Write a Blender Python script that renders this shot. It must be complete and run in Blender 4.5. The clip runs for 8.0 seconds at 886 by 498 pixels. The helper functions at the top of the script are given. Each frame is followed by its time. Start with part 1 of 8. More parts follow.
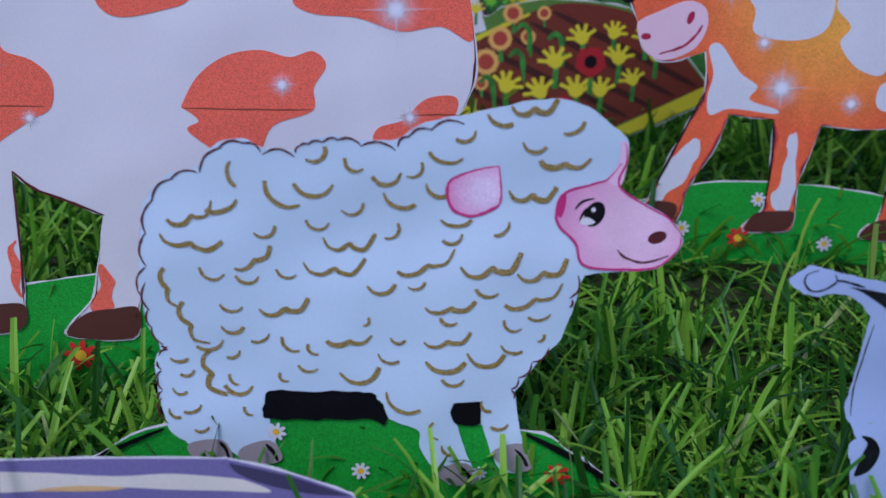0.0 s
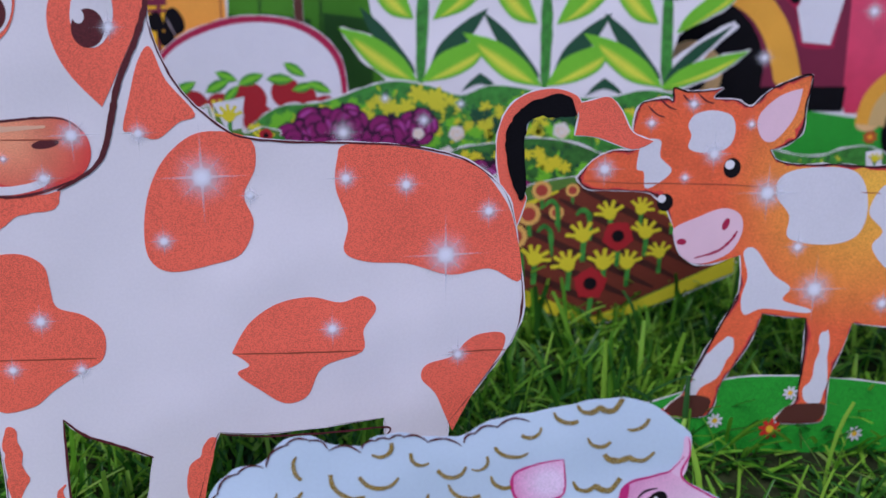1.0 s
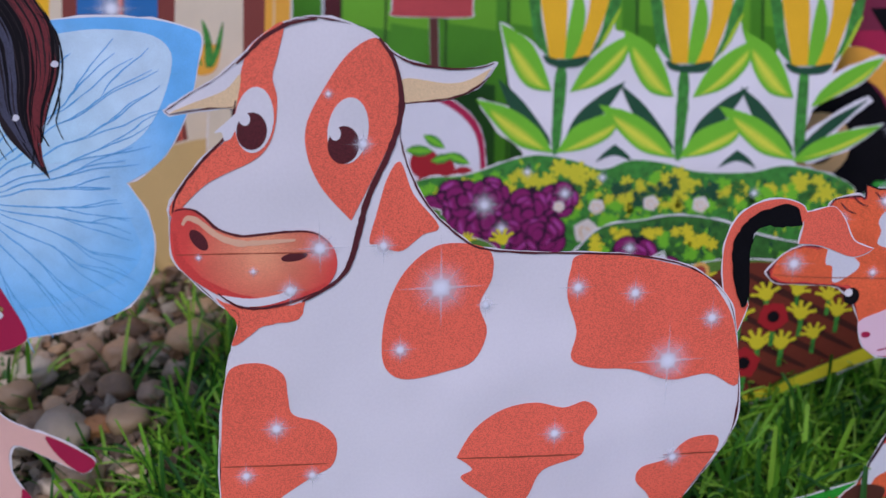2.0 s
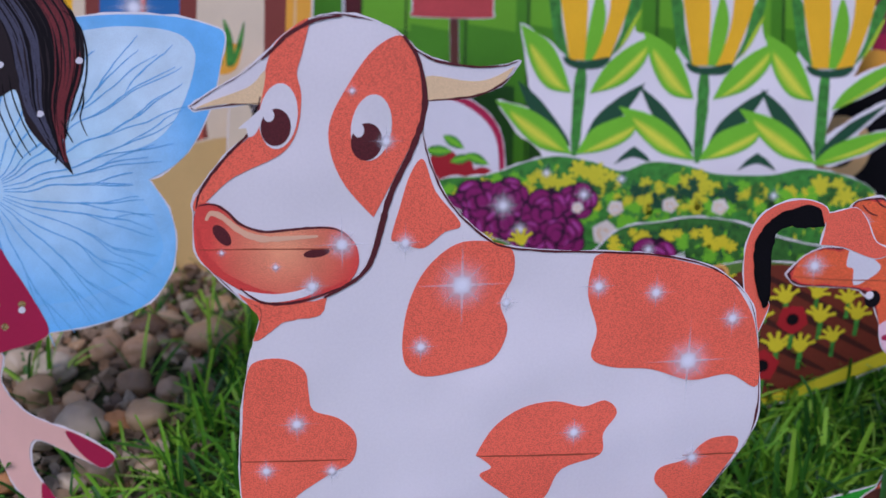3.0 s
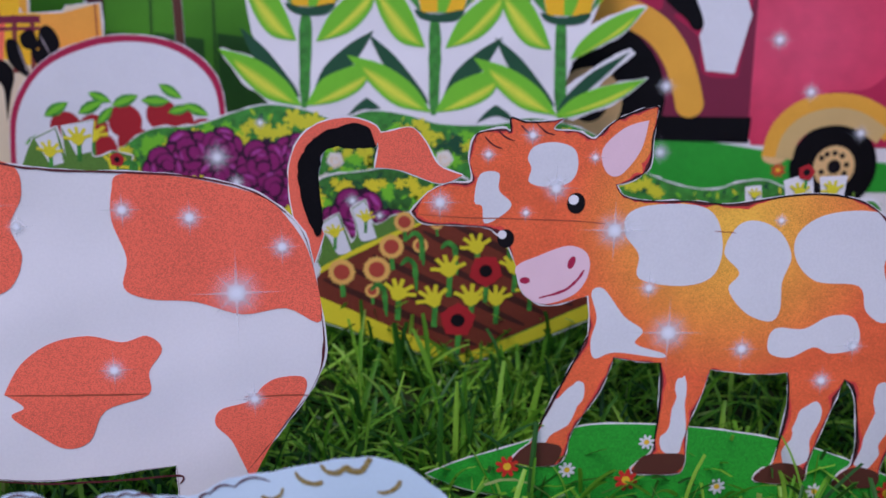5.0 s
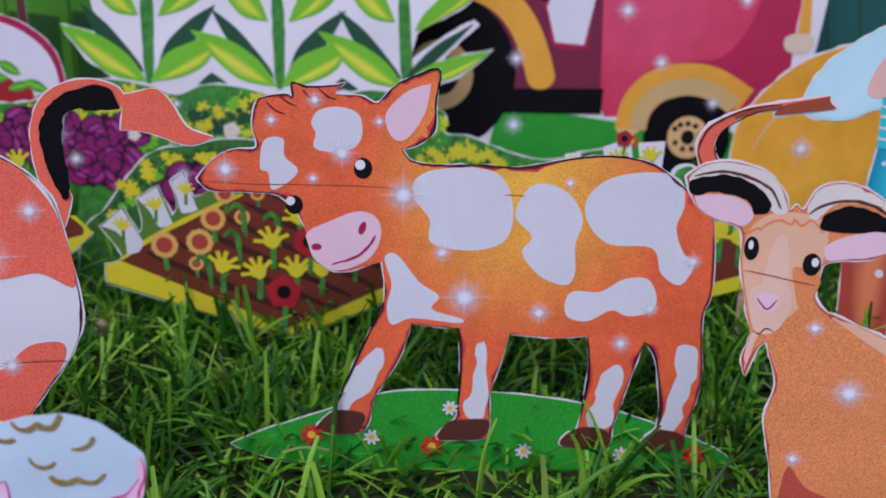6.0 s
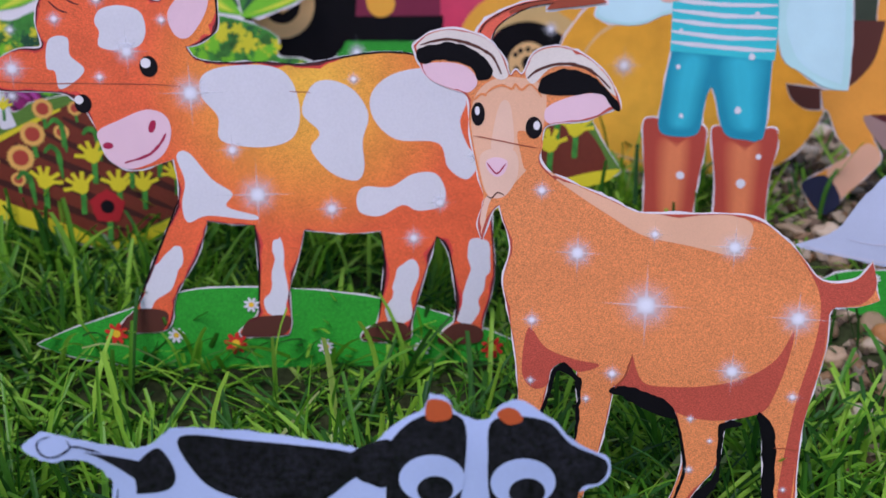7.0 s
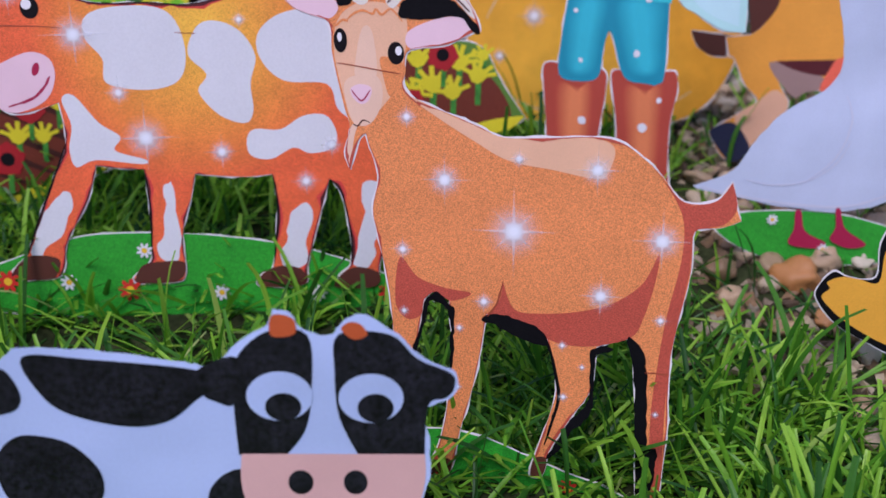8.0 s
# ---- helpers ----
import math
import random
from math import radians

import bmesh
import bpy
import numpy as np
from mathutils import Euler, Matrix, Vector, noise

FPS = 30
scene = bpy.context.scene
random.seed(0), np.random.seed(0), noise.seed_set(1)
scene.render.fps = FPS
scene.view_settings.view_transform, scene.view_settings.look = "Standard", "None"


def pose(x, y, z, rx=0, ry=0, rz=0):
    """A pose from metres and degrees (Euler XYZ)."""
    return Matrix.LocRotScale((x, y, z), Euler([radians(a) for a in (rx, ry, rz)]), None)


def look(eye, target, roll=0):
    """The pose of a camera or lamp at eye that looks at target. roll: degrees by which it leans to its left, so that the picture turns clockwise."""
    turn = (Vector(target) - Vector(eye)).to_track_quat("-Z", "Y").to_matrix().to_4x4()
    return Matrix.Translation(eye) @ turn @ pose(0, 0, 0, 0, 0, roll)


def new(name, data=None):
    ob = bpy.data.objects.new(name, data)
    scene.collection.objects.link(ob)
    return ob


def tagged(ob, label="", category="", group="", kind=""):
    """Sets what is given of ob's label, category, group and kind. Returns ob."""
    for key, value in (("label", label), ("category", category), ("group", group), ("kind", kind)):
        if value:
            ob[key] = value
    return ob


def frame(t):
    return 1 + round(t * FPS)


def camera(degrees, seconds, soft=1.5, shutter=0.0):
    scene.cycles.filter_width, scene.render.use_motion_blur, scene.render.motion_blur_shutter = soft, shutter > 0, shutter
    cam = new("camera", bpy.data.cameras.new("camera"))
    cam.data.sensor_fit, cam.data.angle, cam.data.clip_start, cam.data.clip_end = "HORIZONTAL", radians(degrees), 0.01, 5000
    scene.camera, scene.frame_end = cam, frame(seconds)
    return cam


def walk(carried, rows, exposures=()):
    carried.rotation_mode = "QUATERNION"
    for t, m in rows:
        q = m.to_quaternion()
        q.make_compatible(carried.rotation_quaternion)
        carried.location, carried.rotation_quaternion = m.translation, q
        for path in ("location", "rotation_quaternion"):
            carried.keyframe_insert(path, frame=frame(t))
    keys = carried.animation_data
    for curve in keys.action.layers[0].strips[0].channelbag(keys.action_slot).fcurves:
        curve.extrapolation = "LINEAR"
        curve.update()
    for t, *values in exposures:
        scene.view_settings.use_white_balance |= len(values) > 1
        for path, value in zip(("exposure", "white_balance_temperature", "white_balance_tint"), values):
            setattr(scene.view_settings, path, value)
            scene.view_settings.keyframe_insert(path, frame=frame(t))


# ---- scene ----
cam = camera(45.8, 8.0)
METRES, EYE, TILT, LEAN, TURN = 0.75, 0.21, -18.0, 0.0, 0.0
ROWS = [
    (0.0, 0.0, 0.0, 0.0, 0.0, 0.0, 0.0),
    (0.5, 0.0167, 0.0084, 0.041, -0.39, 0.12, 0.38),
    (0.7, 0.0039, 0.0075, 0.0811, -0.74, 0.09, 0.31),
    (1.0, -0.0423, -0.0052, 0.1433, -1.07, 0.52, 0.26),
    (1.2, -0.0847, -0.0183, 0.1774, -0.57, 0.66, 0.31),
    (1.5, -0.1512, -0.0219, 0.1969, -1.06, 1.05, 0.18),
    (2.0, -0.1799, -0.0086, 0.1981, -1.08, 1.41, -0.18),
    (2.2, -0.1854, -0.0081, 0.2013, -1.108, 1.412, -0.303),
    (3.3, -0.1839, -0.0079, 0.1853, -0.11, 1.718, -0.867),
    (3.5, -0.1907, -0.0053, 0.1773, -0.1, 1.77, -0.96),
    (4.0, -0.1832, -0.004, 0.1772, -0.22, 1.77, -1.14),
    (4.5, -0.0402, 0.0165, 0.171, -0.49, 1.73, -0.87),
    (4.7, 0.0178, 0.0274, 0.1630, -0.64, 1.76, -0.83),
    (5.8, 0.1942, 0.0415, 0.1475, -0.53, 1.12, 0.04),
    (6.0, 0.2169, 0.0355, 0.1381, -1.45, 1.19, 0.08),
    (6.5, 0.2695, 0.0196, 0.0948, -2.08, 0.97, 0.53),
    (7.0, 0.3425, 0.0076, 0.0689, -3.15, 0.57, 1.24),
    (7.5, 0.381, 0.0109, 0.0514, -3.75, 0.12, 1.8),
    (8.0, 0.4054, 0.0045, 0.0324, -4.28, -0.09, 2.04),
]
EXPOSURES = [(0.0, -0.02, 5300, 27), (0.5, 0.05, 5450, 28), (1.0, 0.15, 5750, 27), (2.0, 0.15, 5850, 29), (4.0, 0.15, 5700, 31), (4.5, 0.15, 5750, 28), (6.0, 0.22, 5850, 28), (7.0, 0.37, 5950, 29), (8.0, 0.43, 5950, 30)]
walk(cam, [(t, pose(0, 0, EYE, TILT, LEAN, TURN) @ pose(METRES * x, METRES * y, METRES * z, 90 + pitch, roll, yaw)) for t, x, y, z, yaw, pitch, roll in ROWS], EXPOSURES)
cam.data.dof.use_dof, cam.data.dof.focus_distance, cam.data.dof.aperture_fstop = True, 0.48, 8.8

SKY_STRENGTH, SUN_STRENGTH = 0.12, 1.5

# ---------------------------------------------------------------- world and light
world = bpy.data.worlds.new("sky")
world.use_nodes = True
scene.world = world
sky_node = world.node_tree.nodes.new("ShaderNodeTexSky")
sky_node.sky_type = "NISHITA"
sky_node.sun_disc = False
sky_node.sun_elevation, sky_node.sun_rotation = radians(52), radians(200)
background = world.node_tree.nodes["Background"]
background.inputs["Strength"].default_value = SKY_STRENGTH
world.node_tree.links.new(sky_node.outputs["Color"], background.inputs["Color"])
sun = new("sun", bpy.data.lights.new("sun", "SUN"))
sun.data.energy, sun.data.angle, sun.data.color = SUN_STRENGTH, radians(25), (1.0, 0.95, 0.88)
sun.matrix_world = look((-0.9, -2.6, 3.6), (0, 0, 0))

# ---------------------------------------------------------------- materials


def material(name, colour, rough=0.6, grain=0.10, grain_size=900.0, blotch=0.08, blotch_size=30.0, bump=0.0, spec=0.35, waves=0.0):
    """A printed or natural surface: base colour with fine grain and wide blotches."""
    m = bpy.data.materials.new(name)
    m.use_nodes = True
    t, n = m.node_tree, m.node_tree.nodes
    b = n["Principled BSDF"]
    b.inputs["Roughness"].default_value = rough
    b.inputs["Specular IOR Level"].default_value = spec
    where = n.new("ShaderNodeTexCoord")
    fine, wide = n.new("ShaderNodeTexNoise"), n.new("ShaderNodeTexNoise")
    fine.inputs["Scale"].default_value, fine.inputs["Detail"].default_value = grain_size, 2
    wide.inputs["Scale"].default_value, wide.inputs["Detail"].default_value = blotch_size, 3
    value = None
    for tex, amount in ((fine, grain), (wide, blotch)):
        t.links.new(where.outputs["Object"], tex.inputs["Vector"])
        span = n.new("ShaderNodeMapRange")
        span.inputs["From Min"].default_value, span.inputs["From Max"].default_value = 0.3, 0.7
        span.inputs["To Min"].default_value, span.inputs["To Max"].default_value = 1 - amount, 1 + amount
        t.links.new(tex.outputs["Fac"], span.inputs["Value"])
        if value is None:
            value = span
        else:
            times = n.new("ShaderNodeMath")
            times.operation = "MULTIPLY"
            t.links.new(value.outputs[0], times.inputs[0])
            t.links.new(span.outputs[0], times.inputs[1])
            value = times
    scaled = n.new("ShaderNodeVectorMath")
    scaled.operation = "SCALE"
    scaled.inputs[0].default_value = colour
    t.links.new(value.outputs[0], scaled.inputs["Scale"])
    t.links.new(scaled.outputs["Vector"], b.inputs["Base Color"])
    if bump:
        relief = n.new("ShaderNodeBump")
        relief.inputs["Strength"].default_value, relief.inputs["Distance"].default_value = bump, 0.0004
        t.links.new(fine.outputs["Fac"], relief.inputs["Height"])
        t.links.new(relief.outputs["Normal"], b.inputs["Normal"])
    if waves:
        swell, relief = n.new("ShaderNodeTexNoise"), n.new("ShaderNodeBump")
        swell.inputs["Scale"].default_value, swell.inputs["Detail"].default_value = 14.0, 1
        relief.inputs["Strength"].default_value, relief.inputs["Distance"].default_value = 1.0, waves
        t.links.new(where.outputs["Object"], swell.inputs["Vector"])
        t.links.new(swell.outputs["Fac"], relief.inputs["Height"])
        t.links.new(relief.outputs["Normal"], b.inputs["Normal"])
    return m


def print_gradient(name, centre, low, high, reach, grain=0.07, blotch=0.1):
    """Ink that runs from one colour round a point of the card (in mm) to another farther out."""
    m = material(name, high, 0.55, grain, 2500, blotch, 55.0, 0.14)
    t, n = m.node_tree, m.node_tree.nodes
    where = [k for k in n if k.bl_idname == "ShaderNodeTexCoord"][0]
    scaled = [k for k in n if k.bl_idname == "ShaderNodeVectorMath"][0]
    away = n.new("ShaderNodeVectorMath")
    away.operation = "DISTANCE"
    away.inputs[1].default_value = (centre[0] / 1000, 0, centre[1] / 1000)
    t.links.new(where.outputs["Object"], away.inputs[0])
    span = n.new("ShaderNodeMapRange")
    span.inputs["From Min"].default_value, span.inputs["From Max"].default_value = reach[0] / 1000, reach[1] / 1000
    t.links.new(away.outputs["Value"], span.inputs["Value"])
    mix = n.new("ShaderNodeMix")
    mix.data_type = "RGBA"
    mix.inputs["A"].default_value, mix.inputs["B"].default_value = (*low, 1), (*high, 1)
    t.links.new(span.outputs[0], mix.inputs["Factor"])
    t.links.new(mix.outputs["Result"], scaled.inputs[0])
    return m


ROOT = (-19, 169)


def inked(name, r, g, b, grain=0.12):
    return material(name, (r, g, b), 0.55, grain, 2500, 0.06, 25, 0.14)


PAPER = material("white paper", (0.79, 0.757, 0.765), 0.6, 0.02, 700, 0.03, 18, waves=0.006)
BLUEPAPER = material("bluish white paper", (0.43, 0.53, 0.77), 0.5, 0.02, 700, 0.03, 18, waves=0.012)
COOLPAPER = material("cool white paper", (0.60, 0.735, 0.85), 0.5, 0.02, 700, 0.03, 18, waves=0.012)
WHITEINK = material("printed white", (0.72, 0.71, 0.74), 0.55, 0.03, 700, 0.03)
ORANGE = inked("printed orange", 0.93, 0.155, 0.085, 0.36)
RUST = inked("printed rust", 0.36, 0.07, 0.03)
MAROON = inked("printed maroon", 0.10, 0.014, 0.018, 0.5)
MUZZLE = print_gradient("printed muzzle", (-134, 227), (0.92, 0.35, 0.18), (0.78, 0.075, 0.055), (4, 31), 0.3)
MUZZLERED = inked("printed muzzle red", 0.74, 0.065, 0.05, 0.3)
HORN = inked("printed horn", 0.76, 0.48, 0.20)
HORNPALE = inked("printed pale horn", 0.84, 0.60, 0.33)
HOOF = inked("printed brown", 0.10, 0.028, 0.018)
BLACK = material("marker black", (0.004, 0.0035, 0.005), 0.6, 0.3, 1500, 0.3, 40, spec=0.12)
INKDARK = material("printed black", (0.007, 0.005, 0.007), 0.6, 0.2, 1500, spec=0.15)
GREEN = inked("printed green", 0.018, 0.33, 0.023, 0.5)
RED = inked("printed red", 0.62, 0.03, 0.02)
YELLOW = inked("printed yellow", 0.85, 0.50, 0.02)
GREY = inked("printed grey", 0.36, 0.30, 0.31)
PINK = inked("printed pink", 0.88, 0.56, 0.72, 0.16)
PINKPALE = inked("printed pale pink", 0.84, 0.57, 0.63, 0.05)
PINKFLAT = inked("printed muzzle pink", 0.68, 0.40, 0.36, 0.05)
MAGENTA = inked("printed magenta", 0.60, 0.03, 0.19)
CRIMSON = inked("printed crimson", 0.40, 0.012, 0.06)


def gold_ink():
    """Gold felt pen that leaves white specks and dark grains on the paper."""
    m = material("gold ink", (0.33, 0.21, 0.03), 0.45, 0.2, 900)
    t, n = m.node_tree, m.node_tree.nodes
    where = [k for k in n if k.bl_idname == "ShaderNodeTexCoord"][0]
    scaled = [k for k in n if k.bl_idname == "ShaderNodeVectorMath"][0]
    specks, ramp = n.new("ShaderNodeTexNoise"), n.new("ShaderNodeValToRGB")
    specks.inputs["Scale"].default_value, specks.inputs["Detail"].default_value = 2300, 1
    e = ramp.color_ramp.elements
    e[0].position, e[0].color, e[1].position, e[1].color = 0.34, (0.07, 0.045, 0.012, 1), 0.70, (0.60, 0.62, 0.56, 1)
    e.new(0.45).color = (0.25, 0.155, 0.015, 1)
    e.new(0.57).color = (0.38, 0.25, 0.04, 1)
    t.links.new(where.outputs["Object"], specks.inputs["Vector"])
    t.links.new(specks.outputs["Fac"], ramp.inputs["Fac"])
    t.links.new(ramp.outputs["Color"], scaled.inputs[0])
    return m


GOLD = gold_ink()
EARPINK = print_gradient("printed ear pink", (36, 118), (0.86, 0.66, 0.82), (0.80, 0.20, 0.46), (4, 17), 0.3)
FACEPINK = print_gradient("printed face pink", (94, 103), (0.88, 0.58, 0.72), (0.85, 0.34, 0.58), (10, 32), 0.25)
LEAFGLOW = [inked("printed leaf glow", 0.19 + 0.16 * k, 0.53 + 0.06 * k, 0.018 + 0.01 * k, 0.15) for k in range(4)]
BOOTGLOW = [inked("printed boot glow", 0.46 + 0.04 * k, 0.064 + 0.021 * k, 0.036 + 0.006 * k, 0.2) for k in range(8)]
TEALGLOW = [inked("printed teal glow", 0.005 + 0.003 * k, 0.285 + 0.028 * k, 0.395 + 0.028 * k, 0.1) for k in range(8)]
CALF = print_gradient("printed calf orange", (38, 154), (0.94, 0.49, 0.055), (0.86, 0.14, 0.045), (8, 86), 0.32)
GOAT = inked("printed tan", 0.80, 0.265, 0.085, 0.38)
GOATDARK = inked("printed red brown", 0.52, 0.085, 0.05, 0.42)
GOATPALE = inked("printed pale tan", 0.83, 0.47, 0.29, 0.06)
GOATWHITE = inked("printed cream", 0.83, 0.54, 0.39, 0.05)
HORNRED = inked("printed horn red", 0.50, 0.09, 0.02)
VIOLET = inked("printed violet", 0.20, 0.16, 0.36, 0.2)
VIOLETDARK = inked("printed dark violet", 0.06, 0.05, 0.11)
CREAM = inked("printed cream stripe", 0.78, 0.70, 0.62)
LEAFDARK = material("printed dark leaf", (0.035, 0.15, 0.022), 0.55, 0.3, 1500, 0.5, 200)
LEAFMID = material("printed leaf", (0.045, 0.24, 0.03), 0.55, 0.25, 1500, 0.4, 160)
LEAFPALE = inked("printed garden leaf", 0.10, 0.22, 0.03, 0.35)
LEAFLIGHT = inked("printed light leaf", 0.165, 0.52, 0.018)
LEAFDEEP = inked("printed deep leaf", 0.012, 0.075, 0.032)
LIME = inked("printed lime", 0.42, 0.60, 0.02)
YELLOWLEAF = inked("printed yellow leaf", 0.64, 0.60, 0.02)
YELLOWINK = inked("printed bright yellow", 0.72, 0.62, 0.015)
COBYELLOW = inked("printed cob yellow", 0.88, 0.48, 0.006)
AMBER = inked("printed amber", 0.80, 0.38, 0.035)
BALE = print_gradient("printed hay", (0, 40), (0.92, 0.50, 0.045), (0.80, 0.37, 0.025), (10, 110))
SOILINK = inked("printed soil", 0.17, 0.03, 0.014, 0.3)
SOILDARK = inked("printed furrow", 0.055, 0.012, 0.008)
PURPLE = inked("printed purple", 0.26, 0.014, 0.13, 0.3)
PURPLEDARK = inked("printed dark purple", 0.022, 0.002, 0.02)
BERRY = inked("printed berry", 0.36, 0.012, 0.018)
TRACTORRED = print_gradient("printed tractor red", (40, 190), (0.70, 0.07, 0.14), (0.62, 0.02, 0.07), (20, 130))
MAROONRED = inked("printed dark red", 0.19, 0.015, 0.045)
GOOSESHADE = inked("printed goose shade", 0.58, 0.59, 0.70, 0.04)
PONY = inked("printed pony orange", 0.86, 0.36, 0.045)
NAVY = inked("printed navy", 0.02, 0.025, 0.06)
WINGBLUE = print_gradient("printed wing blue", ROOT, (0.50, 0.74, 0.90), (0.16, 0.52, 0.92), (25, 90))
WINGMID = print_gradient("printed wing mid blue", ROOT, (0.56, 0.78, 0.90), (0.20, 0.56, 0.94), (10, 75))
WINGPALE = print_gradient("printed wing pale blue", ROOT, (0.46, 0.74, 0.90), (0.60, 0.79, 0.90), (10, 75))
WINGVEIN = inked("printed wing vein", 0.13, 0.43, 0.76, 0.3)
HAIR = inked("printed hair", 0.014, 0.006, 0.008, 0.5)
HAIRGREY = inked("printed hair gloss", 0.06, 0.06, 0.095, 0.4)
HAIRRED = inked("printed hair shine", 0.17, 0.022, 0.025, 0.5)
MINTPALE = inked("printed pale mint", 0.54, 0.80, 0.83, 0.05)
BARNDARK = inked("printed barn green", 0.07, 0.28, 0.012, 0.12)
BARNLIGHT = inked("printed light barn green", 0.145, 0.43, 0.018, 0.1)
BARNDEEP = inked("printed deep barn green", 0.018, 0.09, 0.010, 0.15)
BARNLINE = inked("printed barn line", 0.012, 0.05, 0.008)
SAND = inked("printed sand", 0.62, 0.42, 0.16, 0.08)
SANDPALE = inked("printed pale sand", 0.72, 0.60, 0.42, 0.05)
WINDOWBLUE = inked("printed window blue", 0.02, 0.16, 0.42)
BRICKINK = inked("printed brick brown", 0.22, 0.045, 0.03, 0.3)
SIGNRED = inked("printed sign red", 0.50, 0.06, 0.06, 0.3)
SKINTONE = inked("printed peach", 0.82, 0.48, 0.40, 0.05)
SHEDTEAL = inked("printed shed teal", 0.01, 0.09, 0.075)
BOOT = inked("printed boot brown", 0.44, 0.06, 0.035)
TEAL = inked("printed teal", 0.005, 0.27, 0.38)
SHIRT = inked("printed turquoise", 0.03, 0.55, 0.60)
MINT = inked("printed mint", 0.48, 0.78, 0.76, 0.05)
WOOD = material("birch stick", (0.55, 0.38, 0.22), 0.7, 0.15, 200, 0.1, 40, 0.1)


def glint_material():
    """White print that fades out from the middle of its own star."""
    m = bpy.data.materials.new("printed sparkle")
    m.use_nodes = True
    t, n = m.node_tree, m.node_tree.nodes
    b = n["Principled BSDF"]
    b.inputs["Base Color"].default_value = (0.84, 0.86, 0.92, 1)
    b.inputs["Roughness"].default_value = 0.55
    where = n.new("ShaderNodeUVMap")
    away = n.new("ShaderNodeVectorMath")
    away.operation = "LENGTH"
    t.links.new(where.outputs["UV"], away.inputs[0])
    ramp = n.new("ShaderNodeValToRGB")
    e = ramp.color_ramp.elements
    e[0].position, e[0].color, e[1].position, e[1].color = 0.10, (1, 1, 1, 1), 1.0, (0, 0, 0, 1)
    for at, v in ((0.22, 0.85), (0.34, 0.40), (0.52, 0.24), (0.76, 0.06)):
        e.new(at).color = (v, v, v, 1)
    t.links.new(away.outputs["Value"], ramp.inputs["Fac"])
    t.links.new(ramp.outputs["Color"], b.inputs["Alpha"])
    return m


GLINT = glint_material()

from mathutils.geometry import delaunay_2d_cdt

# ---------------------------------------------------------------- paper-cut tools (lengths in mm on the card)


def smooth(points, steps=5, closed=True):
    """A curve through the points; a point given twice is a corner."""
    p = [Vector((float(a), float(b))) for a, b in points]
    n, made = len(p), []
    for i in range(n if closed else n - 1):
        b, c = p[i], p[(i + 1) % n]
        if (c - b).length < 1e-6:
            continue
        a = p[(i - 1) % n] if closed or i else b
        d = p[(i + 2) % n] if closed or i + 2 < n else c
        for k in range(steps):
            s = k / steps
            m0, m1 = (c - a) * 0.5, (d - b) * 0.5
            if (b - a).length < 1e-6:
                m0 = Vector((0, 0))
            if (d - c).length < 1e-6:
                m1 = Vector((0, 0))
            made.append(b * (2 * s**3 - 3 * s**2 + 1) + m0 * (s**3 - 2 * s**2 + s) + c * (3 * s**2 - 2 * s**3) + m1 * (s**3 - s**2))
    if not closed:
        made.append(p[-1])
    return made


def area(loop):
    return 0.5 * sum(a.x * b.y - b.x * a.y for a, b in zip(loop, loop[1:] + loop[:1]))


def grown(loop, d):
    """The closed loop, anticlockwise, moved outwards by d."""
    if area(loop) < 0:
        loop = loop[::-1]
    n, made = len(loop), []
    for i in range(n):
        t = loop[(i + 1) % n] - loop[i - 1]
        if t.length < 1e-6:
            made.append(loop[i])
            continue
        t.normalize()
        cut = 1 + 1.5 * noise.noise(Vector((loop[i].x * 0.11, loop[i].y * 0.11, 2.0))) + 0.8 * noise.noise(Vector((loop[i].x * 0.5, loop[i].y * 0.5, 7.0)))
        made.append(loop[i] + Vector((t.y, -t.x)) * d * max(0.15, cut))
    return made


WITHIN = {"pupil": "eye", "glint": "eye", "eye_white": "eye", "nostril": "muzzle", "mouth_line": "muzzle", "smile": "muzzle", "muzzle_line": "muzzle", "nose": "muzzle", "nose_line": "muzzle",
          "hub": "tyre", "hub_ring": "tyre", "hub_cap": "tyre", "bolt_hole": "tyre", "pane": "window_frame", "mullion": "window_frame", "leaf_shade": "leaf", "horn_line": "horn", "hoof_line": "hoof",
          "furrow": "soil", "ear_line": "ear", "tail_shadow": "tail", "tail_shine": "tail", "tail_line": "tail", "husk_leaf": "husk", "aubergine_shine": "aubergine", "spiky_leaf": "flower_pot", "brick_joint": "bricks", "wave_shade": "wave"}


def part(name, bm, mat, parent, label=""):
    """Links a mesh as a part of its thing, or as a piece of the last part that it belongs to."""
    if parent and name in WITHIN:
        hosts = [o for o in parent.children if o.name.split(".")[0] == WITHIN[name]]
        parent = hosts[-1] if hosts else parent
    me = bpy.data.meshes.new(name)
    bm.to_mesh(me)
    bm.free()
    for m in mat if isinstance(mat, (list, tuple)) else [mat]:
        me.materials.append(m)
    ob = new(name, me)
    ob.parent = parent
    return tagged(ob, label)


def cutout(name, place, turn, label, category, group=""):
    ob = new(name)
    ob.matrix_world = pose(*place, 0, 0, turn)
    ob.empty_display_size = 0.02
    return tagged(ob, label, category, group)


def tiles(loop):
    """Points and triangles that fill a loop, in mm."""
    if area(loop) < 0:
        loop = loop[::-1]
    made = delaunay_2d_cdt(loop, [], [list(range(len(loop)))], 1, 1e-4)
    return made[0], made[2]


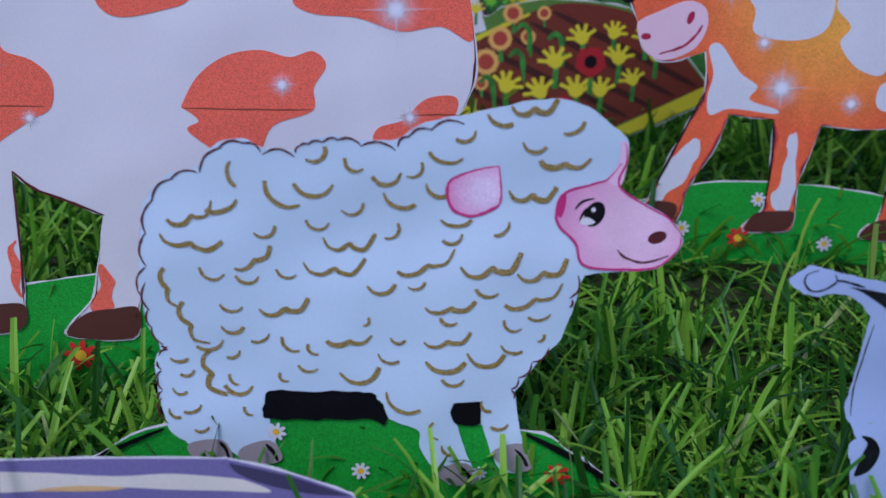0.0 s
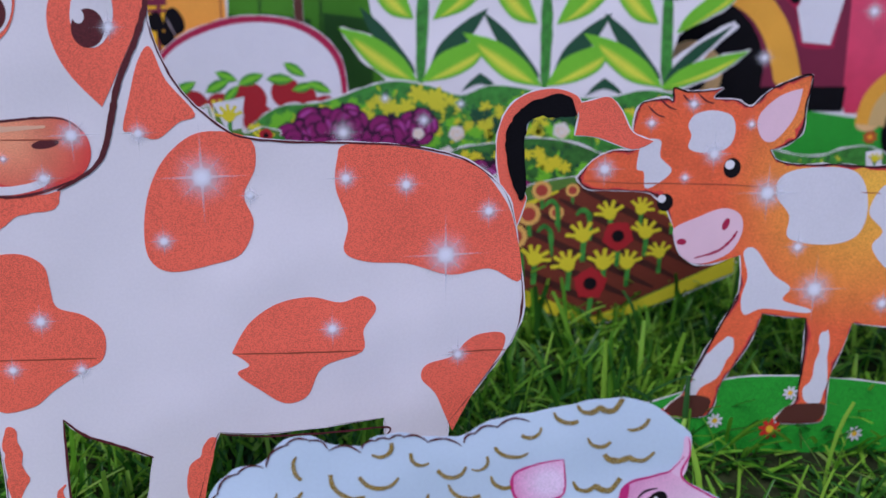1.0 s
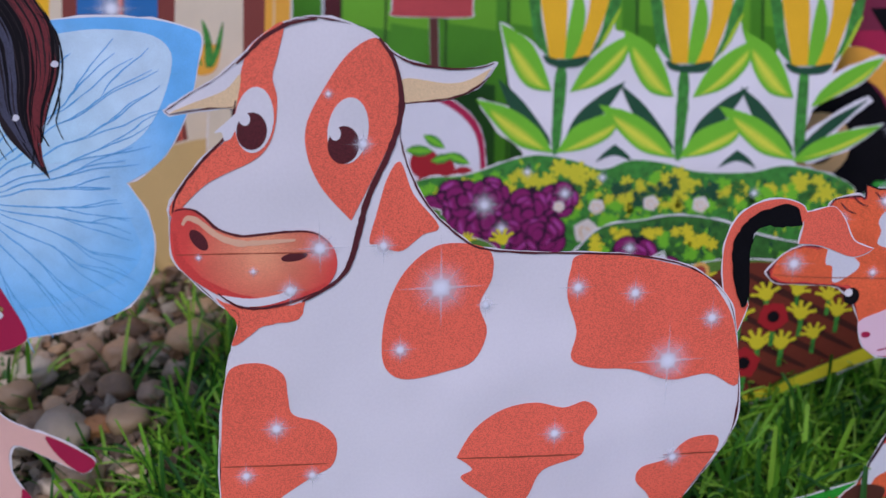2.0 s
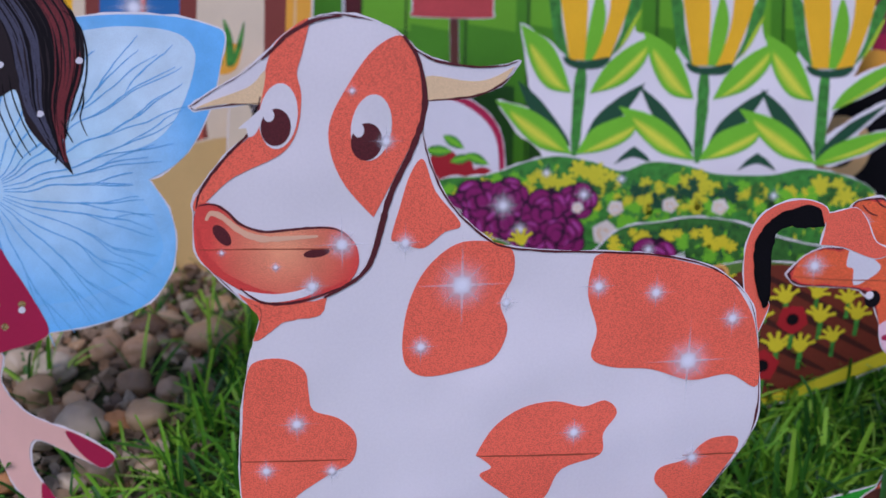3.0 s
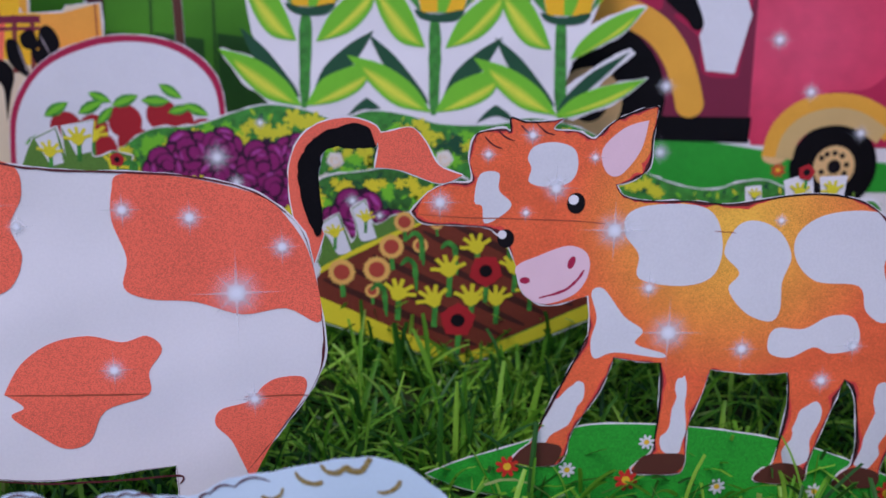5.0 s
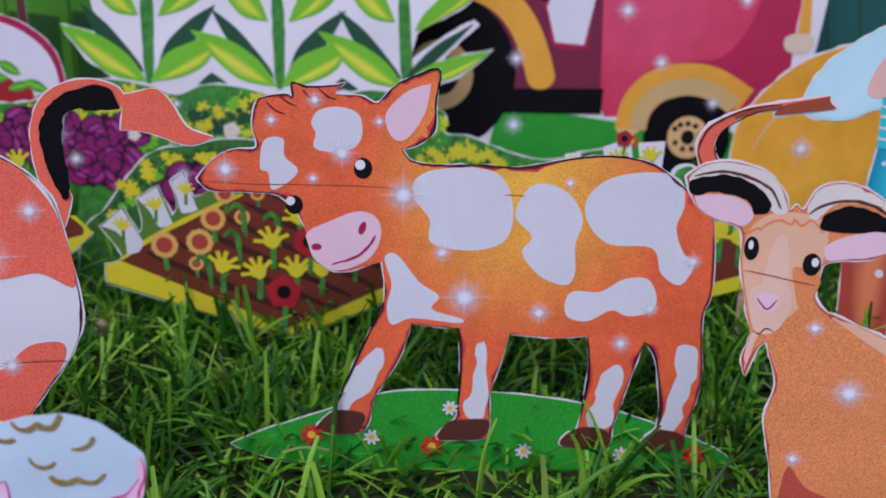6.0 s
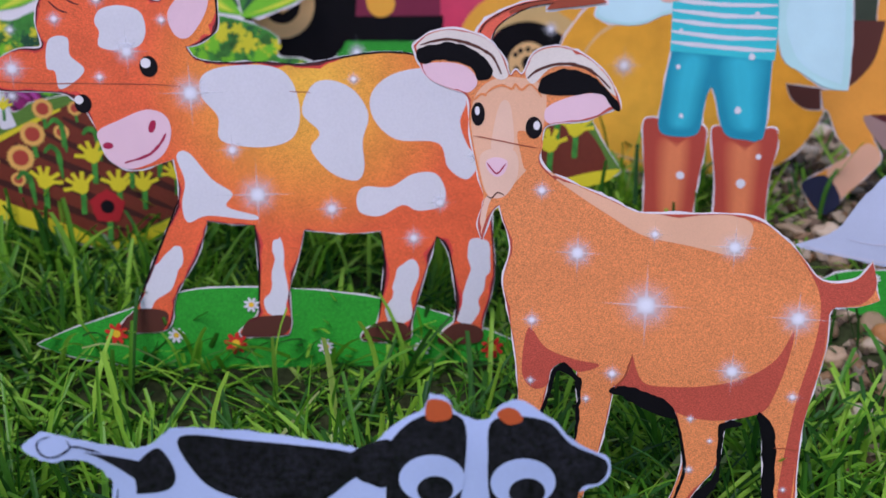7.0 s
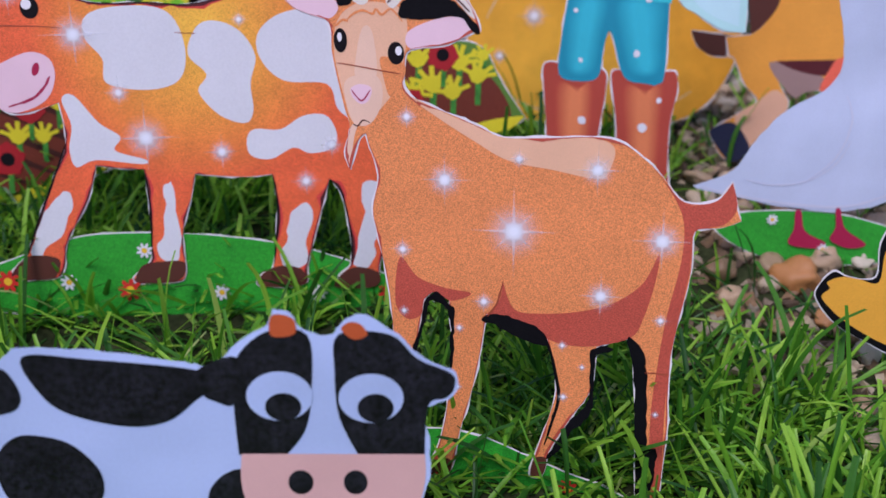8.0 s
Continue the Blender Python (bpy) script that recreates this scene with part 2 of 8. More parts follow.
def flat_face(bm, loop, y, index=0, back=False):
    """A flat sheet turned towards -y (back: +y) that fills a loop in mm."""
    points, faces = tiles(loop)
    vs = [bm.verts.new((q.x / 1000, y, q.y / 1000)) for q in points]
    for f in faces:
        p = [points[i] for i in f]
        turn = (p[1] - p[0]).cross(p[2] - p[0])
        if abs(turn) < 1e-9:
            continue
        f = list(f) if (turn > 0) != back else list(f)[::-1]
        bm.faces.new([vs[i] for i in f]).material_index = index


def slab(bm, loop, y, thick, index=0):
    """A sheet of paper with its cut edge."""
    if area(loop) < 0:
        loop = loop[::-1]
    flat_face(bm, loop, y, index)
    flat_face(bm, loop, y + thick, index, True)
    front = [bm.verts.new((q.x / 1000, y, q.y / 1000)) for q in loop]
    rear = [bm.verts.new((q.x / 1000, y + thick, q.y / 1000)) for q in loop]
    for i in range(len(loop)):
        bm.faces.new((front[i - 1], rear[i - 1], rear[i], front[i])).material_index = index


def paper(thing, points, depth=0, rim=0.6, name="card", mat=None, thick=0.45):
    """A cut sheet of paper with a white edge round its print."""
    loop = grown(smooth(points), rim)
    bm = bmesh.new()
    slab(bm, loop, depth * 0.0006, thick / 1000)
    return part(name, bm, mat or PAPER, thing)


def outline(thing, points, mat, width, layer=3):
    """The printed outer line of a figure, partly lost to the scissors."""
    loop = smooth(points)
    loop = loop if area(loop) > 0 else loop[::-1]
    inner = []
    for q, w in zip(loop, grown(loop, -1.0)):
        torn = 0.55 + 1.7 * noise.noise(Vector((q.x * 0.05, q.y * 0.05, 4.0))) + 0.6 * noise.noise(Vector((q.x * 0.6, q.y * 0.6, 9.0)))
        inner.append(q + (w - q) * width * max(0.03, torn))
    y = height(thing, layer)
    bm = bmesh.new()
    a = [bm.verts.new((q.x / 1000, y, q.y / 1000)) for q in loop]
    b = [bm.verts.new((q.x / 1000, y, q.y / 1000)) for q in inner]
    for i in range(len(a)):
        bm.faces.new((a[i - 1], a[i], b[i], b[i - 1]))
    return part("outline", bm, mat, thing)


STACK = [0]


def height(thing, layer):
    """How far in front of its card a layer of print lies; each print a hair above the last."""
    STACK[0] = (STACK[0] + 1) % 30
    return -0.00012 - 0.00007 * layer - 0.000002 * STACK[0]


def ink(thing, name, mat, points, layer=2, depth=0):
    """A printed area."""
    bm = bmesh.new()
    rough = {"tail_shadow": 1.1, "marker_patch": 1.0, "marker_line": 0.9, "ear_marker": 0.9, "leg_patch": 3.2, "chin_patch": 0.8}.get(name, 0)
    loop = smooth(points, 7 if rough else 5)
    if rough:
        f = 0.11 if name == "leg_patch" else 0.3
        loop = [q + Vector((noise.noise(Vector((q.x * f, q.y * f, 3.0))), noise.noise(Vector((q.x * f, q.y * f, 8.0))))) * rough for q in loop]
    flat_face(bm, loop, height(thing, layer) + depth * 0.0006)
    return part(name, bm, mat, thing)


def shrunk(loop, long, short):
    """The loop drawn in round its middle, along and across its own length."""
    mid = sum(loop, Vector((0, 0))) / len(loop)
    a = 0.5 * math.atan2(2 * sum((q.x - mid.x) * (q.y - mid.y) for q in loop), sum((q.x - mid.x) ** 2 - (q.y - mid.y) ** 2 for q in loop))
    c, s = math.cos(a), math.sin(a)
    made = []
    for q in loop:
        d = q - mid
        p, w = (d.x * c + d.y * s) * long, (d.y * c - d.x * s) * short
        made.append(mid + Vector((p * c - w * s, p * s + w * c)))
    return made


def leaf_glow(thing, points, layer):
    """The lit half of a printed leaf: bands of ink that run from green into yellow."""
    bm, y, loop = bmesh.new(), height(thing, layer), smooth(points)
    for k in range(4):
        flat_face(bm, shrunk(loop, 1.02 - 0.06 * k, 1.15 - 0.27 * k), y - 0.000004 * k, k)
    return part("leaf_shade", bm, LEAFGLOW, thing)


def bands(points, mats, layer):
    """Nested shapes of one printed area, its colour running from the rim to the middle."""
    loop = smooth(points, 4)
    return [([tuple(q) for q in shrunk(loop, 1 - 0.025 * k, 1 - 0.1 * k)], m, layer + 0.05 * k) for k, m in enumerate(mats)]


def scallops(thing, points, side=1):
    """A pen line of small arcs that meet in cusps, just inside the cut edge."""
    bm = bmesh.new()
    y = height(thing, 3)
    for a, b in zip(points, points[1:]):
        a, b = Vector(a), Vector(b)
        d = b - a
        out = Vector((-d.y, d.x)).normalized() * side
        n = 2 if d.length > 17 else 1
        for k in range(n):
            p, q = a + d * k / n, a + d * (k + 1) / n
            rise = 0.2 * d.length / n
            stroke(bm, [tuple(p.lerp(q, f) + out * (rise * 4 * f * (1 - f) - 0.8 * rise)) for f in (0, 0.15, 0.35, 0.5, 0.65, 0.85, 1)], 0.8, y)
    return part("pen_line", bm, MAROON, thing)


def foliage(thing, edge, n, low, high, mats, layer):
    """Small printed leaves scattered over a strip of hedge."""
    bm, y, made = bmesh.new(), height(thing, layer), 0
    loop = smooth(edge, 3)
    x0, x1 = min(q.x for q in loop), max(q.x for q in loop)
    while made < n:
        u, v = random.uniform(x0, x1), random.uniform(low, high)
        inside = False
        for a, b in zip(loop, loop[1:] + loop[:1]):
            if (a.y > v + 2.5) != (b.y > v + 2.5) and u < (b.x - a.x) * (v + 2.5 - a.y) / (b.y - a.y) + a.x:
                inside = not inside
        if not inside:
            low -= 0.002
            continue
        r, t = random.uniform(1.6, 3.6), random.gauss(1.57, 0.6)
        c, s = math.cos(t), math.sin(t)
        flat_face(bm, [Vector((u + c * p * r - s * q * r, v + s * p * r + c * q * r)) for p, q in ((-1, 0), (-0.2, -0.36), (0.5, -0.25), (1, 0), (0.5, 0.25), (-0.2, 0.36))], y - 0.00000006 * made, random.randrange(len(mats)))
        made += 1
    return part("foliage_print", bm, mats, thing)


def ring(u, v, ru, rv, turn=0, n=28):
    c, s = math.cos(radians(turn)), math.sin(radians(turn))
    return [Vector((u + c * ru * math.cos(a) - s * rv * math.sin(a), v + s * ru * math.cos(a) + c * rv * math.sin(a))) for a in (2 * math.pi * k / n for k in range(n))]


def dot(thing, name, mat, at, ru, rv, layer=3, turn=0):
    bm = bmesh.new()
    flat_face(bm, ring(*at, ru, rv, turn), height(thing, layer))
    return part(name, bm, mat, thing)


def ribbon(points, width, taper=1):
    """Both sides of a drawn stroke, thinner towards its ends if taper is 1."""
    p = smooth(points, 6, False)
    left, right = [], []
    for i, q in enumerate(p):
        t = p[min(i + 1, len(p) - 1)] - p[max(i - 1, 0)]
        t = t.normalized() if t.length > 1e-6 else Vector((1, 0))
        w = width * 0.5
        if taper:
            w *= 0.35 + 0.65 * min(1.0, 4 * min(i, len(p) - 1 - i) / len(p)) * (0.9 + 0.2 * random.random())
            w *= 1 + min(0.45, 0.9 / width) * noise.noise(Vector((q.x * 0.35, q.y * 0.35, 1.0)))
            q = q + Vector((-t.y, t.x)) * 0.25 * noise.noise(Vector((q.x * 0.25, q.y * 0.25, 5.0)))
        left.append(q + Vector((-t.y, t.x)) * w)
        right.append(q - Vector((-t.y, t.x)) * w)
    return left, right


def stroke(bm, points, width, y, taper=1, index=0):
    left, right = ribbon(points, width, taper)
    a = [bm.verts.new((q.x / 1000, y, q.y / 1000)) for q in left]
    b = [bm.verts.new((q.x / 1000, y, q.y / 1000)) for q in right]
    for i in range(len(a) - 1):
        f = bm.faces.new((b[i], b[i + 1], a[i + 1], a[i]))
        f.material_index = index


def line(thing, name, mat, points, width, layer=4, taper=1):
    bm = bmesh.new()
    stroke(bm, points, width, height(thing, layer), taper)
    return part(name, bm, mat, thing)


def ribbon_outline(points, width):
    left, right = ribbon(points, width)
    return [tuple(q) for q in left + right[::-1]]


def stick(thing, u, width=6):
    """A flat wooden stick glued behind the card and pushed into the soil."""
    base = thing.matrix_world.translation.z
    low, high = -0.04 - base, 0.012 + min(v.co.z for o in thing.children if o.type == "MESH" for v in o.data.vertices)
    bm = bmesh.new()
    bmesh.ops.create_cube(bm, size=1)
    for q in bm.verts:
        q.co = Vector((u / 1000 + q.co.x * width / 1000, 0.0030 + q.co.y * 0.0018, low + (q.co.z + 0.5) * (high - low)))
    bmesh.ops.bevel(bm, geom=bm.edges[:], offset=0.0004, segments=1, affect="EDGES")
    return part("stick", bm, WOOD, thing, "flat birch stick pushed into the soil")


def sparkle(thing, u, v, r):
    """A printed white glint: a soft disc with a faint halo and fine rays."""
    y, r = height(thing, 9), 1.25 * r
    bm = bmesh.new()
    uv = bm.loops.layers.uv.new("uv")

    def at(a, d, lift=0.0):
        return bm.verts.new(((u + math.cos(a) * d * r) / 1000, y - lift, (v + math.sin(a) * d * r) / 1000))

    def patch(*corners):
        f = bm.faces.new([q for q, d in corners])
        for lp, (q, d) in zip(f.loops, corners):
            lp[uv].uv = (d, 0)
        f.normal_update()
        if f.normal.y > 0:
            f.normal_flip()

    middle = at(0, 0)
    core = [at((k - 0.5) * math.pi / 8, 0.24) for k in range(16)]
    rim = [at((k - 0.5) * math.pi / 8, 1.0) for k in range(16)]
    for k in range(16):
        n = (k + 1) % 16
        patch((middle, 0), (core[k], 0.24), (core[n], 0.24))
        patch((core[k], 0.24), (rim[k], 1), (rim[n], 1), (core[n], 0.24))
    for k in range(0, 16, 2 if r > 6 else 4):
        patch((core[k], 0.24), (at(k * math.pi / 8, 1.9 if k % 4 == 0 else 1.2, 0.000002), 1), (core[(k + 1) % 16], 0.24))
    return part("sparkle", bm, GLINT, thing)


def petals(u, v, r, n, inner=0.35, spin=0.0):
    return [Vector((u + math.cos(a) * q, v + math.sin(a) * q)) for a, q in ((spin + math.pi * k / (2 * n) * 1.0, r * (inner, 0.85, 1.0, 0.85)[k % 4]) for k in range(4 * n))]


def blossom(thing, u, v, r, mat, core, layer=4):
    bm = bmesh.new()
    flat_face(bm, petals(u, v, r, 8, 0.5, random.random()), height(thing, layer))
    flat_face(bm, ring(u, v, r * 0.33, r * 0.33, 0, 12), height(thing, layer + 1), 1)
    return part("printed_flower", bm, [mat, core], thing)


def poppy(thing, u, v, r, layer):
    bm = bmesh.new()
    stroke(bm, [(u, v - r * 1.9), (u + r * 0.1, v)], r * 0.3, height(thing, layer - 1), 0, 1)
    flat_face(bm, petals(u, v, r, 5, 0.86, random.random()), height(thing, layer))
    flat_face(bm, ring(u, v, r * 0.38, r * 0.38, 0, 14), height(thing, layer + 1), 2)
    return part("poppy", bm, [RED_DEEP, LEAFMID, INKDARK], thing)


def sunflower(thing, u, v, r, layer):
    bm = bmesh.new()
    stroke(bm, [(u + r * 0.1, v - r * 1.8), (u, v - r * 0.6)], r * 0.35, height(thing, layer - 1), 0, 2)
    flat_face(bm, petals(u, v, r, 11, 0.94, random.random()), height(thing, layer))
    flat_face(bm, ring(u, v, r * 0.56, r * 0.56, 0, 16), height(thing, layer + 1), 1)
    return part("sunflower", bm, [HORN_BRIGHT, BOOT, LEAFMID], thing)


def sprig(thing, u, v, r, mat, layer):
    """A yellow plant like an open hand on a green stalk."""
    bm = bmesh.new()
    stroke(bm, [(u, v - r * 1.5), (u + r * 0.05, v - r * 0.3)], r * 0.3, height(thing, layer - 1), 0, 1)
    loop = []
    tilt = random.uniform(-28, 28)
    for k in range(5):
        a = radians(20 + 35 * k + tilt + random.uniform(-6, 6))
        for da, q in ((-0.24, 0.5), (-0.12, 1.0), (0.12, 1.0), (0.24, 0.5)):
            loop.append(Vector((u + math.cos(a + da) * r * q, v + math.sin(a + da) * r * q * 0.9)))
    loop += [Vector((u - r * 0.3, v - r * 0.25)), Vector((u, v - r * 0.4)), Vector((u + r * 0.3, v - r * 0.25))]
    flat_face(bm, loop, height(thing, layer))
    return part("yellow_sprig", bm, [mat, LEAFMID], thing)


def tuft(thing, u, v, r, mat, layer):
    bm = bmesh.new()
    for k in range(4):
        flat_face(bm, petals(u + random.uniform(-r, r), v + random.uniform(-r, r) * 0.8, r * random.uniform(0.6, 1.0), 6, 0.5, random.random()), height(thing, layer) - 0.00001 * k)
    return part("flower_tuft", bm, mat, thing)


def cabbage(thing, u, v, r, layer):
    """A purple cabbage drawn as nested leaves with dark edges and lighter rims."""
    bm, y = bmesh.new(), height(thing, layer)
    flat_face(bm, petals(u, v, r * 1.05, 7, 0.9, random.random()), y, 1)
    k = 0
    for n, far, size in ((5, 0.62, 0.56), (4, 0.34, 0.46), (2, 0.14, 0.34)):
        spin = random.random() * 6
        for i in range(n):
            a = spin + i * 2 * math.pi / n + random.uniform(-0.2, 0.2)
            cu, cv = u + math.cos(a) * far * r, v + math.sin(a) * far * r * 0.92
            turn = math.degrees(a)
            for grow, shift, idx in ((1.0, 0.0, 1), (0.78, 0.04, 0), (0.5, 0.2, 2)):
                if idx == 2 and (i + n) % 2:
                    continue
                k += 1
                flat_face(bm, ring(cu + math.cos(a) * shift * r, cv + math.sin(a) * shift * r, size * r * grow * (0.8 if idx < 2 else 0.25), size * r * grow, turn, 14), y - 0.0000015 * k, idx)
    return part("cabbage", bm, [PURPLE, PURPLEDARK, PURPLELIGHT], thing)


def rose(thing, u, v, r, layer):
    bm = bmesh.new()
    flat_face(bm, petals(u, v, r, 5, 0.85, random.random()), height(thing, layer))
    for k in range(3):
        a = k * 2.1
        stroke(bm, [(u + math.cos(a + s) * r * (0.25 + 0.2 * k), v + math.sin(a + s) * r * (0.25 + 0.2 * k)) for s in (0, 0.7, 1.4, 2.1)], r * 0.12, height(thing, layer + 1), 1, 1)
    return part("rose", bm, [CREAM, HORN], thing)


def leaflet(thing, u, v, r, layer):
    a = random.uniform(-0.6, 0.9)
    c, s = math.cos(a), math.sin(a)
    bm = bmesh.new()
    for w, idx in ((0.42, 0), (0.2, 1)):
        loop = [Vector((u + c * x * r - s * z * r * w, v + s * x * r + c * z * r * w)) for x, z in ((-1, 0), (-0.5, 0.8), (0, 1), (0.5, 0.7), (1, 0), (0.5, -0.7), (0, -1), (-0.5, -0.8))]
        flat_face(bm, loop, height(thing, layer + idx), idx)
    return part("leaf", bm, [LEAFMID, LEAFLIGHT], thing)


def curl(thing, u, v, angle, length):
    """A short hand-drawn gold stroke, thick in the middle."""
    a = -radians(angle)
    c, s = math.cos(a), math.sin(a)
    sag = length * random.uniform(0.16, 0.3)
    path = []
    if length > 16:
        shape = ((-0.5, 0.35), (-0.4, -0.3), (-0.2, -0.5), (0.0, -0.1), (0.08, -0.35), (0.3, -0.45), (0.5, 0.6))
    else:
        shape = ((-0.5, 0.6), (-0.3, -0.35), (0.0, -0.7), (0.3, -0.4), (0.5, 0.5))
    for x, z in shape:
        path.append((u + c * x * length - s * z * sag, v + s * x * length + c * z * sag))
    bm = bmesh.new()
    p = smooth(path, 5, False)
    n = len(p)
    wide = min(2.5, 1.0 + length * 0.08) * random.uniform(0.8, 1.15)
    blunt = random.random() < 0.5
    left, right = [], []
    for i, q in enumerate(p):
        t = (p[min(i + 1, n - 1)] - p[max(i - 1, 0)]).normalized()
        s = (i + 0.5) / n if blunt else 1 - (i + 0.5) / n
        w = 0.5 * wide * (0.3 + 0.7 * math.sin(math.pi * min(1.0, 0.22 + s * 0.78)) ** 0.8) * (0.9 + 0.25 * noise.noise(Vector((q.x, q.y, 3.0))))
        left.append(bm.verts.new(((q.x - t.y * w) / 1000, height(thing, 4), (q.y + t.x * w) / 1000)))
        right.append(bm.verts.new(((q.x + t.y * w) / 1000, height(thing, 4), (q.y - t.x * w) / 1000)))
    for i in range(n - 1):
        bm.faces.new((right[i], right[i + 1], left[i + 1], left[i]))
    return part("gold_curl", bm, GOLD, thing)


def figure(thing, shapes):
    """A paper figure as one plain mesh of flat coloured areas."""
    bm = bmesh.new()
    mats = [PAPER]
    for points, mat, layer in shapes:
        if mat not in mats:
            mats.append(mat)
        loop = smooth(points, 4)
        flat_face(bm, loop, -0.0002 - 0.0001 * layer, mats.index(mat))
        if layer <= 2 and abs(area(loop)) > 150:
            slab(bm, grown(loop, 0.8), 0.00015 * layer, 0.0004)
    me = bpy.data.meshes.new(thing.name)
    bm.to_mesh(me)
    bm.free()
    for m in mats:
        me.materials.append(m)
    ob = new(thing.name, me)
    ob.matrix_world = thing.matrix_world.copy()
    tagged(ob, thing["label"], thing["category"], thing["group"])
    kept = thing.name
    bpy.data.objects.remove(thing)
    ob.name = kept
    return ob


RED_DEEP = inked("printed poppy red", 0.42, 0.015, 0.02)
HORN_BRIGHT = inked("printed petal gold", 0.80, 0.44, 0.10)
PURPLELIGHT = inked("printed light purple", 0.42, 0.06, 0.30)

# ---------------------------------------------------------------- ground


def ground_height(x, y):
    """A lawn that rises gently away from the front, flat farther out."""
    t = min(max((y - 0.36) / 0.50, 0.0), 1.0)
    side = 0.035 * min(max(-x, 0.0), 0.5)
    return -0.034 + 0.108 * t * t * (3 - 2 * t) + side * t + 0.003 * noise.noise(Vector((x * 6, y * 6, 0)))


EARTH = material("mossy soil", (0.031, 0.040, 0.015), 0.95, 0.4, 250, 0.3, 20, 0.6, 0.1)


def make_ground():
    xs = [-300, -40, -8, -2.5, -1.2] + [-0.8 + 0.04 * i for i in range(46)] + [1.3, 2.5, 8, 40, 300]
    ys = [-300, -40, -8, -2, -0.6] + [-0.2 + 0.04 * i for i in range(38)] + [1.6, 2.5, 8, 40, 300]
    bm = bmesh.new()
    grid = [[bm.verts.new((x, y, ground_height(x, y))) for x in xs] for y in ys]
    for j in range(len(ys) - 1):
        for i in range(len(xs) - 1):
            f = bm.faces.new((grid[j][i], grid[j][i + 1], grid[j + 1][i + 1], grid[j + 1][i]))
            f.smooth = True
    ob = part("ground", bm, EARTH, None)
    return tagged(ob, "dark garden soil under the grass", "ground", kind="structure")


make_ground()


def gravelly(x, y):
    """1 where pebbles lie, 0 where grass grows."""
    wob = 0.03 * noise.noise(Vector((x * 9, y * 9, 3)))
    left = (-0.30 + 0.12 * (y - 0.63) - x + wob) / 0.04 + min(0, (y - 0.54) / 0.06)
    right = (x - 0.485 + wob) / 0.06 + min(0, (y - 0.515 + wob) / 0.06)
    return max(left, right)


def grass_material():
    m = bpy.data.materials.new("grass blade")
    m.use_nodes = True
    t, n = m.node_tree, m.node_tree.nodes
    b = n["Principled BSDF"]
    b.inputs["Roughness"].default_value = 0.42
    b.inputs["Specular IOR Level"].default_value = 0.4
    island = n.new("ShaderNodeNewGeometry")
    ramp = n.new("ShaderNodeValToRGB")
    e = ramp.color_ramp.elements
    e[0].color, e[1].color = (0.020, 0.095, 0.016, 1), (0.40, 0.48, 0.16, 1)
    for pos, col in ((0.22, (0.038, 0.17, 0.014, 1)), (0.42, (0.085, 0.29, 0.018, 1)), (0.58, (0.19, 0.48, 0.026, 1)), (0.97, (0.37, 0.66, 0.06, 1))):
        e.new(pos).color = col
    t.links.new(island.outputs["Random Per Island"], ramp.inputs["Fac"])
    t.links.new(ramp.outputs["Color"], b.inputs["Base Color"])
    gloss = n.new("ShaderNodeBsdfTranslucent")
    t.links.new(ramp.outputs["Color"], gloss.inputs["Color"])
    mix = n.new("ShaderNodeMixShader")
    mix.inputs[0].default_value = 0.38
    t.links.new(b.outputs[0], mix.inputs[1])
    t.links.new(gloss.outputs[0], mix.inputs[2])
    t.links.new(mix.outputs[0], n["Material Output"].inputs["Surface"])
    return m


GRASS = grass_material()


def trodden(x, y):
    """Strips before the paper bases where the blades are short and lie flat."""
    return (-0.16 < x < 0.11 and 0.325 < y < 0.383) or (0.03 < x < 0.38 and 0.51 < y < 0.584) or (0.26 < x < 0.47 and 0.365 < y < 0.44)


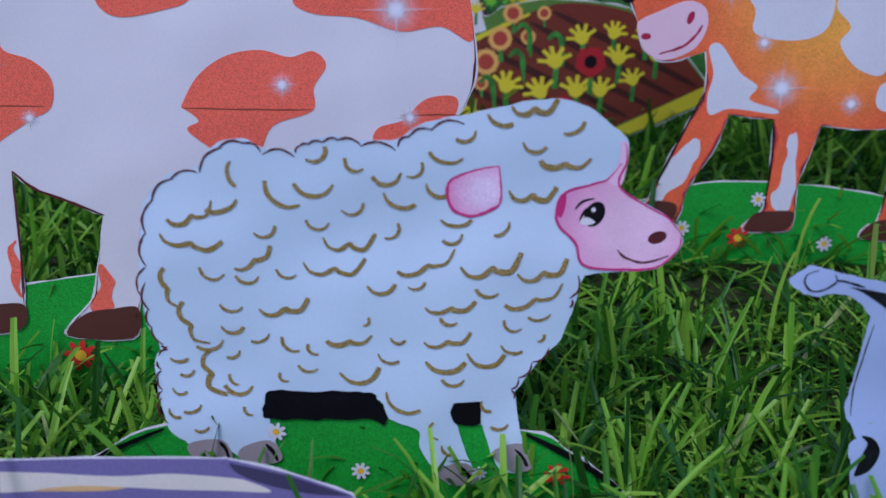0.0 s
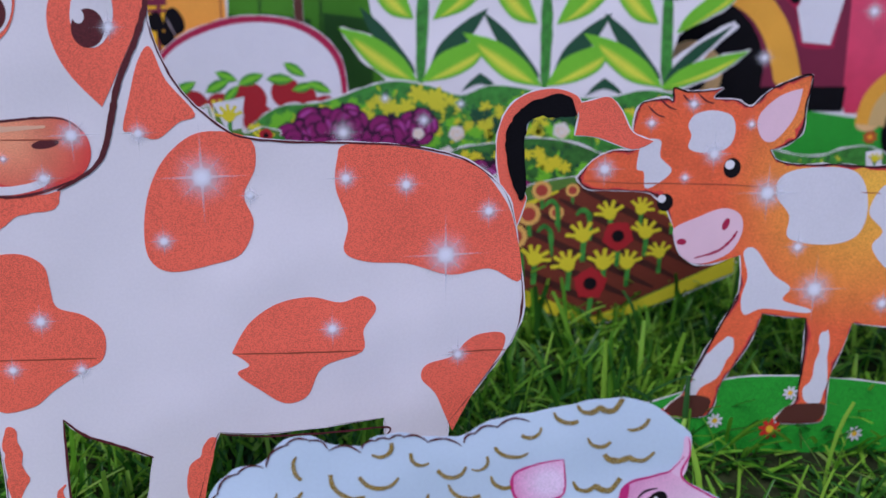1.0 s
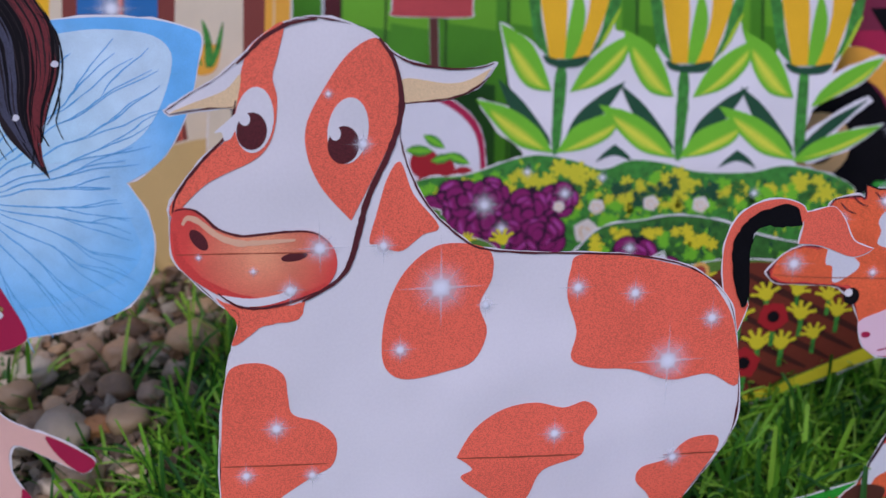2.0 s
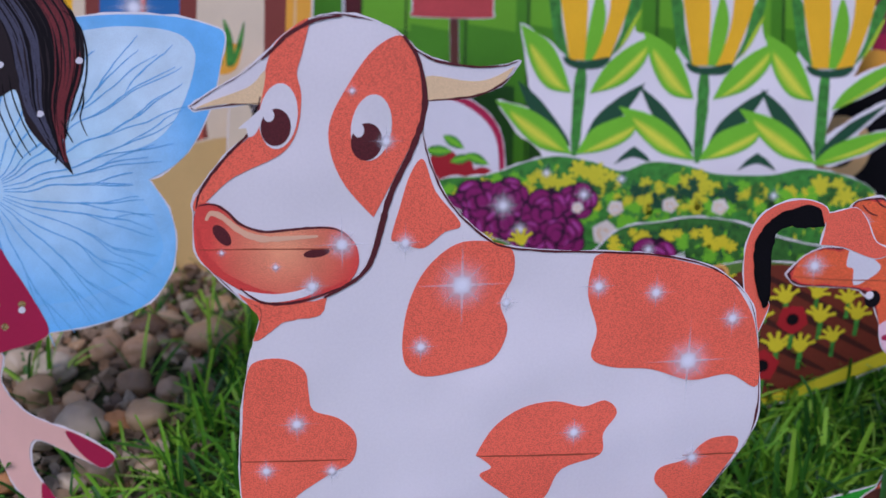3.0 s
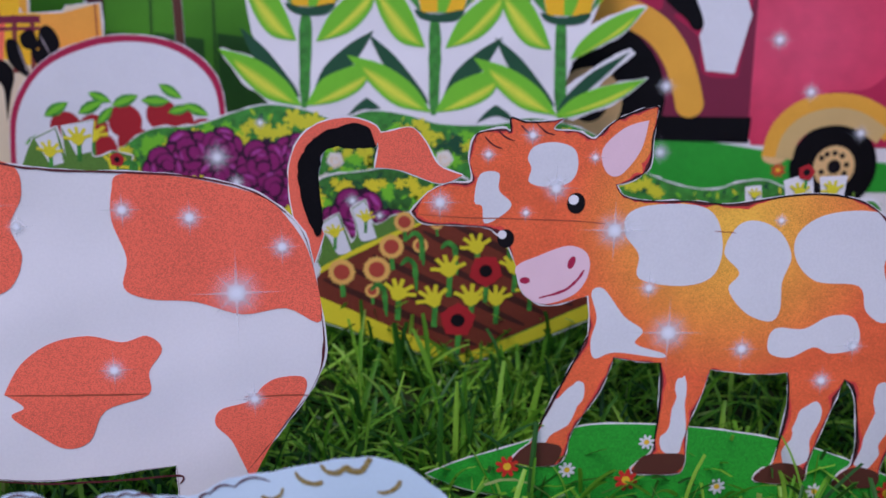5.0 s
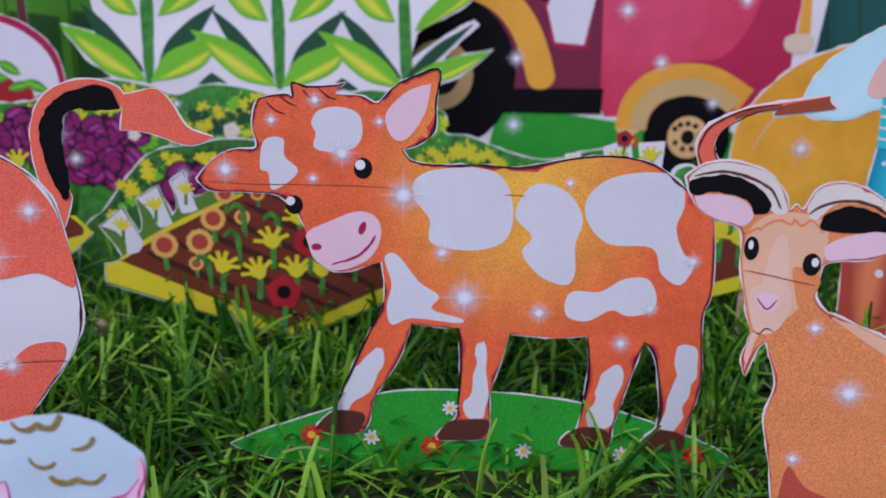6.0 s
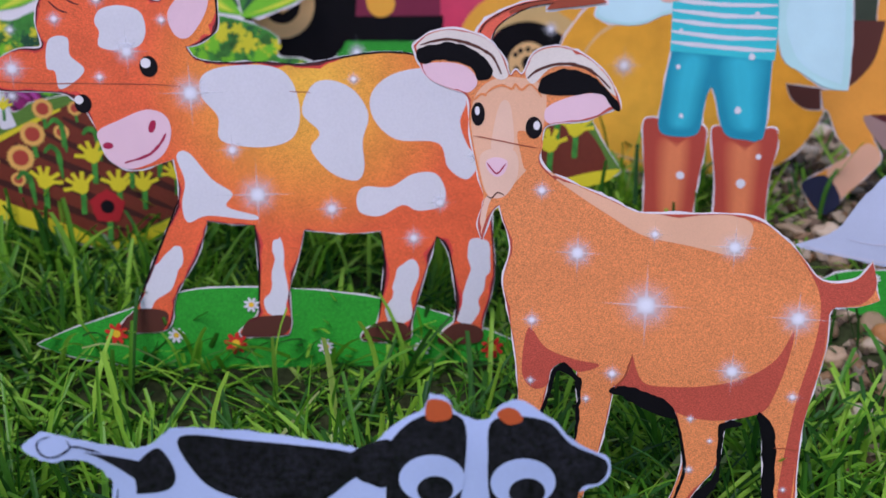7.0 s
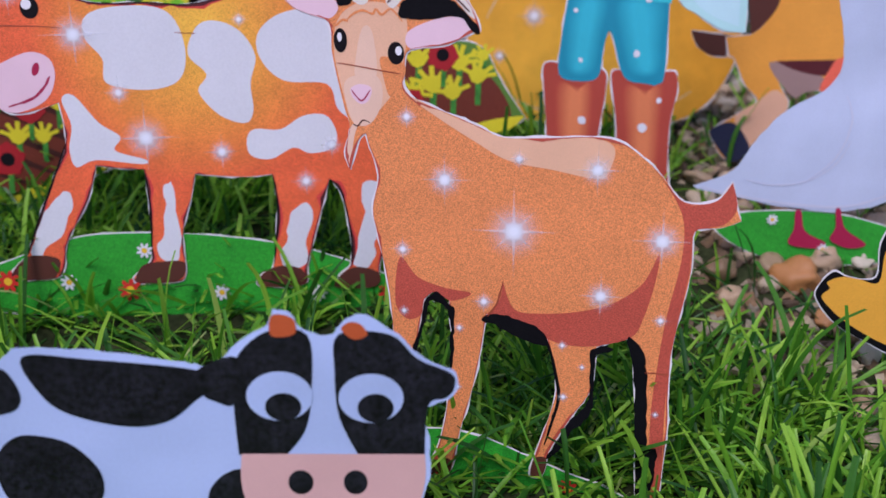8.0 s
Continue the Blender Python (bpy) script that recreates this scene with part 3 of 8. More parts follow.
def make_grass(name, tufts, blades, x0, x1, y0, y1, lengths, widths, spread, label, seed, steps=6):
    """Tufts of flat ribbon blades with cut ends, each leaning its own way."""
    rng = np.random.default_rng(seed)
    verts, faces = [], []
    for _ in range(tufts):
        cx, cy = rng.uniform(x0, x1), rng.uniform(y0, y1)
        low = trodden(cx, cy) and rng.random() < 0.8
        if low and name in ("tall_grass", "long_grass"):
            continue
        if name == "tall_grass" and 0.54 < cy < 0.70 and cx < 0.26:
            continue
        if name == "outer_lawn" and -0.55 < cx < 0.95 and 0.27 < cy < 1.0:
            continue
        if gravelly(cx, cy) > rng.uniform(-0.5, 0.5) and rng.random() > 0.05:
            continue
        main = rng.uniform(0, 2 * math.pi)
        for _ in range(rng.integers(*blades)):
            x, y = cx + rng.normal(0, 0.003), cy + rng.normal(0, 0.003)
            z = ground_height(x, y) - 0.002
            length, width = rng.uniform(*lengths), rng.uniform(*widths)
            head = main + rng.normal(0, 1.2)
            lean = min(1.45, abs(rng.normal(0, 0.7))) if rng.random() < 0.35 else rng.uniform(0.6, 0.75 + 0.6 * spread)
            lean = min(lean, 1.45)
            droop = min(rng.gamma(1.4, 0.34), 2.0 - lean)
            if low:
                length, lean, droop = length * 0.5, max(lean, 1.05), min(droop, 0.4)
            face = head + rng.normal(0, 0.7)
            twist = rng.normal(0, 0.5)
            base = len(verts)
            px, py, pz = x, y, z
            for k in range(steps + 1):
                s = k / steps
                a = lean + droop * s * s
                h = face + twist * s
                w = width * 0.5 * (0.8 + 0.2 * min(1, 3 * s)) * (1 if s < 0.7 else 1 - 0.9 * (s - 0.7))
                sx, sy = -math.sin(h), math.cos(h)
                verts.append((px - sx * w, py - sy * w, pz))
                verts.append((px + math.cos(head) * math.cos(a) * w * 0.35, py + math.sin(head) * math.cos(a) * w * 0.35, pz - math.sin(a) * w * 0.35))
                verts.append((px + sx * w, py + sy * w, pz))
                d = length / steps
                px += math.sin(a) * math.cos(head) * d
                py += math.sin(a) * math.sin(head) * d
                pz += math.cos(a) * d
            for k in range(steps):
                q = base + 3 * k
                faces.append((q, q + 1, q + 4, q + 3))
                faces.append((q + 1, q + 2, q + 5, q + 4))
    me = bpy.data.meshes.new(name)
    me.from_pydata(verts, [], faces)
    me.materials.append(GRASS)
    me.update()
    return tagged(new(name, me), label, "grass", kind="stuff")


make_grass("grass", 6200, (4, 9), -0.6, 0.98, 0.27, 1.05, (0.024, 0.064), (0.0021, 0.0038), 1.15, "tangled bright green lawn with cut blade ends", 1)
make_grass("grass_mat", 6500, (4, 8), -0.6, 0.98, 0.27, 1.0, (0.016, 0.036), (0.0016, 0.0030), 2.2, "short flattened blades matted over the soil", 4, 3)
make_grass("outer_lawn", 6000, (3, 6), -1.5, 1.9, -0.5, 1.9, (0.018, 0.045), (0.0022, 0.0036), 0.8, "lawn grass running on round the paper scene", 5, 4)
make_grass("long_grass", 150, (1, 5), 0.20, 0.66, 0.45, 0.53, (0.045, 0.085), (0.0020, 0.0034), 1.2, "long bright blades lying over the lawn round the goat", 9)
make_grass("tall_grass", 420, (1, 5), -0.45, 0.9, 0.30, 0.80, (0.050, 0.080), (0.0020, 0.0034), 1.1, "longer loose grass blades standing above the lawn", 2)

# ---------------------------------------------------------------- pebbles


def stone_material():
    m = material("pebble", (0.32, 0.25, 0.18), 0.38, 0.18, 300, 0.35, 90, 0.3)
    t, n = m.node_tree, m.node_tree.nodes
    scaled = [k for k in n if k.bl_idname == "ShaderNodeVectorMath"][0]
    info = n.new("ShaderNodeObjectInfo")
    ramp = n.new("ShaderNodeValToRGB")
    ramp.color_ramp.interpolation = "LINEAR"
    e = ramp.color_ramp.elements
    e[0].color, e[1].color = (0.15, 0.085, 0.045, 1), (0.54, 0.47, 0.35, 1)
    for pos, col in ((0.18, (0.30, 0.20, 0.11, 1)), (0.32, (0.46, 0.36, 0.24, 1)), (0.44, (0.44, 0.19, 0.06, 1)), (0.58, (0.36, 0.24, 0.14, 1)), (0.74, (0.50, 0.42, 0.30, 1)), (0.87, (0.42, 0.25, 0.11, 1))):
        e.new(pos).color = col
    t.links.new(info.outputs["Random"], ramp.inputs["Fac"])
    t.links.new(ramp.outputs["Color"], scaled.inputs[0])
    return m


STONE = stone_material()


def stone_mesh(seed):
    bm = bmesh.new()
    bmesh.ops.create_icosphere(bm, subdivisions=3, radius=1.0)
    rng = random.Random(seed)
    shift = Vector((rng.uniform(0, 50), rng.uniform(0, 50), seed))
    sharp = rng.random()
    for v in bm.verts:
        d = v.co.normalized()
        f = 1 + 0.42 * noise.noise(d * 1.3 + shift) + 0.16 * noise.noise(d * 3.1 + shift)
        if sharp > 0.3:
            f = min(f, 0.95 / max(0.45, abs(d.dot(Vector((0.6, 0.3, 0.74))))), 0.95 / max(0.45, abs(d.dot(Vector((-0.7, 0.5, 0.5))))))
        v.co = d * f
    for f in bm.faces:
        f.smooth = True
    me = bpy.data.meshes.new("pebble")
    bm.to_mesh(me)
    bm.free()
    me.materials.append(STONE)
    return me


# the largest stones: place and radius in metres
SET_STONES = [(0.519, 0.597, 0.009), (0.562, 0.584, 0.013), (0.517, 0.572, 0.008), (0.556, 0.475, 0.008), (0.55, 0.453, 0.007), (0.586, 0.602, 0.010), (0.574, 0.538, 0.009), (-0.043, 0.698, 0.008), (-0.4, 0.704, 0.014), (-0.342, 0.694, 0.011), (-0.404, 0.682, 0.013),
              (-0.316, 0.69, 0.010), (-0.365, 0.649, 0.017), (-0.298, 0.743, 0.015), (-0.344, 0.618, 0.012), (-0.344, 0.659, 0.009), (-0.347, 0.754, 0.011), (-0.347, 0.728, 0.012), (-0.37, 0.73, 0.012), (-0.325, 0.665, 0.013), (-0.385, 0.66, 0.010), (-0.305, 0.715, 0.009)]


def make_pebbles():
    shapes = [stone_mesh(k) for k in range(9)]
    rng = random.Random(7)
    bed = new("gravel_bed")
    tagged(bed, "mixed brown and grey pebbles and chips beside the lawn", "gravel", kind="structure")
    spots = []
    for x, y, r in SET_STONES:
        spots.append((x, y, r))
        ob = new("pebble", rng.choice(shapes))
        ob.parent = bed
        ob.matrix_basis = pose(x, y, ground_height(x, y) + r * 0.5, rng.uniform(-15, 15), rng.uniform(-15, 15), rng.uniform(0, 360)) @ Matrix.Diagonal((r * 1.15, r * 0.95, r * 0.85, 1))
    for big in (1, 0):
        tries = 0
        while tries < (900 if big else 5000) and len(spots) < (130 if big else 300):
            tries += 1
            x, y = (rng.uniform(-0.62, -0.2), rng.uniform(0.5, 0.95)) if rng.random() < 0.62 else (rng.uniform(0.44, 0.92), rng.uniform(0.5, 0.95))
            if gravelly(x, y) < rng.uniform(-0.3, 0.5):
                continue
            r = rng.uniform(0.007, 0.0135) if big else rng.uniform(0.004, 0.009)
            if any((x - a) ** 2 + (y - b) ** 2 < (0.68 * (r + c)) ** 2 for a, b, c in spots):
                continue
            spots.append((x, y, r))
            ob = new("pebble", rng.choice(shapes))
            ob.parent = bed
            ob.matrix_basis = pose(x, y, ground_height(x, y) + r * rng.uniform(0.3, 0.6), rng.uniform(-25, 25), rng.uniform(-25, 25), rng.uniform(0, 360)) @ Matrix.Diagonal((r * rng.uniform(0.9, 1.3), r * rng.uniform(0.8, 1.05), r * rng.uniform(0.55, 0.85), 1))
make_pebbles()


def chip_material():
    m = material("stone chip", (0.24, 0.20, 0.16), 0.7, 0.2, 400, 0.2, 60, 0.3)
    t, n = m.node_tree, m.node_tree.nodes
    scaled = [k for k in n if k.bl_idname == "ShaderNodeVectorMath"][0]
    island = n.new("ShaderNodeNewGeometry")
    ramp = n.new("ShaderNodeValToRGB")
    e = ramp.color_ramp.elements
    e[0].color, e[1].color = (0.08, 0.05, 0.028, 1), (0.44, 0.35, 0.22, 1)
    for pos, colour in ((0.3, (0.17, 0.12, 0.075, 1)), (0.5, (0.28, 0.155, 0.07, 1)), (0.7, (0.28, 0.23, 0.16, 1))):
        e.new(pos).color = colour
    t.links.new(island.outputs["Random Per Island"], ramp.inputs["Fac"])
    t.links.new(ramp.outputs["Color"], scaled.inputs[0])
    return m


def make_chips():
    """Angular stone chips that fill the gaps between the pebbles."""
    rng = np.random.default_rng(11)
    verts, faces = [], []
    cube = [(-1, -1, -1), (1, -1, -1), (1, 1, -1), (-1, 1, -1), (-1, -1, 1), (1, -1, 1), (1, 1, 1), (-1, 1, 1)]
    sides = [(0, 3, 2, 1), (4, 5, 6, 7), (0, 1, 5, 4), (1, 2, 6, 5), (2, 3, 7, 6), (3, 0, 4, 7)]
    for _ in range(9000):
        x, y = (rng.uniform(-0.7, -0.18), rng.uniform(0.46, 1.0)) if rng.random() < 0.6 else (rng.uniform(0.38, 0.98), rng.uniform(0.48, 1.0))
        if gravelly(x, y) < rng.uniform(-0.8, 0.4):
            continue
        r = rng.uniform(0.0018, 0.0064)
        m = pose(x, y, ground_height(x, y) + r * rng.uniform(0.1, 0.6), *rng.uniform(-60, 60, 2), rng.uniform(0, 360))
        base = len(verts)
        for c in cube:
            q = Vector((c[0] * r * rng.uniform(0.25, 1.3), c[1] * r * rng.uniform(0.2, 1.1), c[2] * r * rng.uniform(0.15, 0.8)))
            verts.append(tuple(m @ q))
        faces += [tuple(base + i for i in f) for f in sides]
    me = bpy.data.meshes.new("gravel_chips")
    me.from_pydata(verts, [], faces)
    me.materials.append(chip_material())
    me.update()
    tagged(new("gravel_chips", me), "small broken stone chips between the pebbles", "gravel", kind="stuff")


make_chips()


# ---------------------------------------------------------------- the paper cutouts
cow = cutout("cow_cutout", (-0.07, 0.482, 0.0), 9, "orange and white smiling cow printed on cut paper, set in grass", "cow cutout", "paper farm animals")
edge = [(-184, 18.5), (-184, 18.5), (-164.5, 34.5), (-128.5, 41.5), (-95, 45), (-61, 45.5), (-22, 37.5), (19, 23.5), (46.5, 0.5), (46.5, 0.5), (-10.5, -8), (-79, -12.5), (-145, -9), (-174.5, 0.5)]
paper(cow, edge, 2)
ink(cow, "grass_patch", GREEN, edge, 1, 2)
cow_edge = [(-170, 286), (-170, 286), (-159.5, 293), (-148, 299.5), (-137, 309), (-130, 315.5), (-119.5, 321), (-108.5, 322.5), (-95, 319.5), (-83.5, 313), (-78, 308), (-70, 304), (-55.5, 301), (-43.5, 301.5), (-35.5, 303.5), (-35.5, 303.5), (-41.5, 294.5), (-52, 290), (-61.5, 288.5), (-74.5, 287.5), (-74.5, 287.5), (-75.5, 273), (-71.5, 258.5), (-64, 244), (-55, 234), (-45, 226), (-36, 223), (-19.5, 221), (1, 220), (27, 218), (45.5, 214.5), (59.5, 209.5), (71, 201), (79.5, 188.5), (84, 163.5), (86.5, 138), (81, 120.5), (70, 105), (60, 92), (50.5, 80.5)] + [(50.5, 80.5), (47.5, 57), (44, 16), (44, 9.5), (18.5, 11.5), (20.5, 41), (19.5, 85.5), (19.5, 85.5), (-32.5, 82), (-58, 84.5), (-58, 84.5), (-63, 73.5), (-70.5, 46), (-77, 27.5), (-81, 12), (-111, 15.5), (-107.5, 22.5), (-97.5, 33), (-94.5, 44.5), (-88.5, 74.5), (-88.5, 74.5), (-104, 82), (-118, 89), (-127, 97.5), (-127, 97.5), (-127.5, 71), (-128.5, 38), (-132.5, 20.5), (-156.5, 19.5), (-157, 34), (-154.5, 64), (-155.5, 98), (-156.5, 120.5), (-155, 147.5), (-151, 173.5), (-147, 187.5), (-145, 199), (-152.5, 204), (-164.5, 217), (-171, 226.5)] + [(-170.5, 241), (-169.5, 249.5), (-157.5, 265), (-146, 276.5), (-142, 287), (-142, 287), (-153, 286.5), (-168, 284.5), (-168, 284.5)]
paper(cow, cow_edge, 0)
outline(cow, cow_edge, MAROON, 0.4, 3)
line(cow, "head_line", MAROON, [(-141, 304.5), (-137, 308), (-130, 314.5), (-119.5, 320), (-108.5, 321.5)], 1.5, 4)
line(cow, "cheek_line", MAROON, [(-142, 290), (-145.5, 277), (-157, 265), (-167, 252), (-169.5, 244)], 1.1, 4)
ink(cow, "fur_tuft", PAPER, [(-141, 285), (-147, 280.5), (-151, 277), (-148, 277), (-147, 273.5), (-143.5, 276)], 4)
edge = [(82.5, 177.5), (82.5, 177.5), (78.5, 189), (74, 200), (72.5, 218), (76.5, 231), (85, 238.5), (98, 241), (108.5, 238), (111.5, 234), (111.5, 234), (109.5, 228.5), (109.5, 228.5), (101, 229), (88, 228), (84.5, 215), (85.5, 196.5), (87, 191), (87, 191)]
paper(cow, edge, 1, rim=0.5)
ink(cow, "tail", ORANGE, edge, 1, 1)
edge = [(109, 234), (109, 234), (115.5, 235), (124.5, 236.5), (130.5, 230.5), (136.5, 220), (147, 215.5), (147, 215.5), (137, 212), (120.5, 218), (109, 219.5), (109, 219.5), (110.5, 228.5)]
paper(cow, edge, 1, rim=0.5)
ink(cow, "tail_tuft", ORANGE, edge, 2, 1)
ink(cow, "tail_shadow", BLACK, [(82.5, 191.5), (76.5, 214), (78.5, 227), (88, 235.5), (103.5, 238.5), (108, 233.5), (109, 228.5), (109, 228.5), (101.5, 228), (88.5, 227.5), (85, 215), (86.5, 195.5)], 3)
ink(cow, "face_patch", ORANGE, [(-122, 320.5), (-124.5, 308), (-127, 299), (-125.5, 290), (-127.5, 276), (-134, 266.5), (-148.5, 259.5), (-156.5, 255), (-165.5, 246.5), (-169.5, 242.5), (-169.5, 248.5), (-157, 265), (-145, 276), (-141.5, 292.5), (-137, 308), (-131, 315)], 2)
ink(cow, "face_patch", ORANGE, [(-86.5, 314), (-96.5, 308), (-105.5, 296), (-114, 280), (-114, 266), (-108, 252), (-96.5, 238.5), (-96.5, 238.5), (-91, 249), (-79, 273), (-75, 286.5), (-76, 300.5), (-80.5, 310.5)], 2)
line(cow, "jaw_line", MAROON, [(-84, 314), (-77.5, 303.5), (-75, 286.5), (-79, 270.5), (-89, 249), (-92.5, 237), (-96.5, 222.5), (-102.5, 212.5), (-118, 203.5)], 2.5, 5)
ink(cow, "horn", HORNPALE, [(-139.5, 300), (-146, 294), (-160.5, 288.5), (-168.5, 285), (-168.5, 285), (-155.5, 287), (-142, 286.5), (-142, 286.5)], 2)
ink(cow, "horn", HORNPALE, [(-74.5, 297.5), (-57, 295.5), (-47.5, 296.5), (-37.5, 301.5), (-37.5, 301.5), (-44.5, 293), (-59, 288.5), (-74.5, 287.5), (-74.5, 287.5)], 2)
line(cow, "horn_line", MAROON, [(-79, 308), (-70, 304), (-55.5, 301.5), (-43.5, 301.5), (-36.5, 303.5)], 0.8, 3)
line(cow, "horn_line", MAROON, [(-74.5, 287.5), (-59, 288.5), (-47.5, 291.5), (-38, 298)], 0.8, 3)
dot(cow, "eye", PAPER, (-134.9, 281.8), 7.7, 13.5, 4, -8)
dot(cow, "pupil", MAROON, (-136.1, 277.3), 6.1, 7.7, 5, -8)
dot(cow, "glint", PAPER, (-138.7, 282.3), 2.2, 2.7, 6)
dot(cow, "eye", PAPER, (-97.2, 276.6), 8.4, 13.9, 4, -8)
dot(cow, "pupil", MAROON, (-99.2, 270.8), 6.5, 7.9, 5, -8)
dot(cow, "glint", PAPER, (-102.5, 275.7), 2.3, 3.0, 6)
ink(cow, "muzzle", MUZZLE, [(-170, 242), (-166, 246.5), (-158, 244), (-151.5, 237), (-142, 233.5), (-127, 234.5), (-113, 234.5), (-104.5, 227.5), (-103, 217.5), (-108.5, 209), (-120.5, 203.5), (-132.5, 201), (-144, 203.5), (-153.5, 208.5), (-164.5, 217), (-170.5, 226.5)], 3)
line(cow, "muzzle_line", MAROON, [(-168.5, 245), (-163.5, 246), (-158, 243.5), (-151.5, 237), (-142, 233.5), (-127, 234.5), (-113, 234), (-105.5, 228.5)], 1.1, 4)
line(cow, "muzzle_shade", MUZZLERED, [(-169, 236), (-168, 226), (-162, 217), (-153, 210.5), (-143, 206), (-131, 204), (-118, 206), (-108, 211)], 3.4, 4)
dot(cow, "nostril", MAROON, (-159.5, 232.5), 2.7, 5.2, 4, 35)
dot(cow, "nostril", MAROON, (-120.7, 223.6), 5.6, 1.9, 4, 8)
ink(cow, "smile", PAPER, [(-153, 208.5), (-153, 208.5), (-139.5, 206), (-127.5, 207.5), (-120, 210.5), (-120, 210.5), (-123, 205.5), (-135, 202.5), (-146.5, 203.5)], 5)
line(cow, "muzzle_line", GOATPALE, [(-165.5, 239), (-163.5, 242), (-158.5, 240), (-152, 234), (-143, 230.5), (-132, 230.5), (-120, 231)], 2.6, 4)
line(cow, "mouth_line", MAROON, [(-153, 209), (-144, 202.5), (-133.5, 201.5), (-123, 203.5), (-108.5, 208.5)], 1.2, 5)
ink(cow, "chin_patch", ORANGE, [(-154, 207), (-154, 207), (-144, 202), (-132.5, 201), (-117, 203.5), (-117, 203.5), (-117.5, 200), (-121, 195), (-135, 193), (-142.5, 187.5), (-148.5, 185), (-145.5, 194), (-148, 199)], 2)
ink(cow, "neck_patch", ORANGE, [(-75.5, 263), (-70, 249), (-59, 234.5), (-66, 231), (-74.5, 224.5), (-80.5, 225), (-85.5, 227.5), (-89, 229), (-85.5, 242), (-81, 256.5)], 2)
ink(cow, "spot", ORANGE, [(-57.5, 226.5), (-37.5, 223.5), (-35, 211), (-40.5, 198), (-37, 185), (-43, 171.5), (-56, 167), (-73.5, 164.5), (-82.5, 170.5), (-84, 184), (-80.5, 202), (-72, 217)], 2)
ink(cow, "spot", ORANGE, [(4.5, 219), (27, 217.5), (45.5, 213.5), (62.5, 207.5), (73, 196.5), (81, 180.5), (85, 151.5), (70, 158), (51, 156), (31.5, 162.5), (12.5, 164.5), (2.5, 170), (4.5, 183), (-0.5, 199.5), (0.5, 212.5)], 2)
ink(cow, "spot", ORANGE, [(-50, 124), (-50, 124), (-42, 137.5), (-29, 146.5), (-13.5, 149), (0, 145.5), (10.5, 148), (16.5, 141.5), (10.5, 131.5), (9.5, 120.5), (-9, 114), (-16.5, 100), (-27, 97), (-38, 104.5), (-48, 113.5), (-42.5, 117.5)], 2)
ink(cow, "spot", ORANGE, [(66, 125.5), (77, 125), (76.5, 116), (63.5, 96.5), (52.5, 75.5), (52.5, 75.5), (48.5, 85.5), (44, 96.5), (37.5, 104.5), (40, 111.5), (52.5, 115), (59, 122)], 2)
ink(cow, "spot", ORANGE, [(-147.5, 175.5), (-135.5, 176), (-127, 170), (-125.5, 159.5), (-123.5, 151), (-112.5, 146.5), (-105, 138), (-106.5, 125.5), (-116.5, 119.5), (-129, 111.5), (-139.5, 104), (-155.5, 106.5), (-154.5, 147.5), (-152, 168.5)], 2)
ink(cow, "leg_patch", ORANGE, [(-152.5, 93), (-147, 91), (-145.5, 74), (-148.5, 59.5), (-153.5, 54), (-153.5, 77.5)], 2)
ink(cow, "leg_patch", ORANGE, [(-58.5, 82.5), (-58.5, 82.5), (-63, 82), (-71.5, 69.5), (-76, 58), (-74, 49), (-67.5, 49.5), (-67.5, 49.5)], 2)
ink(cow, "leg_patch", ORANGE, [(-91, 50), (-88, 42.5), (-87.5, 28.5), (-98, 28), (-95.5, 41.5)], 2)
ink(cow, "leg_patch", ORANGE, [(-131, 66), (-128.5, 57.5), (-129, 38), (-131.5, 38), (-132.5, 52)], 2)
ink(cow, "hoof", HOOF, [(-156.5, 20), (-150, 32), (-139.5, 33.5), (-128.5, 32), (-132, 20)], 3)
ink(cow, "hoof", HOOF, [(-110.5, 15.5), (-102, 26), (-89, 28), (-77, 27.5), (-81, 12.5)], 3)
line(cow, "back_line", MAROON, [(-75.5, 273), (-71.5, 258.5), (-64, 244), (-55, 234), (-45, 226), (-36, 223), (-19.5, 221), (1, 220), (27, 218), (45.5, 214.5), (59.5, 209.5), (71, 201)], 0.9, 3)
line(cow, "belly_line", MAROON, [(-88.5, 74.5), (-104, 82), (-118, 88.5), (-126.5, 97)], 1.3, 3)
line(cow, "leg_line", MAROON, [(-126.5, 97), (-127, 71), (-128, 38)], 1.0, 3)
line(cow, "belly_line", MAROON, [(-57.5, 83.5), (-34.5, 80.5), (-2.5, 80), (20.5, 80.5), (20.5, 76.5)], 1.0, 3)
line(cow, "fold_line", RUST, [(-155.5, 128), (-134, 127), (-109, 126)], 0.7, 3)
line(cow, "fold_line", RUST, [(-49.5, 123.5), (-20, 122), (9, 121)], 0.8, 3)
line(cow, "fold_line", RUST, [(50.5, 117), (66, 117), (78.5, 116.5)], 0.7, 3)
line(cow, "fold_line", RUST, [(-169, 226.5), (-141.5, 226), (-106, 225)], 0.5, 5)
for u, v, r in [(-58, 207, 11.5), (-76, 179, 5.0), (4, 204, 5.2), (31, 200, 5.3), (69, 186, 5.5), (49, 166, 11.0), (-131, 145, 5.4), (-145, 123, 4.5), (-4, 133, 5.4), (-110, 227, 6.7), (-105, 292, 2.3), (-123, 209, 4.8), (-83, 227, 4.8), (55, 116, 5.1), (-138, 218, 2.3), (-160, 225, 1.8), (-38, 198, 3.6), (-116, 121, 4.1), (-91, 271, 4.2)]:
    sparkle(cow, u, v, r)
for u, v, r in [(-106, 5, 8.4)]:
    blossom(cow, u, v, r, RED, YELLOW, 5)
stick(cow, -40)
stick(cow, 40)

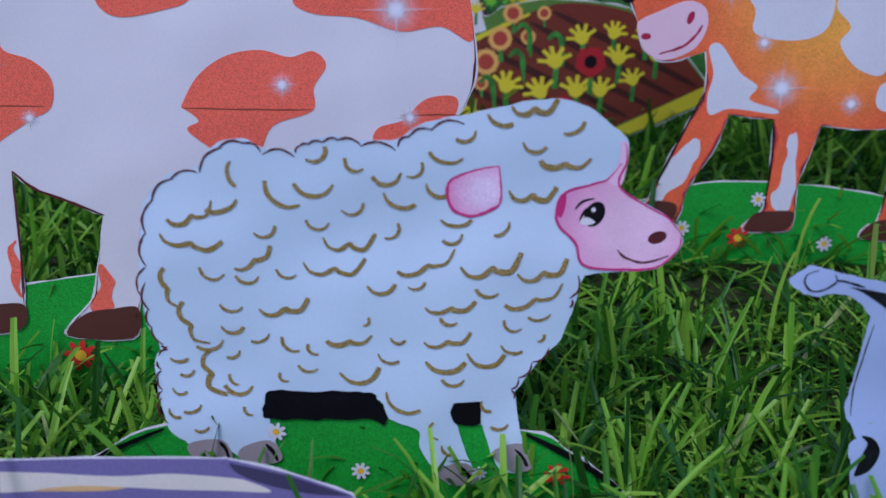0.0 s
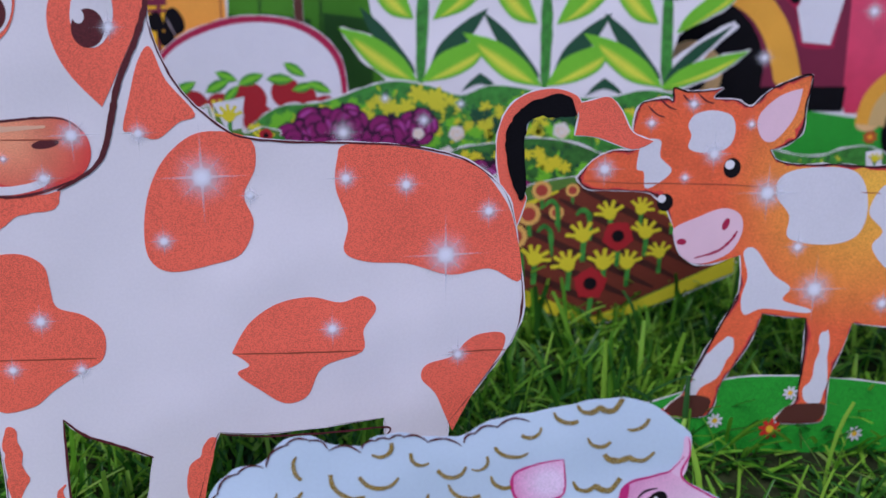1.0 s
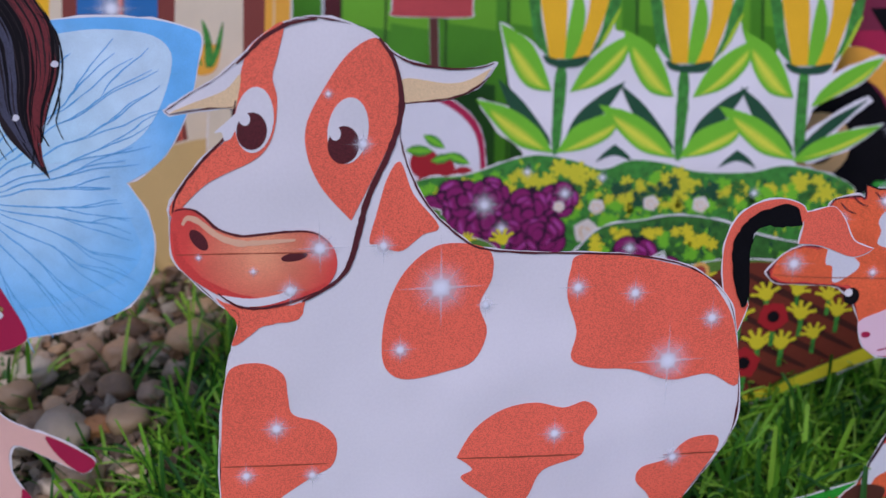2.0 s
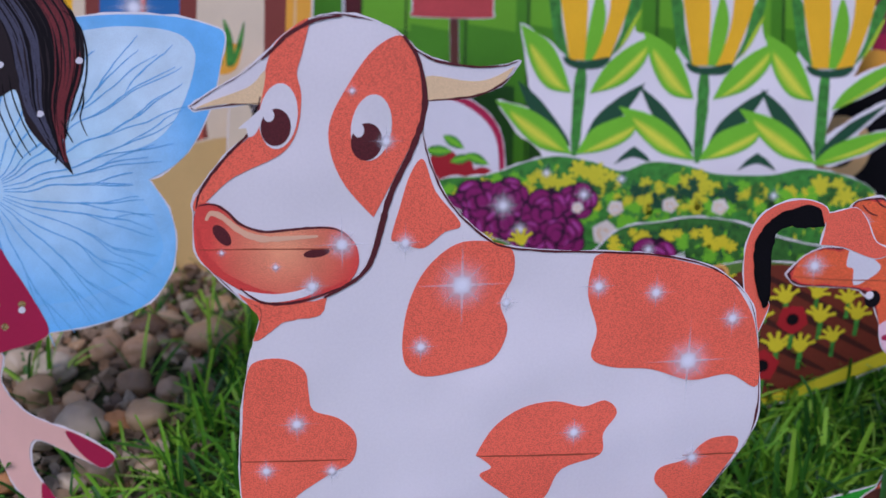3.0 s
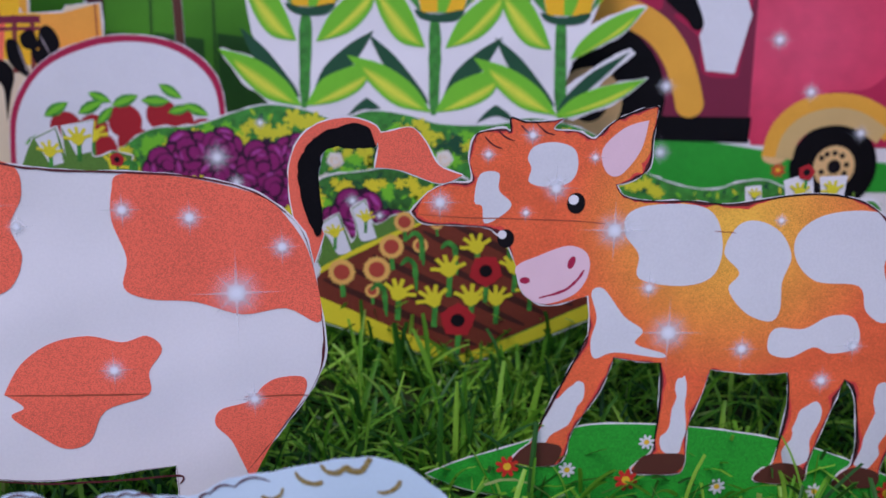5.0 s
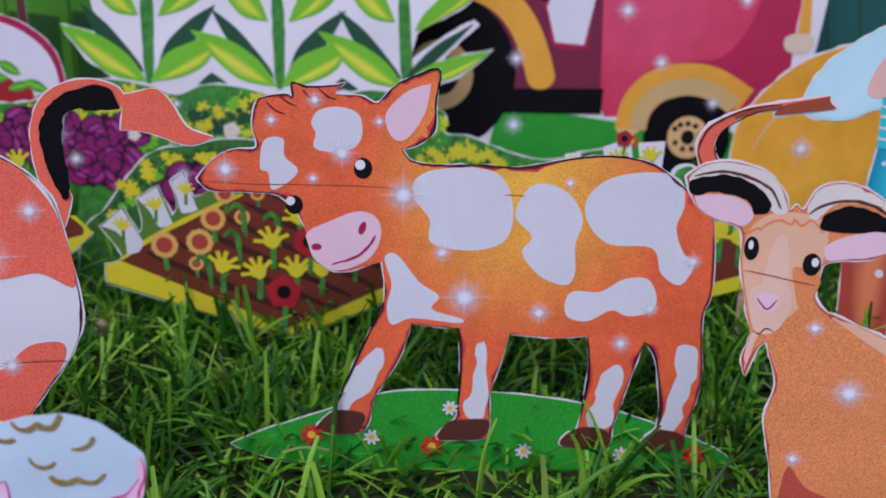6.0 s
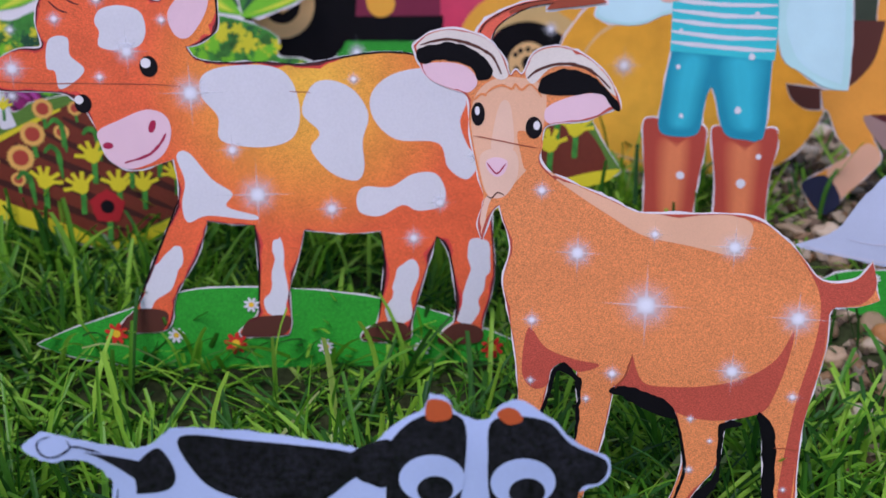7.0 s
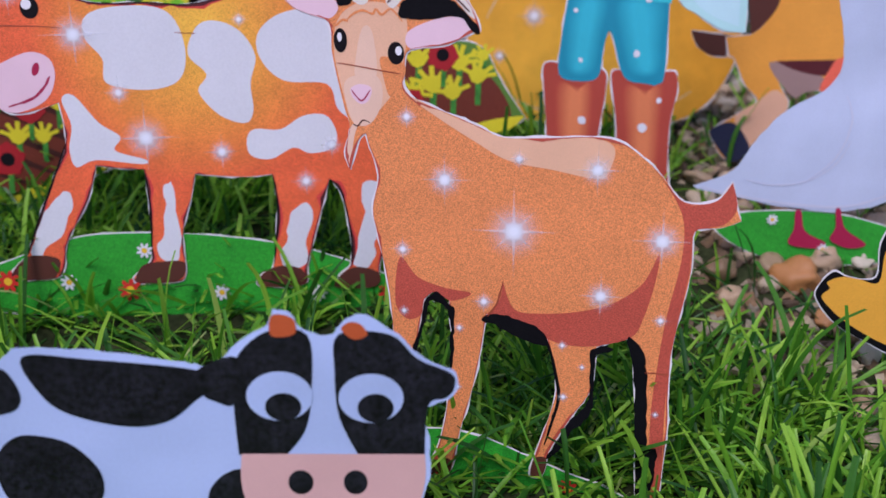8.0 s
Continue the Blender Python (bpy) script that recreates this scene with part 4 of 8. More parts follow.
sheep = cutout("sheep_cutout", (-0.02, 0.384, -0.01), 0, "white paper sheep with gold curls and a pink face", "sheep cutout", "paper farm animals")
edge = [(-156.5, -23), (-156.5, -23), (-140.5, -5.5), (-120.5, 6.5), (-93.5, 19), (-22, 24.5), (53.5, 16.5), (72.5, 6.5), (97, -13.5), (107, -27), (107, -27), (-24, -32.5)]
paper(sheep, edge, 2)
ink(sheep, "grass_patch", GREEN, edge, 1, 2)
edge = [(-97.5, 88.5), (-96, 102.5), (-92, 115.5), (-83, 124.5), (-73, 127), (-64, 136.5), (-54.5, 138), (-47.5, 134.5), (-35.5, 133.5), (-30.5, 137), (-21, 139), (-10.5, 137.5), (2.5, 137.5), (11, 143), (23.5, 146), (38, 149), (52.5, 152), (65, 152.5), (75.5, 148.5), (85.5, 140.5), (88.5, 136.5), (88.5, 129), (86.5, 120), (96.5, 112.5), (105.5, 108), (111, 101), (110.5, 95.5), (102.5, 87.5), (89, 86.5), (77, 85.5), (74, 84), (71, 72), (66, 58), (57.5, 48), (51, 38), (48.5, 33), (51, 18), (54, 7.5), (55, 0), (45, -1)] + [(40.5, 7.5), (36.5, 19), (34.5, 27.5), (23.5, 27.5), (26.5, 15.5), (30.5, 2.5), (33, -5.5), (24, -7.5), (18, -1.5), (11, 10), (10, 18), (-1.5, 23), (-8.5, 33), (-49, 34.5), (-51.5, 23), (-49, 13), (-47.5, 3.5), (-60, 3.5), (-69, 10), (-69.5, 4.5), (-81, 5), (-84, 11.5), (-91.5, 19), (-93.5, 33), (-94.5, 48), (-92, 54), (-96, 65), (-97.5, 79.5)]
paper(sheep, edge, 0, rim=0.5, name="fleece", mat=COOLPAPER)
ink(sheep, "marker_patch", BLACK, [(-49.5, 35.5), (-31, 35), (-9.5, 34.5), (-5.5, 29.5), (-2.5, 23.5), (-4.5, 20), (-9.5, 22.5), (-31.5, 22.5), (-52, 23), (-52, 29.5)], 3)
ink(sheep, "marker_patch", BLACK, [(24, 29), (35, 30), (35, 23.5), (34, 20), (25, 21)], 3)
line(sheep, "marker_line", BLACK, [(53.5, 16), (70, 7), (82, -1), (94.5, -10.5)], 2.8, 5)
line(sheep, "marker_line", BLACK, [(-140.5, -5.5), (-120.5, 6), (-106, 13), (-93.5, 18.5)], 2.1, 5)
ink(sheep, "hoof", GREY, [(-84, 11.5), (-71, 13.5), (-66.5, 6.5), (-69.5, 3.5), (-82, 5)], 3)
ink(sheep, "hoof", GREY, [(-62, 10), (-50.5, 13), (-46, 5), (-53, 2), (-63.5, 4.5)], 3)
ink(sheep, "hoof", GREY, [(16.5, -1), (29.5, 2.5), (34.5, -6), (24, -7.5)], 3)
ink(sheep, "hoof", GREY, [(40, 7.5), (52.5, 11.5), (57, 1), (48.5, -1.5)], 3)
line(sheep, "hoof_line", INKDARK, [(-71.5, 12.5), (-69, 9), (-68, 4.5)], 1.6, 4)
line(sheep, "hoof_line", INKDARK, [(-52.5, 11.5), (-49.5, 7.5), (-48, 3.5)], 1.6, 4)
line(sheep, "hoof_line", INKDARK, [(27, 1), (30.5, -3), (31.5, -6.5)], 1.6, 4)
line(sheep, "hoof_line", INKDARK, [(49.5, 9), (53, 5), (54.5, 1)], 1.6, 4)
ink(sheep, "face", FACEPINK, [(66, 117.5), (76.5, 121), (84, 124.5), (87.5, 135), (89, 129), (86.5, 120), (96.5, 112.5), (105.5, 108), (111, 101), (110.5, 95.5), (102.5, 87.5), (87, 86.5), (74, 88.5), (71, 97.5), (64.5, 104.5), (63, 110)], 3)
ink(sheep, "brow", PINK, [(82, 123), (86, 129), (86.5, 137), (89, 136), (89, 129), (87, 120.5)], 4)
line(sheep, "face_line", MAGENTA, [(88, 137), (89, 130), (86.5, 120.5), (96.5, 113), (105.5, 108), (111, 101.5)], 0.8, 5)
ink(sheep, "cheek", MAGENTA, [(63, 110), (64, 115.5), (66.5, 117.5), (66.5, 112.5), (65, 108)], 4)
line(sheep, "face_line", MAGENTA, [(111, 101.5), (110.5, 95.5), (102.5, 88), (87, 87), (74, 89), (71, 97.5), (64.5, 104.5), (63, 110), (66, 117.5), (76.5, 121), (82, 123), (87, 129)], 1.0, 5)
ink(sheep, "ear", EARPINK, [(22.5, 122.5), (32, 126.5), (41, 128), (41, 128), (42.5, 115.5), (39, 111), (30, 108.5), (23.5, 111.5), (21.5, 117)], 3)
line(sheep, "ear_line", MAGENTA, [(41, 128), (42, 115.5), (38.5, 111), (30, 108.5), (23.5, 111.5), (21.5, 117), (23, 122.5), (32, 126.5), (41, 128)], 1.1, 4)
dot(sheep, "eye", INKDARK, (77.7, 109.3), 3.7, 5.2, 5, -25)
ink(sheep, "eye_white", PAPER, [(72, 106.5), (74, 108), (76.5, 107.5), (78, 106), (75.5, 105), (73.5, 105)], 6)
dot(sheep, "glint", PAPER, (77.2, 111.1), 0.9, 0.9, 7)
line(sheep, "lid_line", INKDARK, [(72, 106.5), (73, 109), (75.5, 112), (79, 114)], 0.9, 7)
line(sheep, "brow_line", INKDARK, [(70, 111), (72.5, 114), (77.5, 115.5)], 0.9, 5)
dot(sheep, "nostril", MAROON, (102.1, 100.0), 3.7, 2.4, 5, 20)
line(sheep, "mouth_line", MAROON, [(87, 95), (91, 91.5), (98, 90), (107, 92.5)], 0.9, 5)
scallops(sheep, [(-100, 77), (-97, 88.5), (-96, 102), (-92, 115.5), (-83, 124.5), (-73, 127), (-64, 136.5), (-54.5, 138), (-47.5, 134.5), (-35.5, 133.5)])
scallops(sheep, [(-19.5, 139), (-10.5, 137.5), (2.5, 136), (6.5, 140), (15, 143.5), (27.5, 146)])
scallops(sheep, [(-35.5, 133.5), (-33.5, 136), (-30.5, 137), (-25, 138), (-19.5, 139)])
scallops(sheep, [(-94.5, 48), (-93, 44.5), (-95, 41), (-93.5, 35.5), (-95.5, 32), (-93.5, 20.5)], -1)
scallops(sheep, [(74, 84), (71, 74.5), (70, 71)])
scallops(sheep, [(63, 53), (56.5, 47), (51, 40), (48, 35.5), (49, 32)])
scallops(sheep, [(-97.5, 81.5), (-97, 70), (-96, 62.5), (-92, 55), (-89.5, 54), (-93.5, 51.5)], -1)
for u, v, a, r in [(-60, 125, 80, 10), (-42, 116, 35, 16), (-27, 132, -35, 9), (-29, 119, 0, 15), (-14, 128, 30, 8), (-1, 123, -10, 11), (10, 126, -45, 8), (21, 131, 10, 13), (29, 139, -25, 8), (41, 145, 20, 10), (54, 150, -5, 17), (69, 142, -30, 9), (54, 135, 10, 9), (66, 129, 0, 19), (54, 117, 0, 18)]:
    curl(sheep, u, v, a, r)
for u, v, a, r in [(-76, 109, -20, 19), (-64, 112, -20, 13), (-77, 98, 10, 24), (-48, 102, -20, 9), (-53, 91, -30, 17), (-28, 105, 5, 9), (-14, 111, -20, 9), (3, 114, 20, 13), (17, 118, 30, 9), (-16, 98, 0, 20), (1, 102, -50, 8), (25, 106, 0, 12), (24, 99, -20, 8), (43, 103, -45, 8), (-22, 88, 0, 24), (14, 89, -20, 24), (39, 88, -10, 24)]:
    curl(sheep, u, v, a, r)
for u, v, a, r in [(-70, 85, 15, 10), (-56, 83, 0, 9), (-41, 85, 15, 8), (-87, 79, 75, 17), (-79, 64, 65, 20), (-72, 55, -15, 11), (-63, 71, 5, 9), (-63, 62, 0, 9), (-52, 58, -25, 8), (-42, 71, -10, 20), (-41, 55, 40, 9), (-32, 53, 45, 6), (-4, 79, -5, 11), (10, 80, -20, 7), (23, 71, -5, 20), (37, 77, 10, 9), (56, 75, -20, 24), (59, 86, -15, 20), (58, 67, -10, 9)]:
    curl(sheep, u, v, a, r)
for u, v, a, r in [(47, 63, 25, 8), (59, 58, -50, 4), (-17, 57, -5, 18), (2, 57, 10, 6), (-10, 65, -60, 4), (22, 57, -10, 19), (22, 65, 15, 7), (-2, 49, 20, 9), (21, 46, 0, 16), (37, 49, 0, 15), (47, 53, 15, 9), (-13, 42, -10, 16), (24, 39, 0, 9), (-34, 45, 10, 8), (-72, 43, 80, 20), (-62, 36, 0, 11), (-64, 40, 50, 6), (-85, 49, 0, 7), (-82, 43, -20, 6), (-86, 35, 15, 6)]:
    curl(sheep, u, v, a, r)
for u, v, a, r in [(-89, 25, 40, 6), (-81, 27, -25, 8), (-78, 18, -15, 6), (-63, 51, -30, 6), (-44, 41, 45, 5), (3, 29, 30, 16), (16, 17, 75, 8), (37, 28, 50, 6), (43, 19, -10, 7), (21, 8, 50, 6), (-59, 26, 45, 5)]:
    curl(sheep, u, v, a, r)
for u, v, r in [(-48, 17, 4.4), (-14, -1, 4.2), (35, -2, 3.3)]:
    blossom(sheep, u, v, r, WHITEINK, YELLOW, 5)
for u, v, r in [(67, -3, 5.8)]:
    blossom(sheep, u, v, r, RED, YELLOW, 5)
stick(sheep, -50)
stick(sheep, 50)

calf = cutout("calf_cutout", (0.18, 0.582, 0.02), 1, "orange calf with white patches printed on paper, green base in grass", "calf cutout", "paper farm animals")
edge = [(-119.5, 10.5), (-119.5, 10.5), (-100, 19), (-78, 26), (-40, 38.5), (-15, 41), (23, 39.5), (54.5, 35.5), (80, 30.5), (99.5, 25), (132, 12), (156, -0.5), (169.5, -16), (169.5, -16), (147, -20), (114, -17.5), (68, -15.5), (16, -11.5), (-35, -7.5), (-79.5, -2.5), (-104, 3.5)]
paper(calf, edge, 2)
ink(calf, "grass_patch", GREEN, edge, 1, 2)
edge = [(132, 161), (132, 161), (128, 168.5), (127, 175), (128.5, 181.5), (133, 187), (142, 192), (153, 196), (167.5, 198), (185, 200.5), (193.5, 202), (193.5, 202), (193.5, 199), (197.5, 195.5), (197.5, 195.5), (185.5, 194), (165, 192), (165, 192), (169, 196), (156.5, 193.5), (146.5, 189.5), (139, 183.5), (135.5, 177), (137.5, 170), (143, 164), (144.5, 159.5), (144.5, 159.5)]
paper(calf, edge, 1, rim=0.9)
ink(calf, "tail", ORANGE, edge, 1, 1)
ink(calf, "tail_tuft", RUST, [(165, 192), (165, 192), (170, 197), (185, 200), (193.5, 201.5), (193.5, 201.5), (193.5, 199), (197, 195.5), (197, 195.5), (185.5, 194)], 2)
line(calf, "tail_shade", RUST, [(145, 191), (153.5, 194), (162, 196), (169, 196.5)], 2.3, 2)
line(calf, "tail_line", INKDARK, [(131.5, 164), (127.5, 173), (129.5, 181), (134, 187), (144.5, 192.5), (156, 196), (169, 197.5)], 0.7, 3)
line(calf, "tail_line", INKDARK, [(142.5, 164.5), (137, 170.5), (136, 177), (139, 183.5), (146.5, 189), (156.5, 193.5), (169, 195.5)], 0.7, 3)
edge = [(-128.5, 160), (-128.5, 160), (-120, 170), (-109.5, 175), (-98, 176), (-99.5, 187.5), (-96, 200), (-83, 203), (-79, 201.5), (-79, 208.5), (-79, 208.5), (-71.5, 206.5), (-59, 207), (-52.5, 208.5), (-52.5, 208.5), (-57.5, 203), (-45, 202), (-36.5, 198.5), (-27.5, 207), (-16, 212.5), (-5.5, 215), (-5.5, 215), (-7, 198.5), (-8, 184), (-17, 177), (-24.5, 175), (-24.5, 175), (-20, 169), (-8.5, 166.5), (15, 166.5), (35.5, 165), (56.5, 168.5), (77, 171), (95, 169.5), (108.5, 164.5), (122.5, 154), (133.5, 144.5), (139, 135.5), (141, 97.5), (137, 81.5)] + [(138.5, 44.5), (132.5, 17.5), (130, 6.5), (108, 4), (109.5, 11), (116, 17.5), (117, 31.5), (112.5, 58.5), (106, 68.5), (106, 68.5), (99, 45.5), (91.5, 18.5), (88.5, 6.5), (63.5, 7), (66, 14.5), (72, 18.5), (76.5, 52.5), (74.5, 72.5), (74.5, 72.5), (57.5, 71.5), (32.5, 74), (32.5, 74), (29, 60), (23, 40), (22.5, 16.5), (16.5, 11.5), (-5.5, 12.5), (-2, 20), (5, 27), (6.5, 54), (5.5, 77.5), (5.5, 77.5), (-7.5, 78.5), (-20, 80.5), (-20, 80.5), (-26.5, 61), (-40, 38), (-43.5, 23), (-50, 16.5), (-71.5, 17.5)] + [(-69, 25), (-62, 31.5), (-55, 48.5), (-44.5, 71), (-34.5, 93.5), (-35.5, 115.5), (-35.5, 115.5), (-43, 113), (-58, 110), (-69.5, 116), (-74, 131), (-78.5, 142), (-85.5, 149.5), (-91, 152), (-105.5, 153), (-122.5, 154)]
paper(calf, edge, 0)
ink(calf, "body", CALF, edge, 1)
outline(calf, edge, MUZZLERED, 2.0, 1.5)
outline(calf, edge, MAROON, 1.0, 3)
ink(calf, "patch", WHITEINK, [(-66.5, 194.5), (-56.5, 196.5), (-46.5, 193), (-44.5, 183), (-49, 175.5), (-60.5, 173.5), (-69, 176), (-68, 183), (-70, 188.5)], 2)
ink(calf, "patch", WHITEINK, [(-94, 179.5), (-84.5, 180.5), (-84, 171.5), (-77.5, 164.5), (-82, 158.5), (-91, 154), (-92.5, 163), (-96.5, 165.5)], 2)
ink(calf, "inner_ear", PINKPALE, [(-32.5, 193), (-22, 204), (-10, 208), (-10, 208), (-13, 193), (-22.5, 180), (-30, 181.5)], 2)
ink(calf, "muzzle", PINKPALE, [(-74, 131), (-62.5, 137), (-47.5, 142.5), (-37.5, 138.5), (-36, 128), (-42.5, 116.5), (-58, 110.5), (-68, 114.5), (-72, 122)], 3)
dot(calf, "nostril", CRIMSON, (-69.2, 123.5), 2.7, 1.8, 4)
dot(calf, "nostril", CRIMSON, (-45.3, 133.4), 1.8, 3.6, 4, -20)
line(calf, "mouth_line", CRIMSON, [(-61.5, 114), (-48.5, 118), (-42, 124), (-38.5, 129.5)], 1.5, 4)
dot(calf, "eye", INKDARK, (-44.5, 165.1), 4.7, 5.5, 4)
dot(calf, "glint", PAPER, (-45.9, 166.9), 2.6, 2.6, 5)
dot(calf, "eye", INKDARK, (-79.9, 146.1), 4.4, 5.0, 4)
dot(calf, "glint", PAPER, (-81.8, 148.2), 2.3, 2.3, 5)
ink(calf, "patch", WHITEINK, [(-17.5, 159.5), (-5.5, 164.5), (18, 164.5), (29, 157), (33, 139.5), (28, 125.5), (11.5, 121), (-9.5, 125), (-10.5, 138), (-18.5, 149)], 2)
ink(calf, "patch", WHITEINK, [(34, 139.5), (40, 154), (50.5, 156.5), (62.5, 150.5), (69.5, 137.5), (66, 123.5), (66.5, 108), (61.5, 101.5), (48, 106.5), (38, 119.5), (43, 128.5)], 2)
ink(calf, "patch", WHITEINK, [(71.5, 149.5), (83.5, 159.5), (104, 162.5), (119.5, 158.5), (122.5, 144.5), (119, 132.5), (124, 118.5), (130.5, 113.5), (123.5, 101), (112.5, 107.5), (107, 121.5), (84, 124), (72, 136)], 2)
ink(calf, "patch", WHITEINK, [(62, 92.5), (66.5, 98), (80.5, 97.5), (93, 104.5), (105.5, 104.5), (111, 94.5), (108.5, 86), (96, 83.5), (87, 87), (74.5, 81), (63.5, 83.5)], 2)
ink(calf, "patch", WHITEINK, [(-34, 117), (-27.5, 119), (-16, 104), (-5.5, 96), (-9, 88.5), (6.5, 83), (4.5, 80.5), (-19.5, 83.5), (-30.5, 80), (-33, 90), (-30.5, 103)], 2)
ink(calf, "leg_patch", WHITEINK, [(-46.5, 59.5), (-38.5, 67.5), (-34, 63), (-39.5, 48), (-52.5, 31.5), (-60.5, 30.5), (-55, 48.5)], 2)
ink(calf, "leg_patch", WHITEINK, [(14, 67), (17, 70), (20.5, 67), (21.5, 33.5), (18, 24), (10, 25), (9.5, 33.5), (14, 47)], 2)
ink(calf, "leg_patch", WHITEINK, [(86, 51.5), (90.5, 55.5), (95, 50.5), (92.5, 35.5), (90, 18.5), (77, 18), (81.5, 39)], 2)
ink(calf, "leg_patch", WHITEINK, [(125, 65), (131.5, 66.5), (135.5, 61.5), (135.5, 45), (131, 34.5), (128.5, 17.5), (117.5, 17), (124.5, 45)], 2)
ink(calf, "hoof", HOOF, [(-71.5, 17.5), (-68, 25.5), (-60.5, 30.5), (-46, 28), (-48.5, 18), (-56.5, 16)], 3)
ink(calf, "hoof", HOOF, [(-5.5, 12.5), (-1, 22), (10, 24), (22.5, 23), (19.5, 13), (3.5, 11.5)], 3)
ink(calf, "hoof", HOOF, [(63, 7.5), (67.5, 15.5), (77, 18.5), (88.5, 15.5), (87, 6)], 3)
ink(calf, "hoof", HOOF, [(107, 4), (110, 11.5), (119, 16), (131.5, 12), (129.5, 3.5)], 3)
line(calf, "back_line", INKDARK, [(-24.5, 175), (-20, 169), (-8.5, 166.5), (15, 166.5), (35.5, 165), (56.5, 168.5), (77, 171), (95, 169.5), (108.5, 164.5), (122.5, 153)], 1.0, 3)
line(calf, "hair_line", INKDARK, [(-96.5, 196), (-95.5, 200.5), (-83, 202.5), (-79, 201.5), (-79, 208.5), (-71.5, 206.5), (-59, 207), (-52.5, 208.5)], 0.9, 3)
for u, v in ((-92, 199), (-86, 203), (-74, 205), (-66, 206)):
    line(calf, "hair_line", MAROON, [(u, v), (u + 4, v - 4), (u + 9, v - 6)], 0.8, 4)
line(calf, "ear_line", INKDARK, [(-36, 198.5), (-27.5, 207), (-16, 212.5), (-5.5, 214.5), (-7.5, 198.5), (-8.5, 184), (-17, 177)], 0.9, 3)
line(calf, "leg_line", INKDARK, [(-34.5, 93.5), (-44.5, 71), (-55, 48.5), (-62, 31.5)], 1.1, 3)
line(calf, "leg_line", INKDARK, [(5.5, 77.5), (6.5, 54), (5, 27)], 1.1, 3)
line(calf, "leg_line", INKDARK, [(74.5, 72.5), (76.5, 52.5), (72.5, 20)], 1.1, 3)
line(calf, "leg_line", INKDARK, [(106, 68.5), (113, 58.5), (117, 31.5), (116, 17.5)], 1.1, 3)
line(calf, "leg_line", MAROON, [(139, 129), (140, 97.5), (136.5, 81.5), (138.5, 44.5), (132.5, 17.5)], 0.9, 3)
line(calf, "fold_line", RUST, [(-124.5, 158.5), (-99, 157), (-70.5, 156.5), (-41, 155.5), (-20.5, 153.5)], 0.55, 3)
line(calf, "fold_line", RUST, [(28, 151), (34, 150.5), (39, 150)], 0.5, 3)
for u, v, r in [(-68, 200, 4.6), (-90, 190, 4.0), (-114, 165, 6.9), (-70, 160, 3.5), (-24, 151, 10.0), (8, 95, 11.0), (48, 86, 6.2), (93, 68, 5.7), (-4, 120, 5.4), (62, 157, 3.6), (108, 88, 5.0), (129, 114, 5.0), (-55, 173, 6.9), (-36, 189, 3.5)]:
    sparkle(calf, u, v, r)
for u, v, r in [(-75, 16, 6.9), (-9, 8, 7.0), (138, -0, 7.2)]:
    blossom(calf, u, v, r, RED, YELLOW, 5)
for u, v, r in [(-42, 14, 5.0), (1, 31, 4.7), (42, 4, 5.1), (97, 1, 5.2)]:
    blossom(calf, u, v, r, WHITEINK, YELLOW, 5)
stick(calf, 10)
stick(calf, 75)

goat = cutout("goat_cutout", (0.355, 0.443, 0.0), -14, "tan goat printed on paper with dark marker traces round its legs", "goat cutout", "paper farm animals")
edge = [(-104, -39), (-104, -39), (-68.5, -11.5), (-26, 0.5), (-0.5, -2), (18, -9), (39, -17.5), (60, -25), (86, -40.5), (86, -40.5), (40, -54), (-70.5, -64.5)]
paper(goat, edge, 2)
ink(goat, "grass_patch", GREEN, edge, 1, 2)
edge = [(-87, 207.5), (-87, 207.5), (-80, 213), (-68.5, 214.5), (-56.5, 211), (-49.5, 204), (-46.5, 196.5), (-44, 198.5), (-41, 197), (-36.5, 205.5), (-27.5, 208.5), (-17, 205.5), (-7.5, 198), (-2.5, 190), (-0.5, 183.5), (-0.5, 183.5), (-3.5, 183.5), (-14, 178.5), (-30, 176), (-32.5, 169), (-33, 160), (-26, 153), (-27, 154.5), (-12.5, 149), (-0.5, 144), (9, 140), (25.5, 140), (46.5, 141), (58, 139), (67.5, 132.5), (76, 124.5), (82.5, 116), (89.5, 113.5), (98.5, 115.5), (104, 123.5), (104, 123.5), (106, 113.5), (108.5, 107), (108.5, 107), (101.5, 104)] + [(92.5, 103), (89.5, 101.5), (89.5, 84), (86.5, 66), (83.5, 50), (83, 25.5), (83.5, 9), (81.5, -26.5), (81, -41), (73, -41.5), (71, -21), (69, 24.5), (66, 52), (66, 52), (58, 50), (51, 47), (51, 47), (49, 26), (40.5, 11.5), (31, -6.5), (28.5, -18.5), (23, -19.5), (24.5, -10), (31.5, 13.5), (34, 28), (29.5, 49.5), (29.5, 49.5), (17, 56.5), (2, 60), (2, 60), (-0.5, 42.5), (-4.5, 22.5), (-10, 2), (-15.5, -20.5), (-27, -26), (-23.5, -17), (-18, 1.5), (-15, 22), (-13.5, 47), (-14.5, 66)] + [(-14.5, 66), (-21, 69.5), (-26, 65.5), (-26, 65.5), (-29, 49), (-31, 35), (-36.5, 0), (-41.5, -27.5), (-50, -28), (-43.5, -6.5), (-40, 31.5), (-41.5, 67.5), (-46, 94), (-48, 107), (-45, 122), (-48.5, 134), (-48.5, 134), (-50, 140.5), (-50, 140.5), (-53.5, 137), (-57.5, 124.5), (-57.5, 124.5), (-59.5, 132), (-57, 143), (-59, 151.5), (-62, 166), (-63.5, 175.5), (-63.5, 184.5), (-66, 188.5), (-73, 190.5), (-80.5, 194), (-84.5, 200.5)]
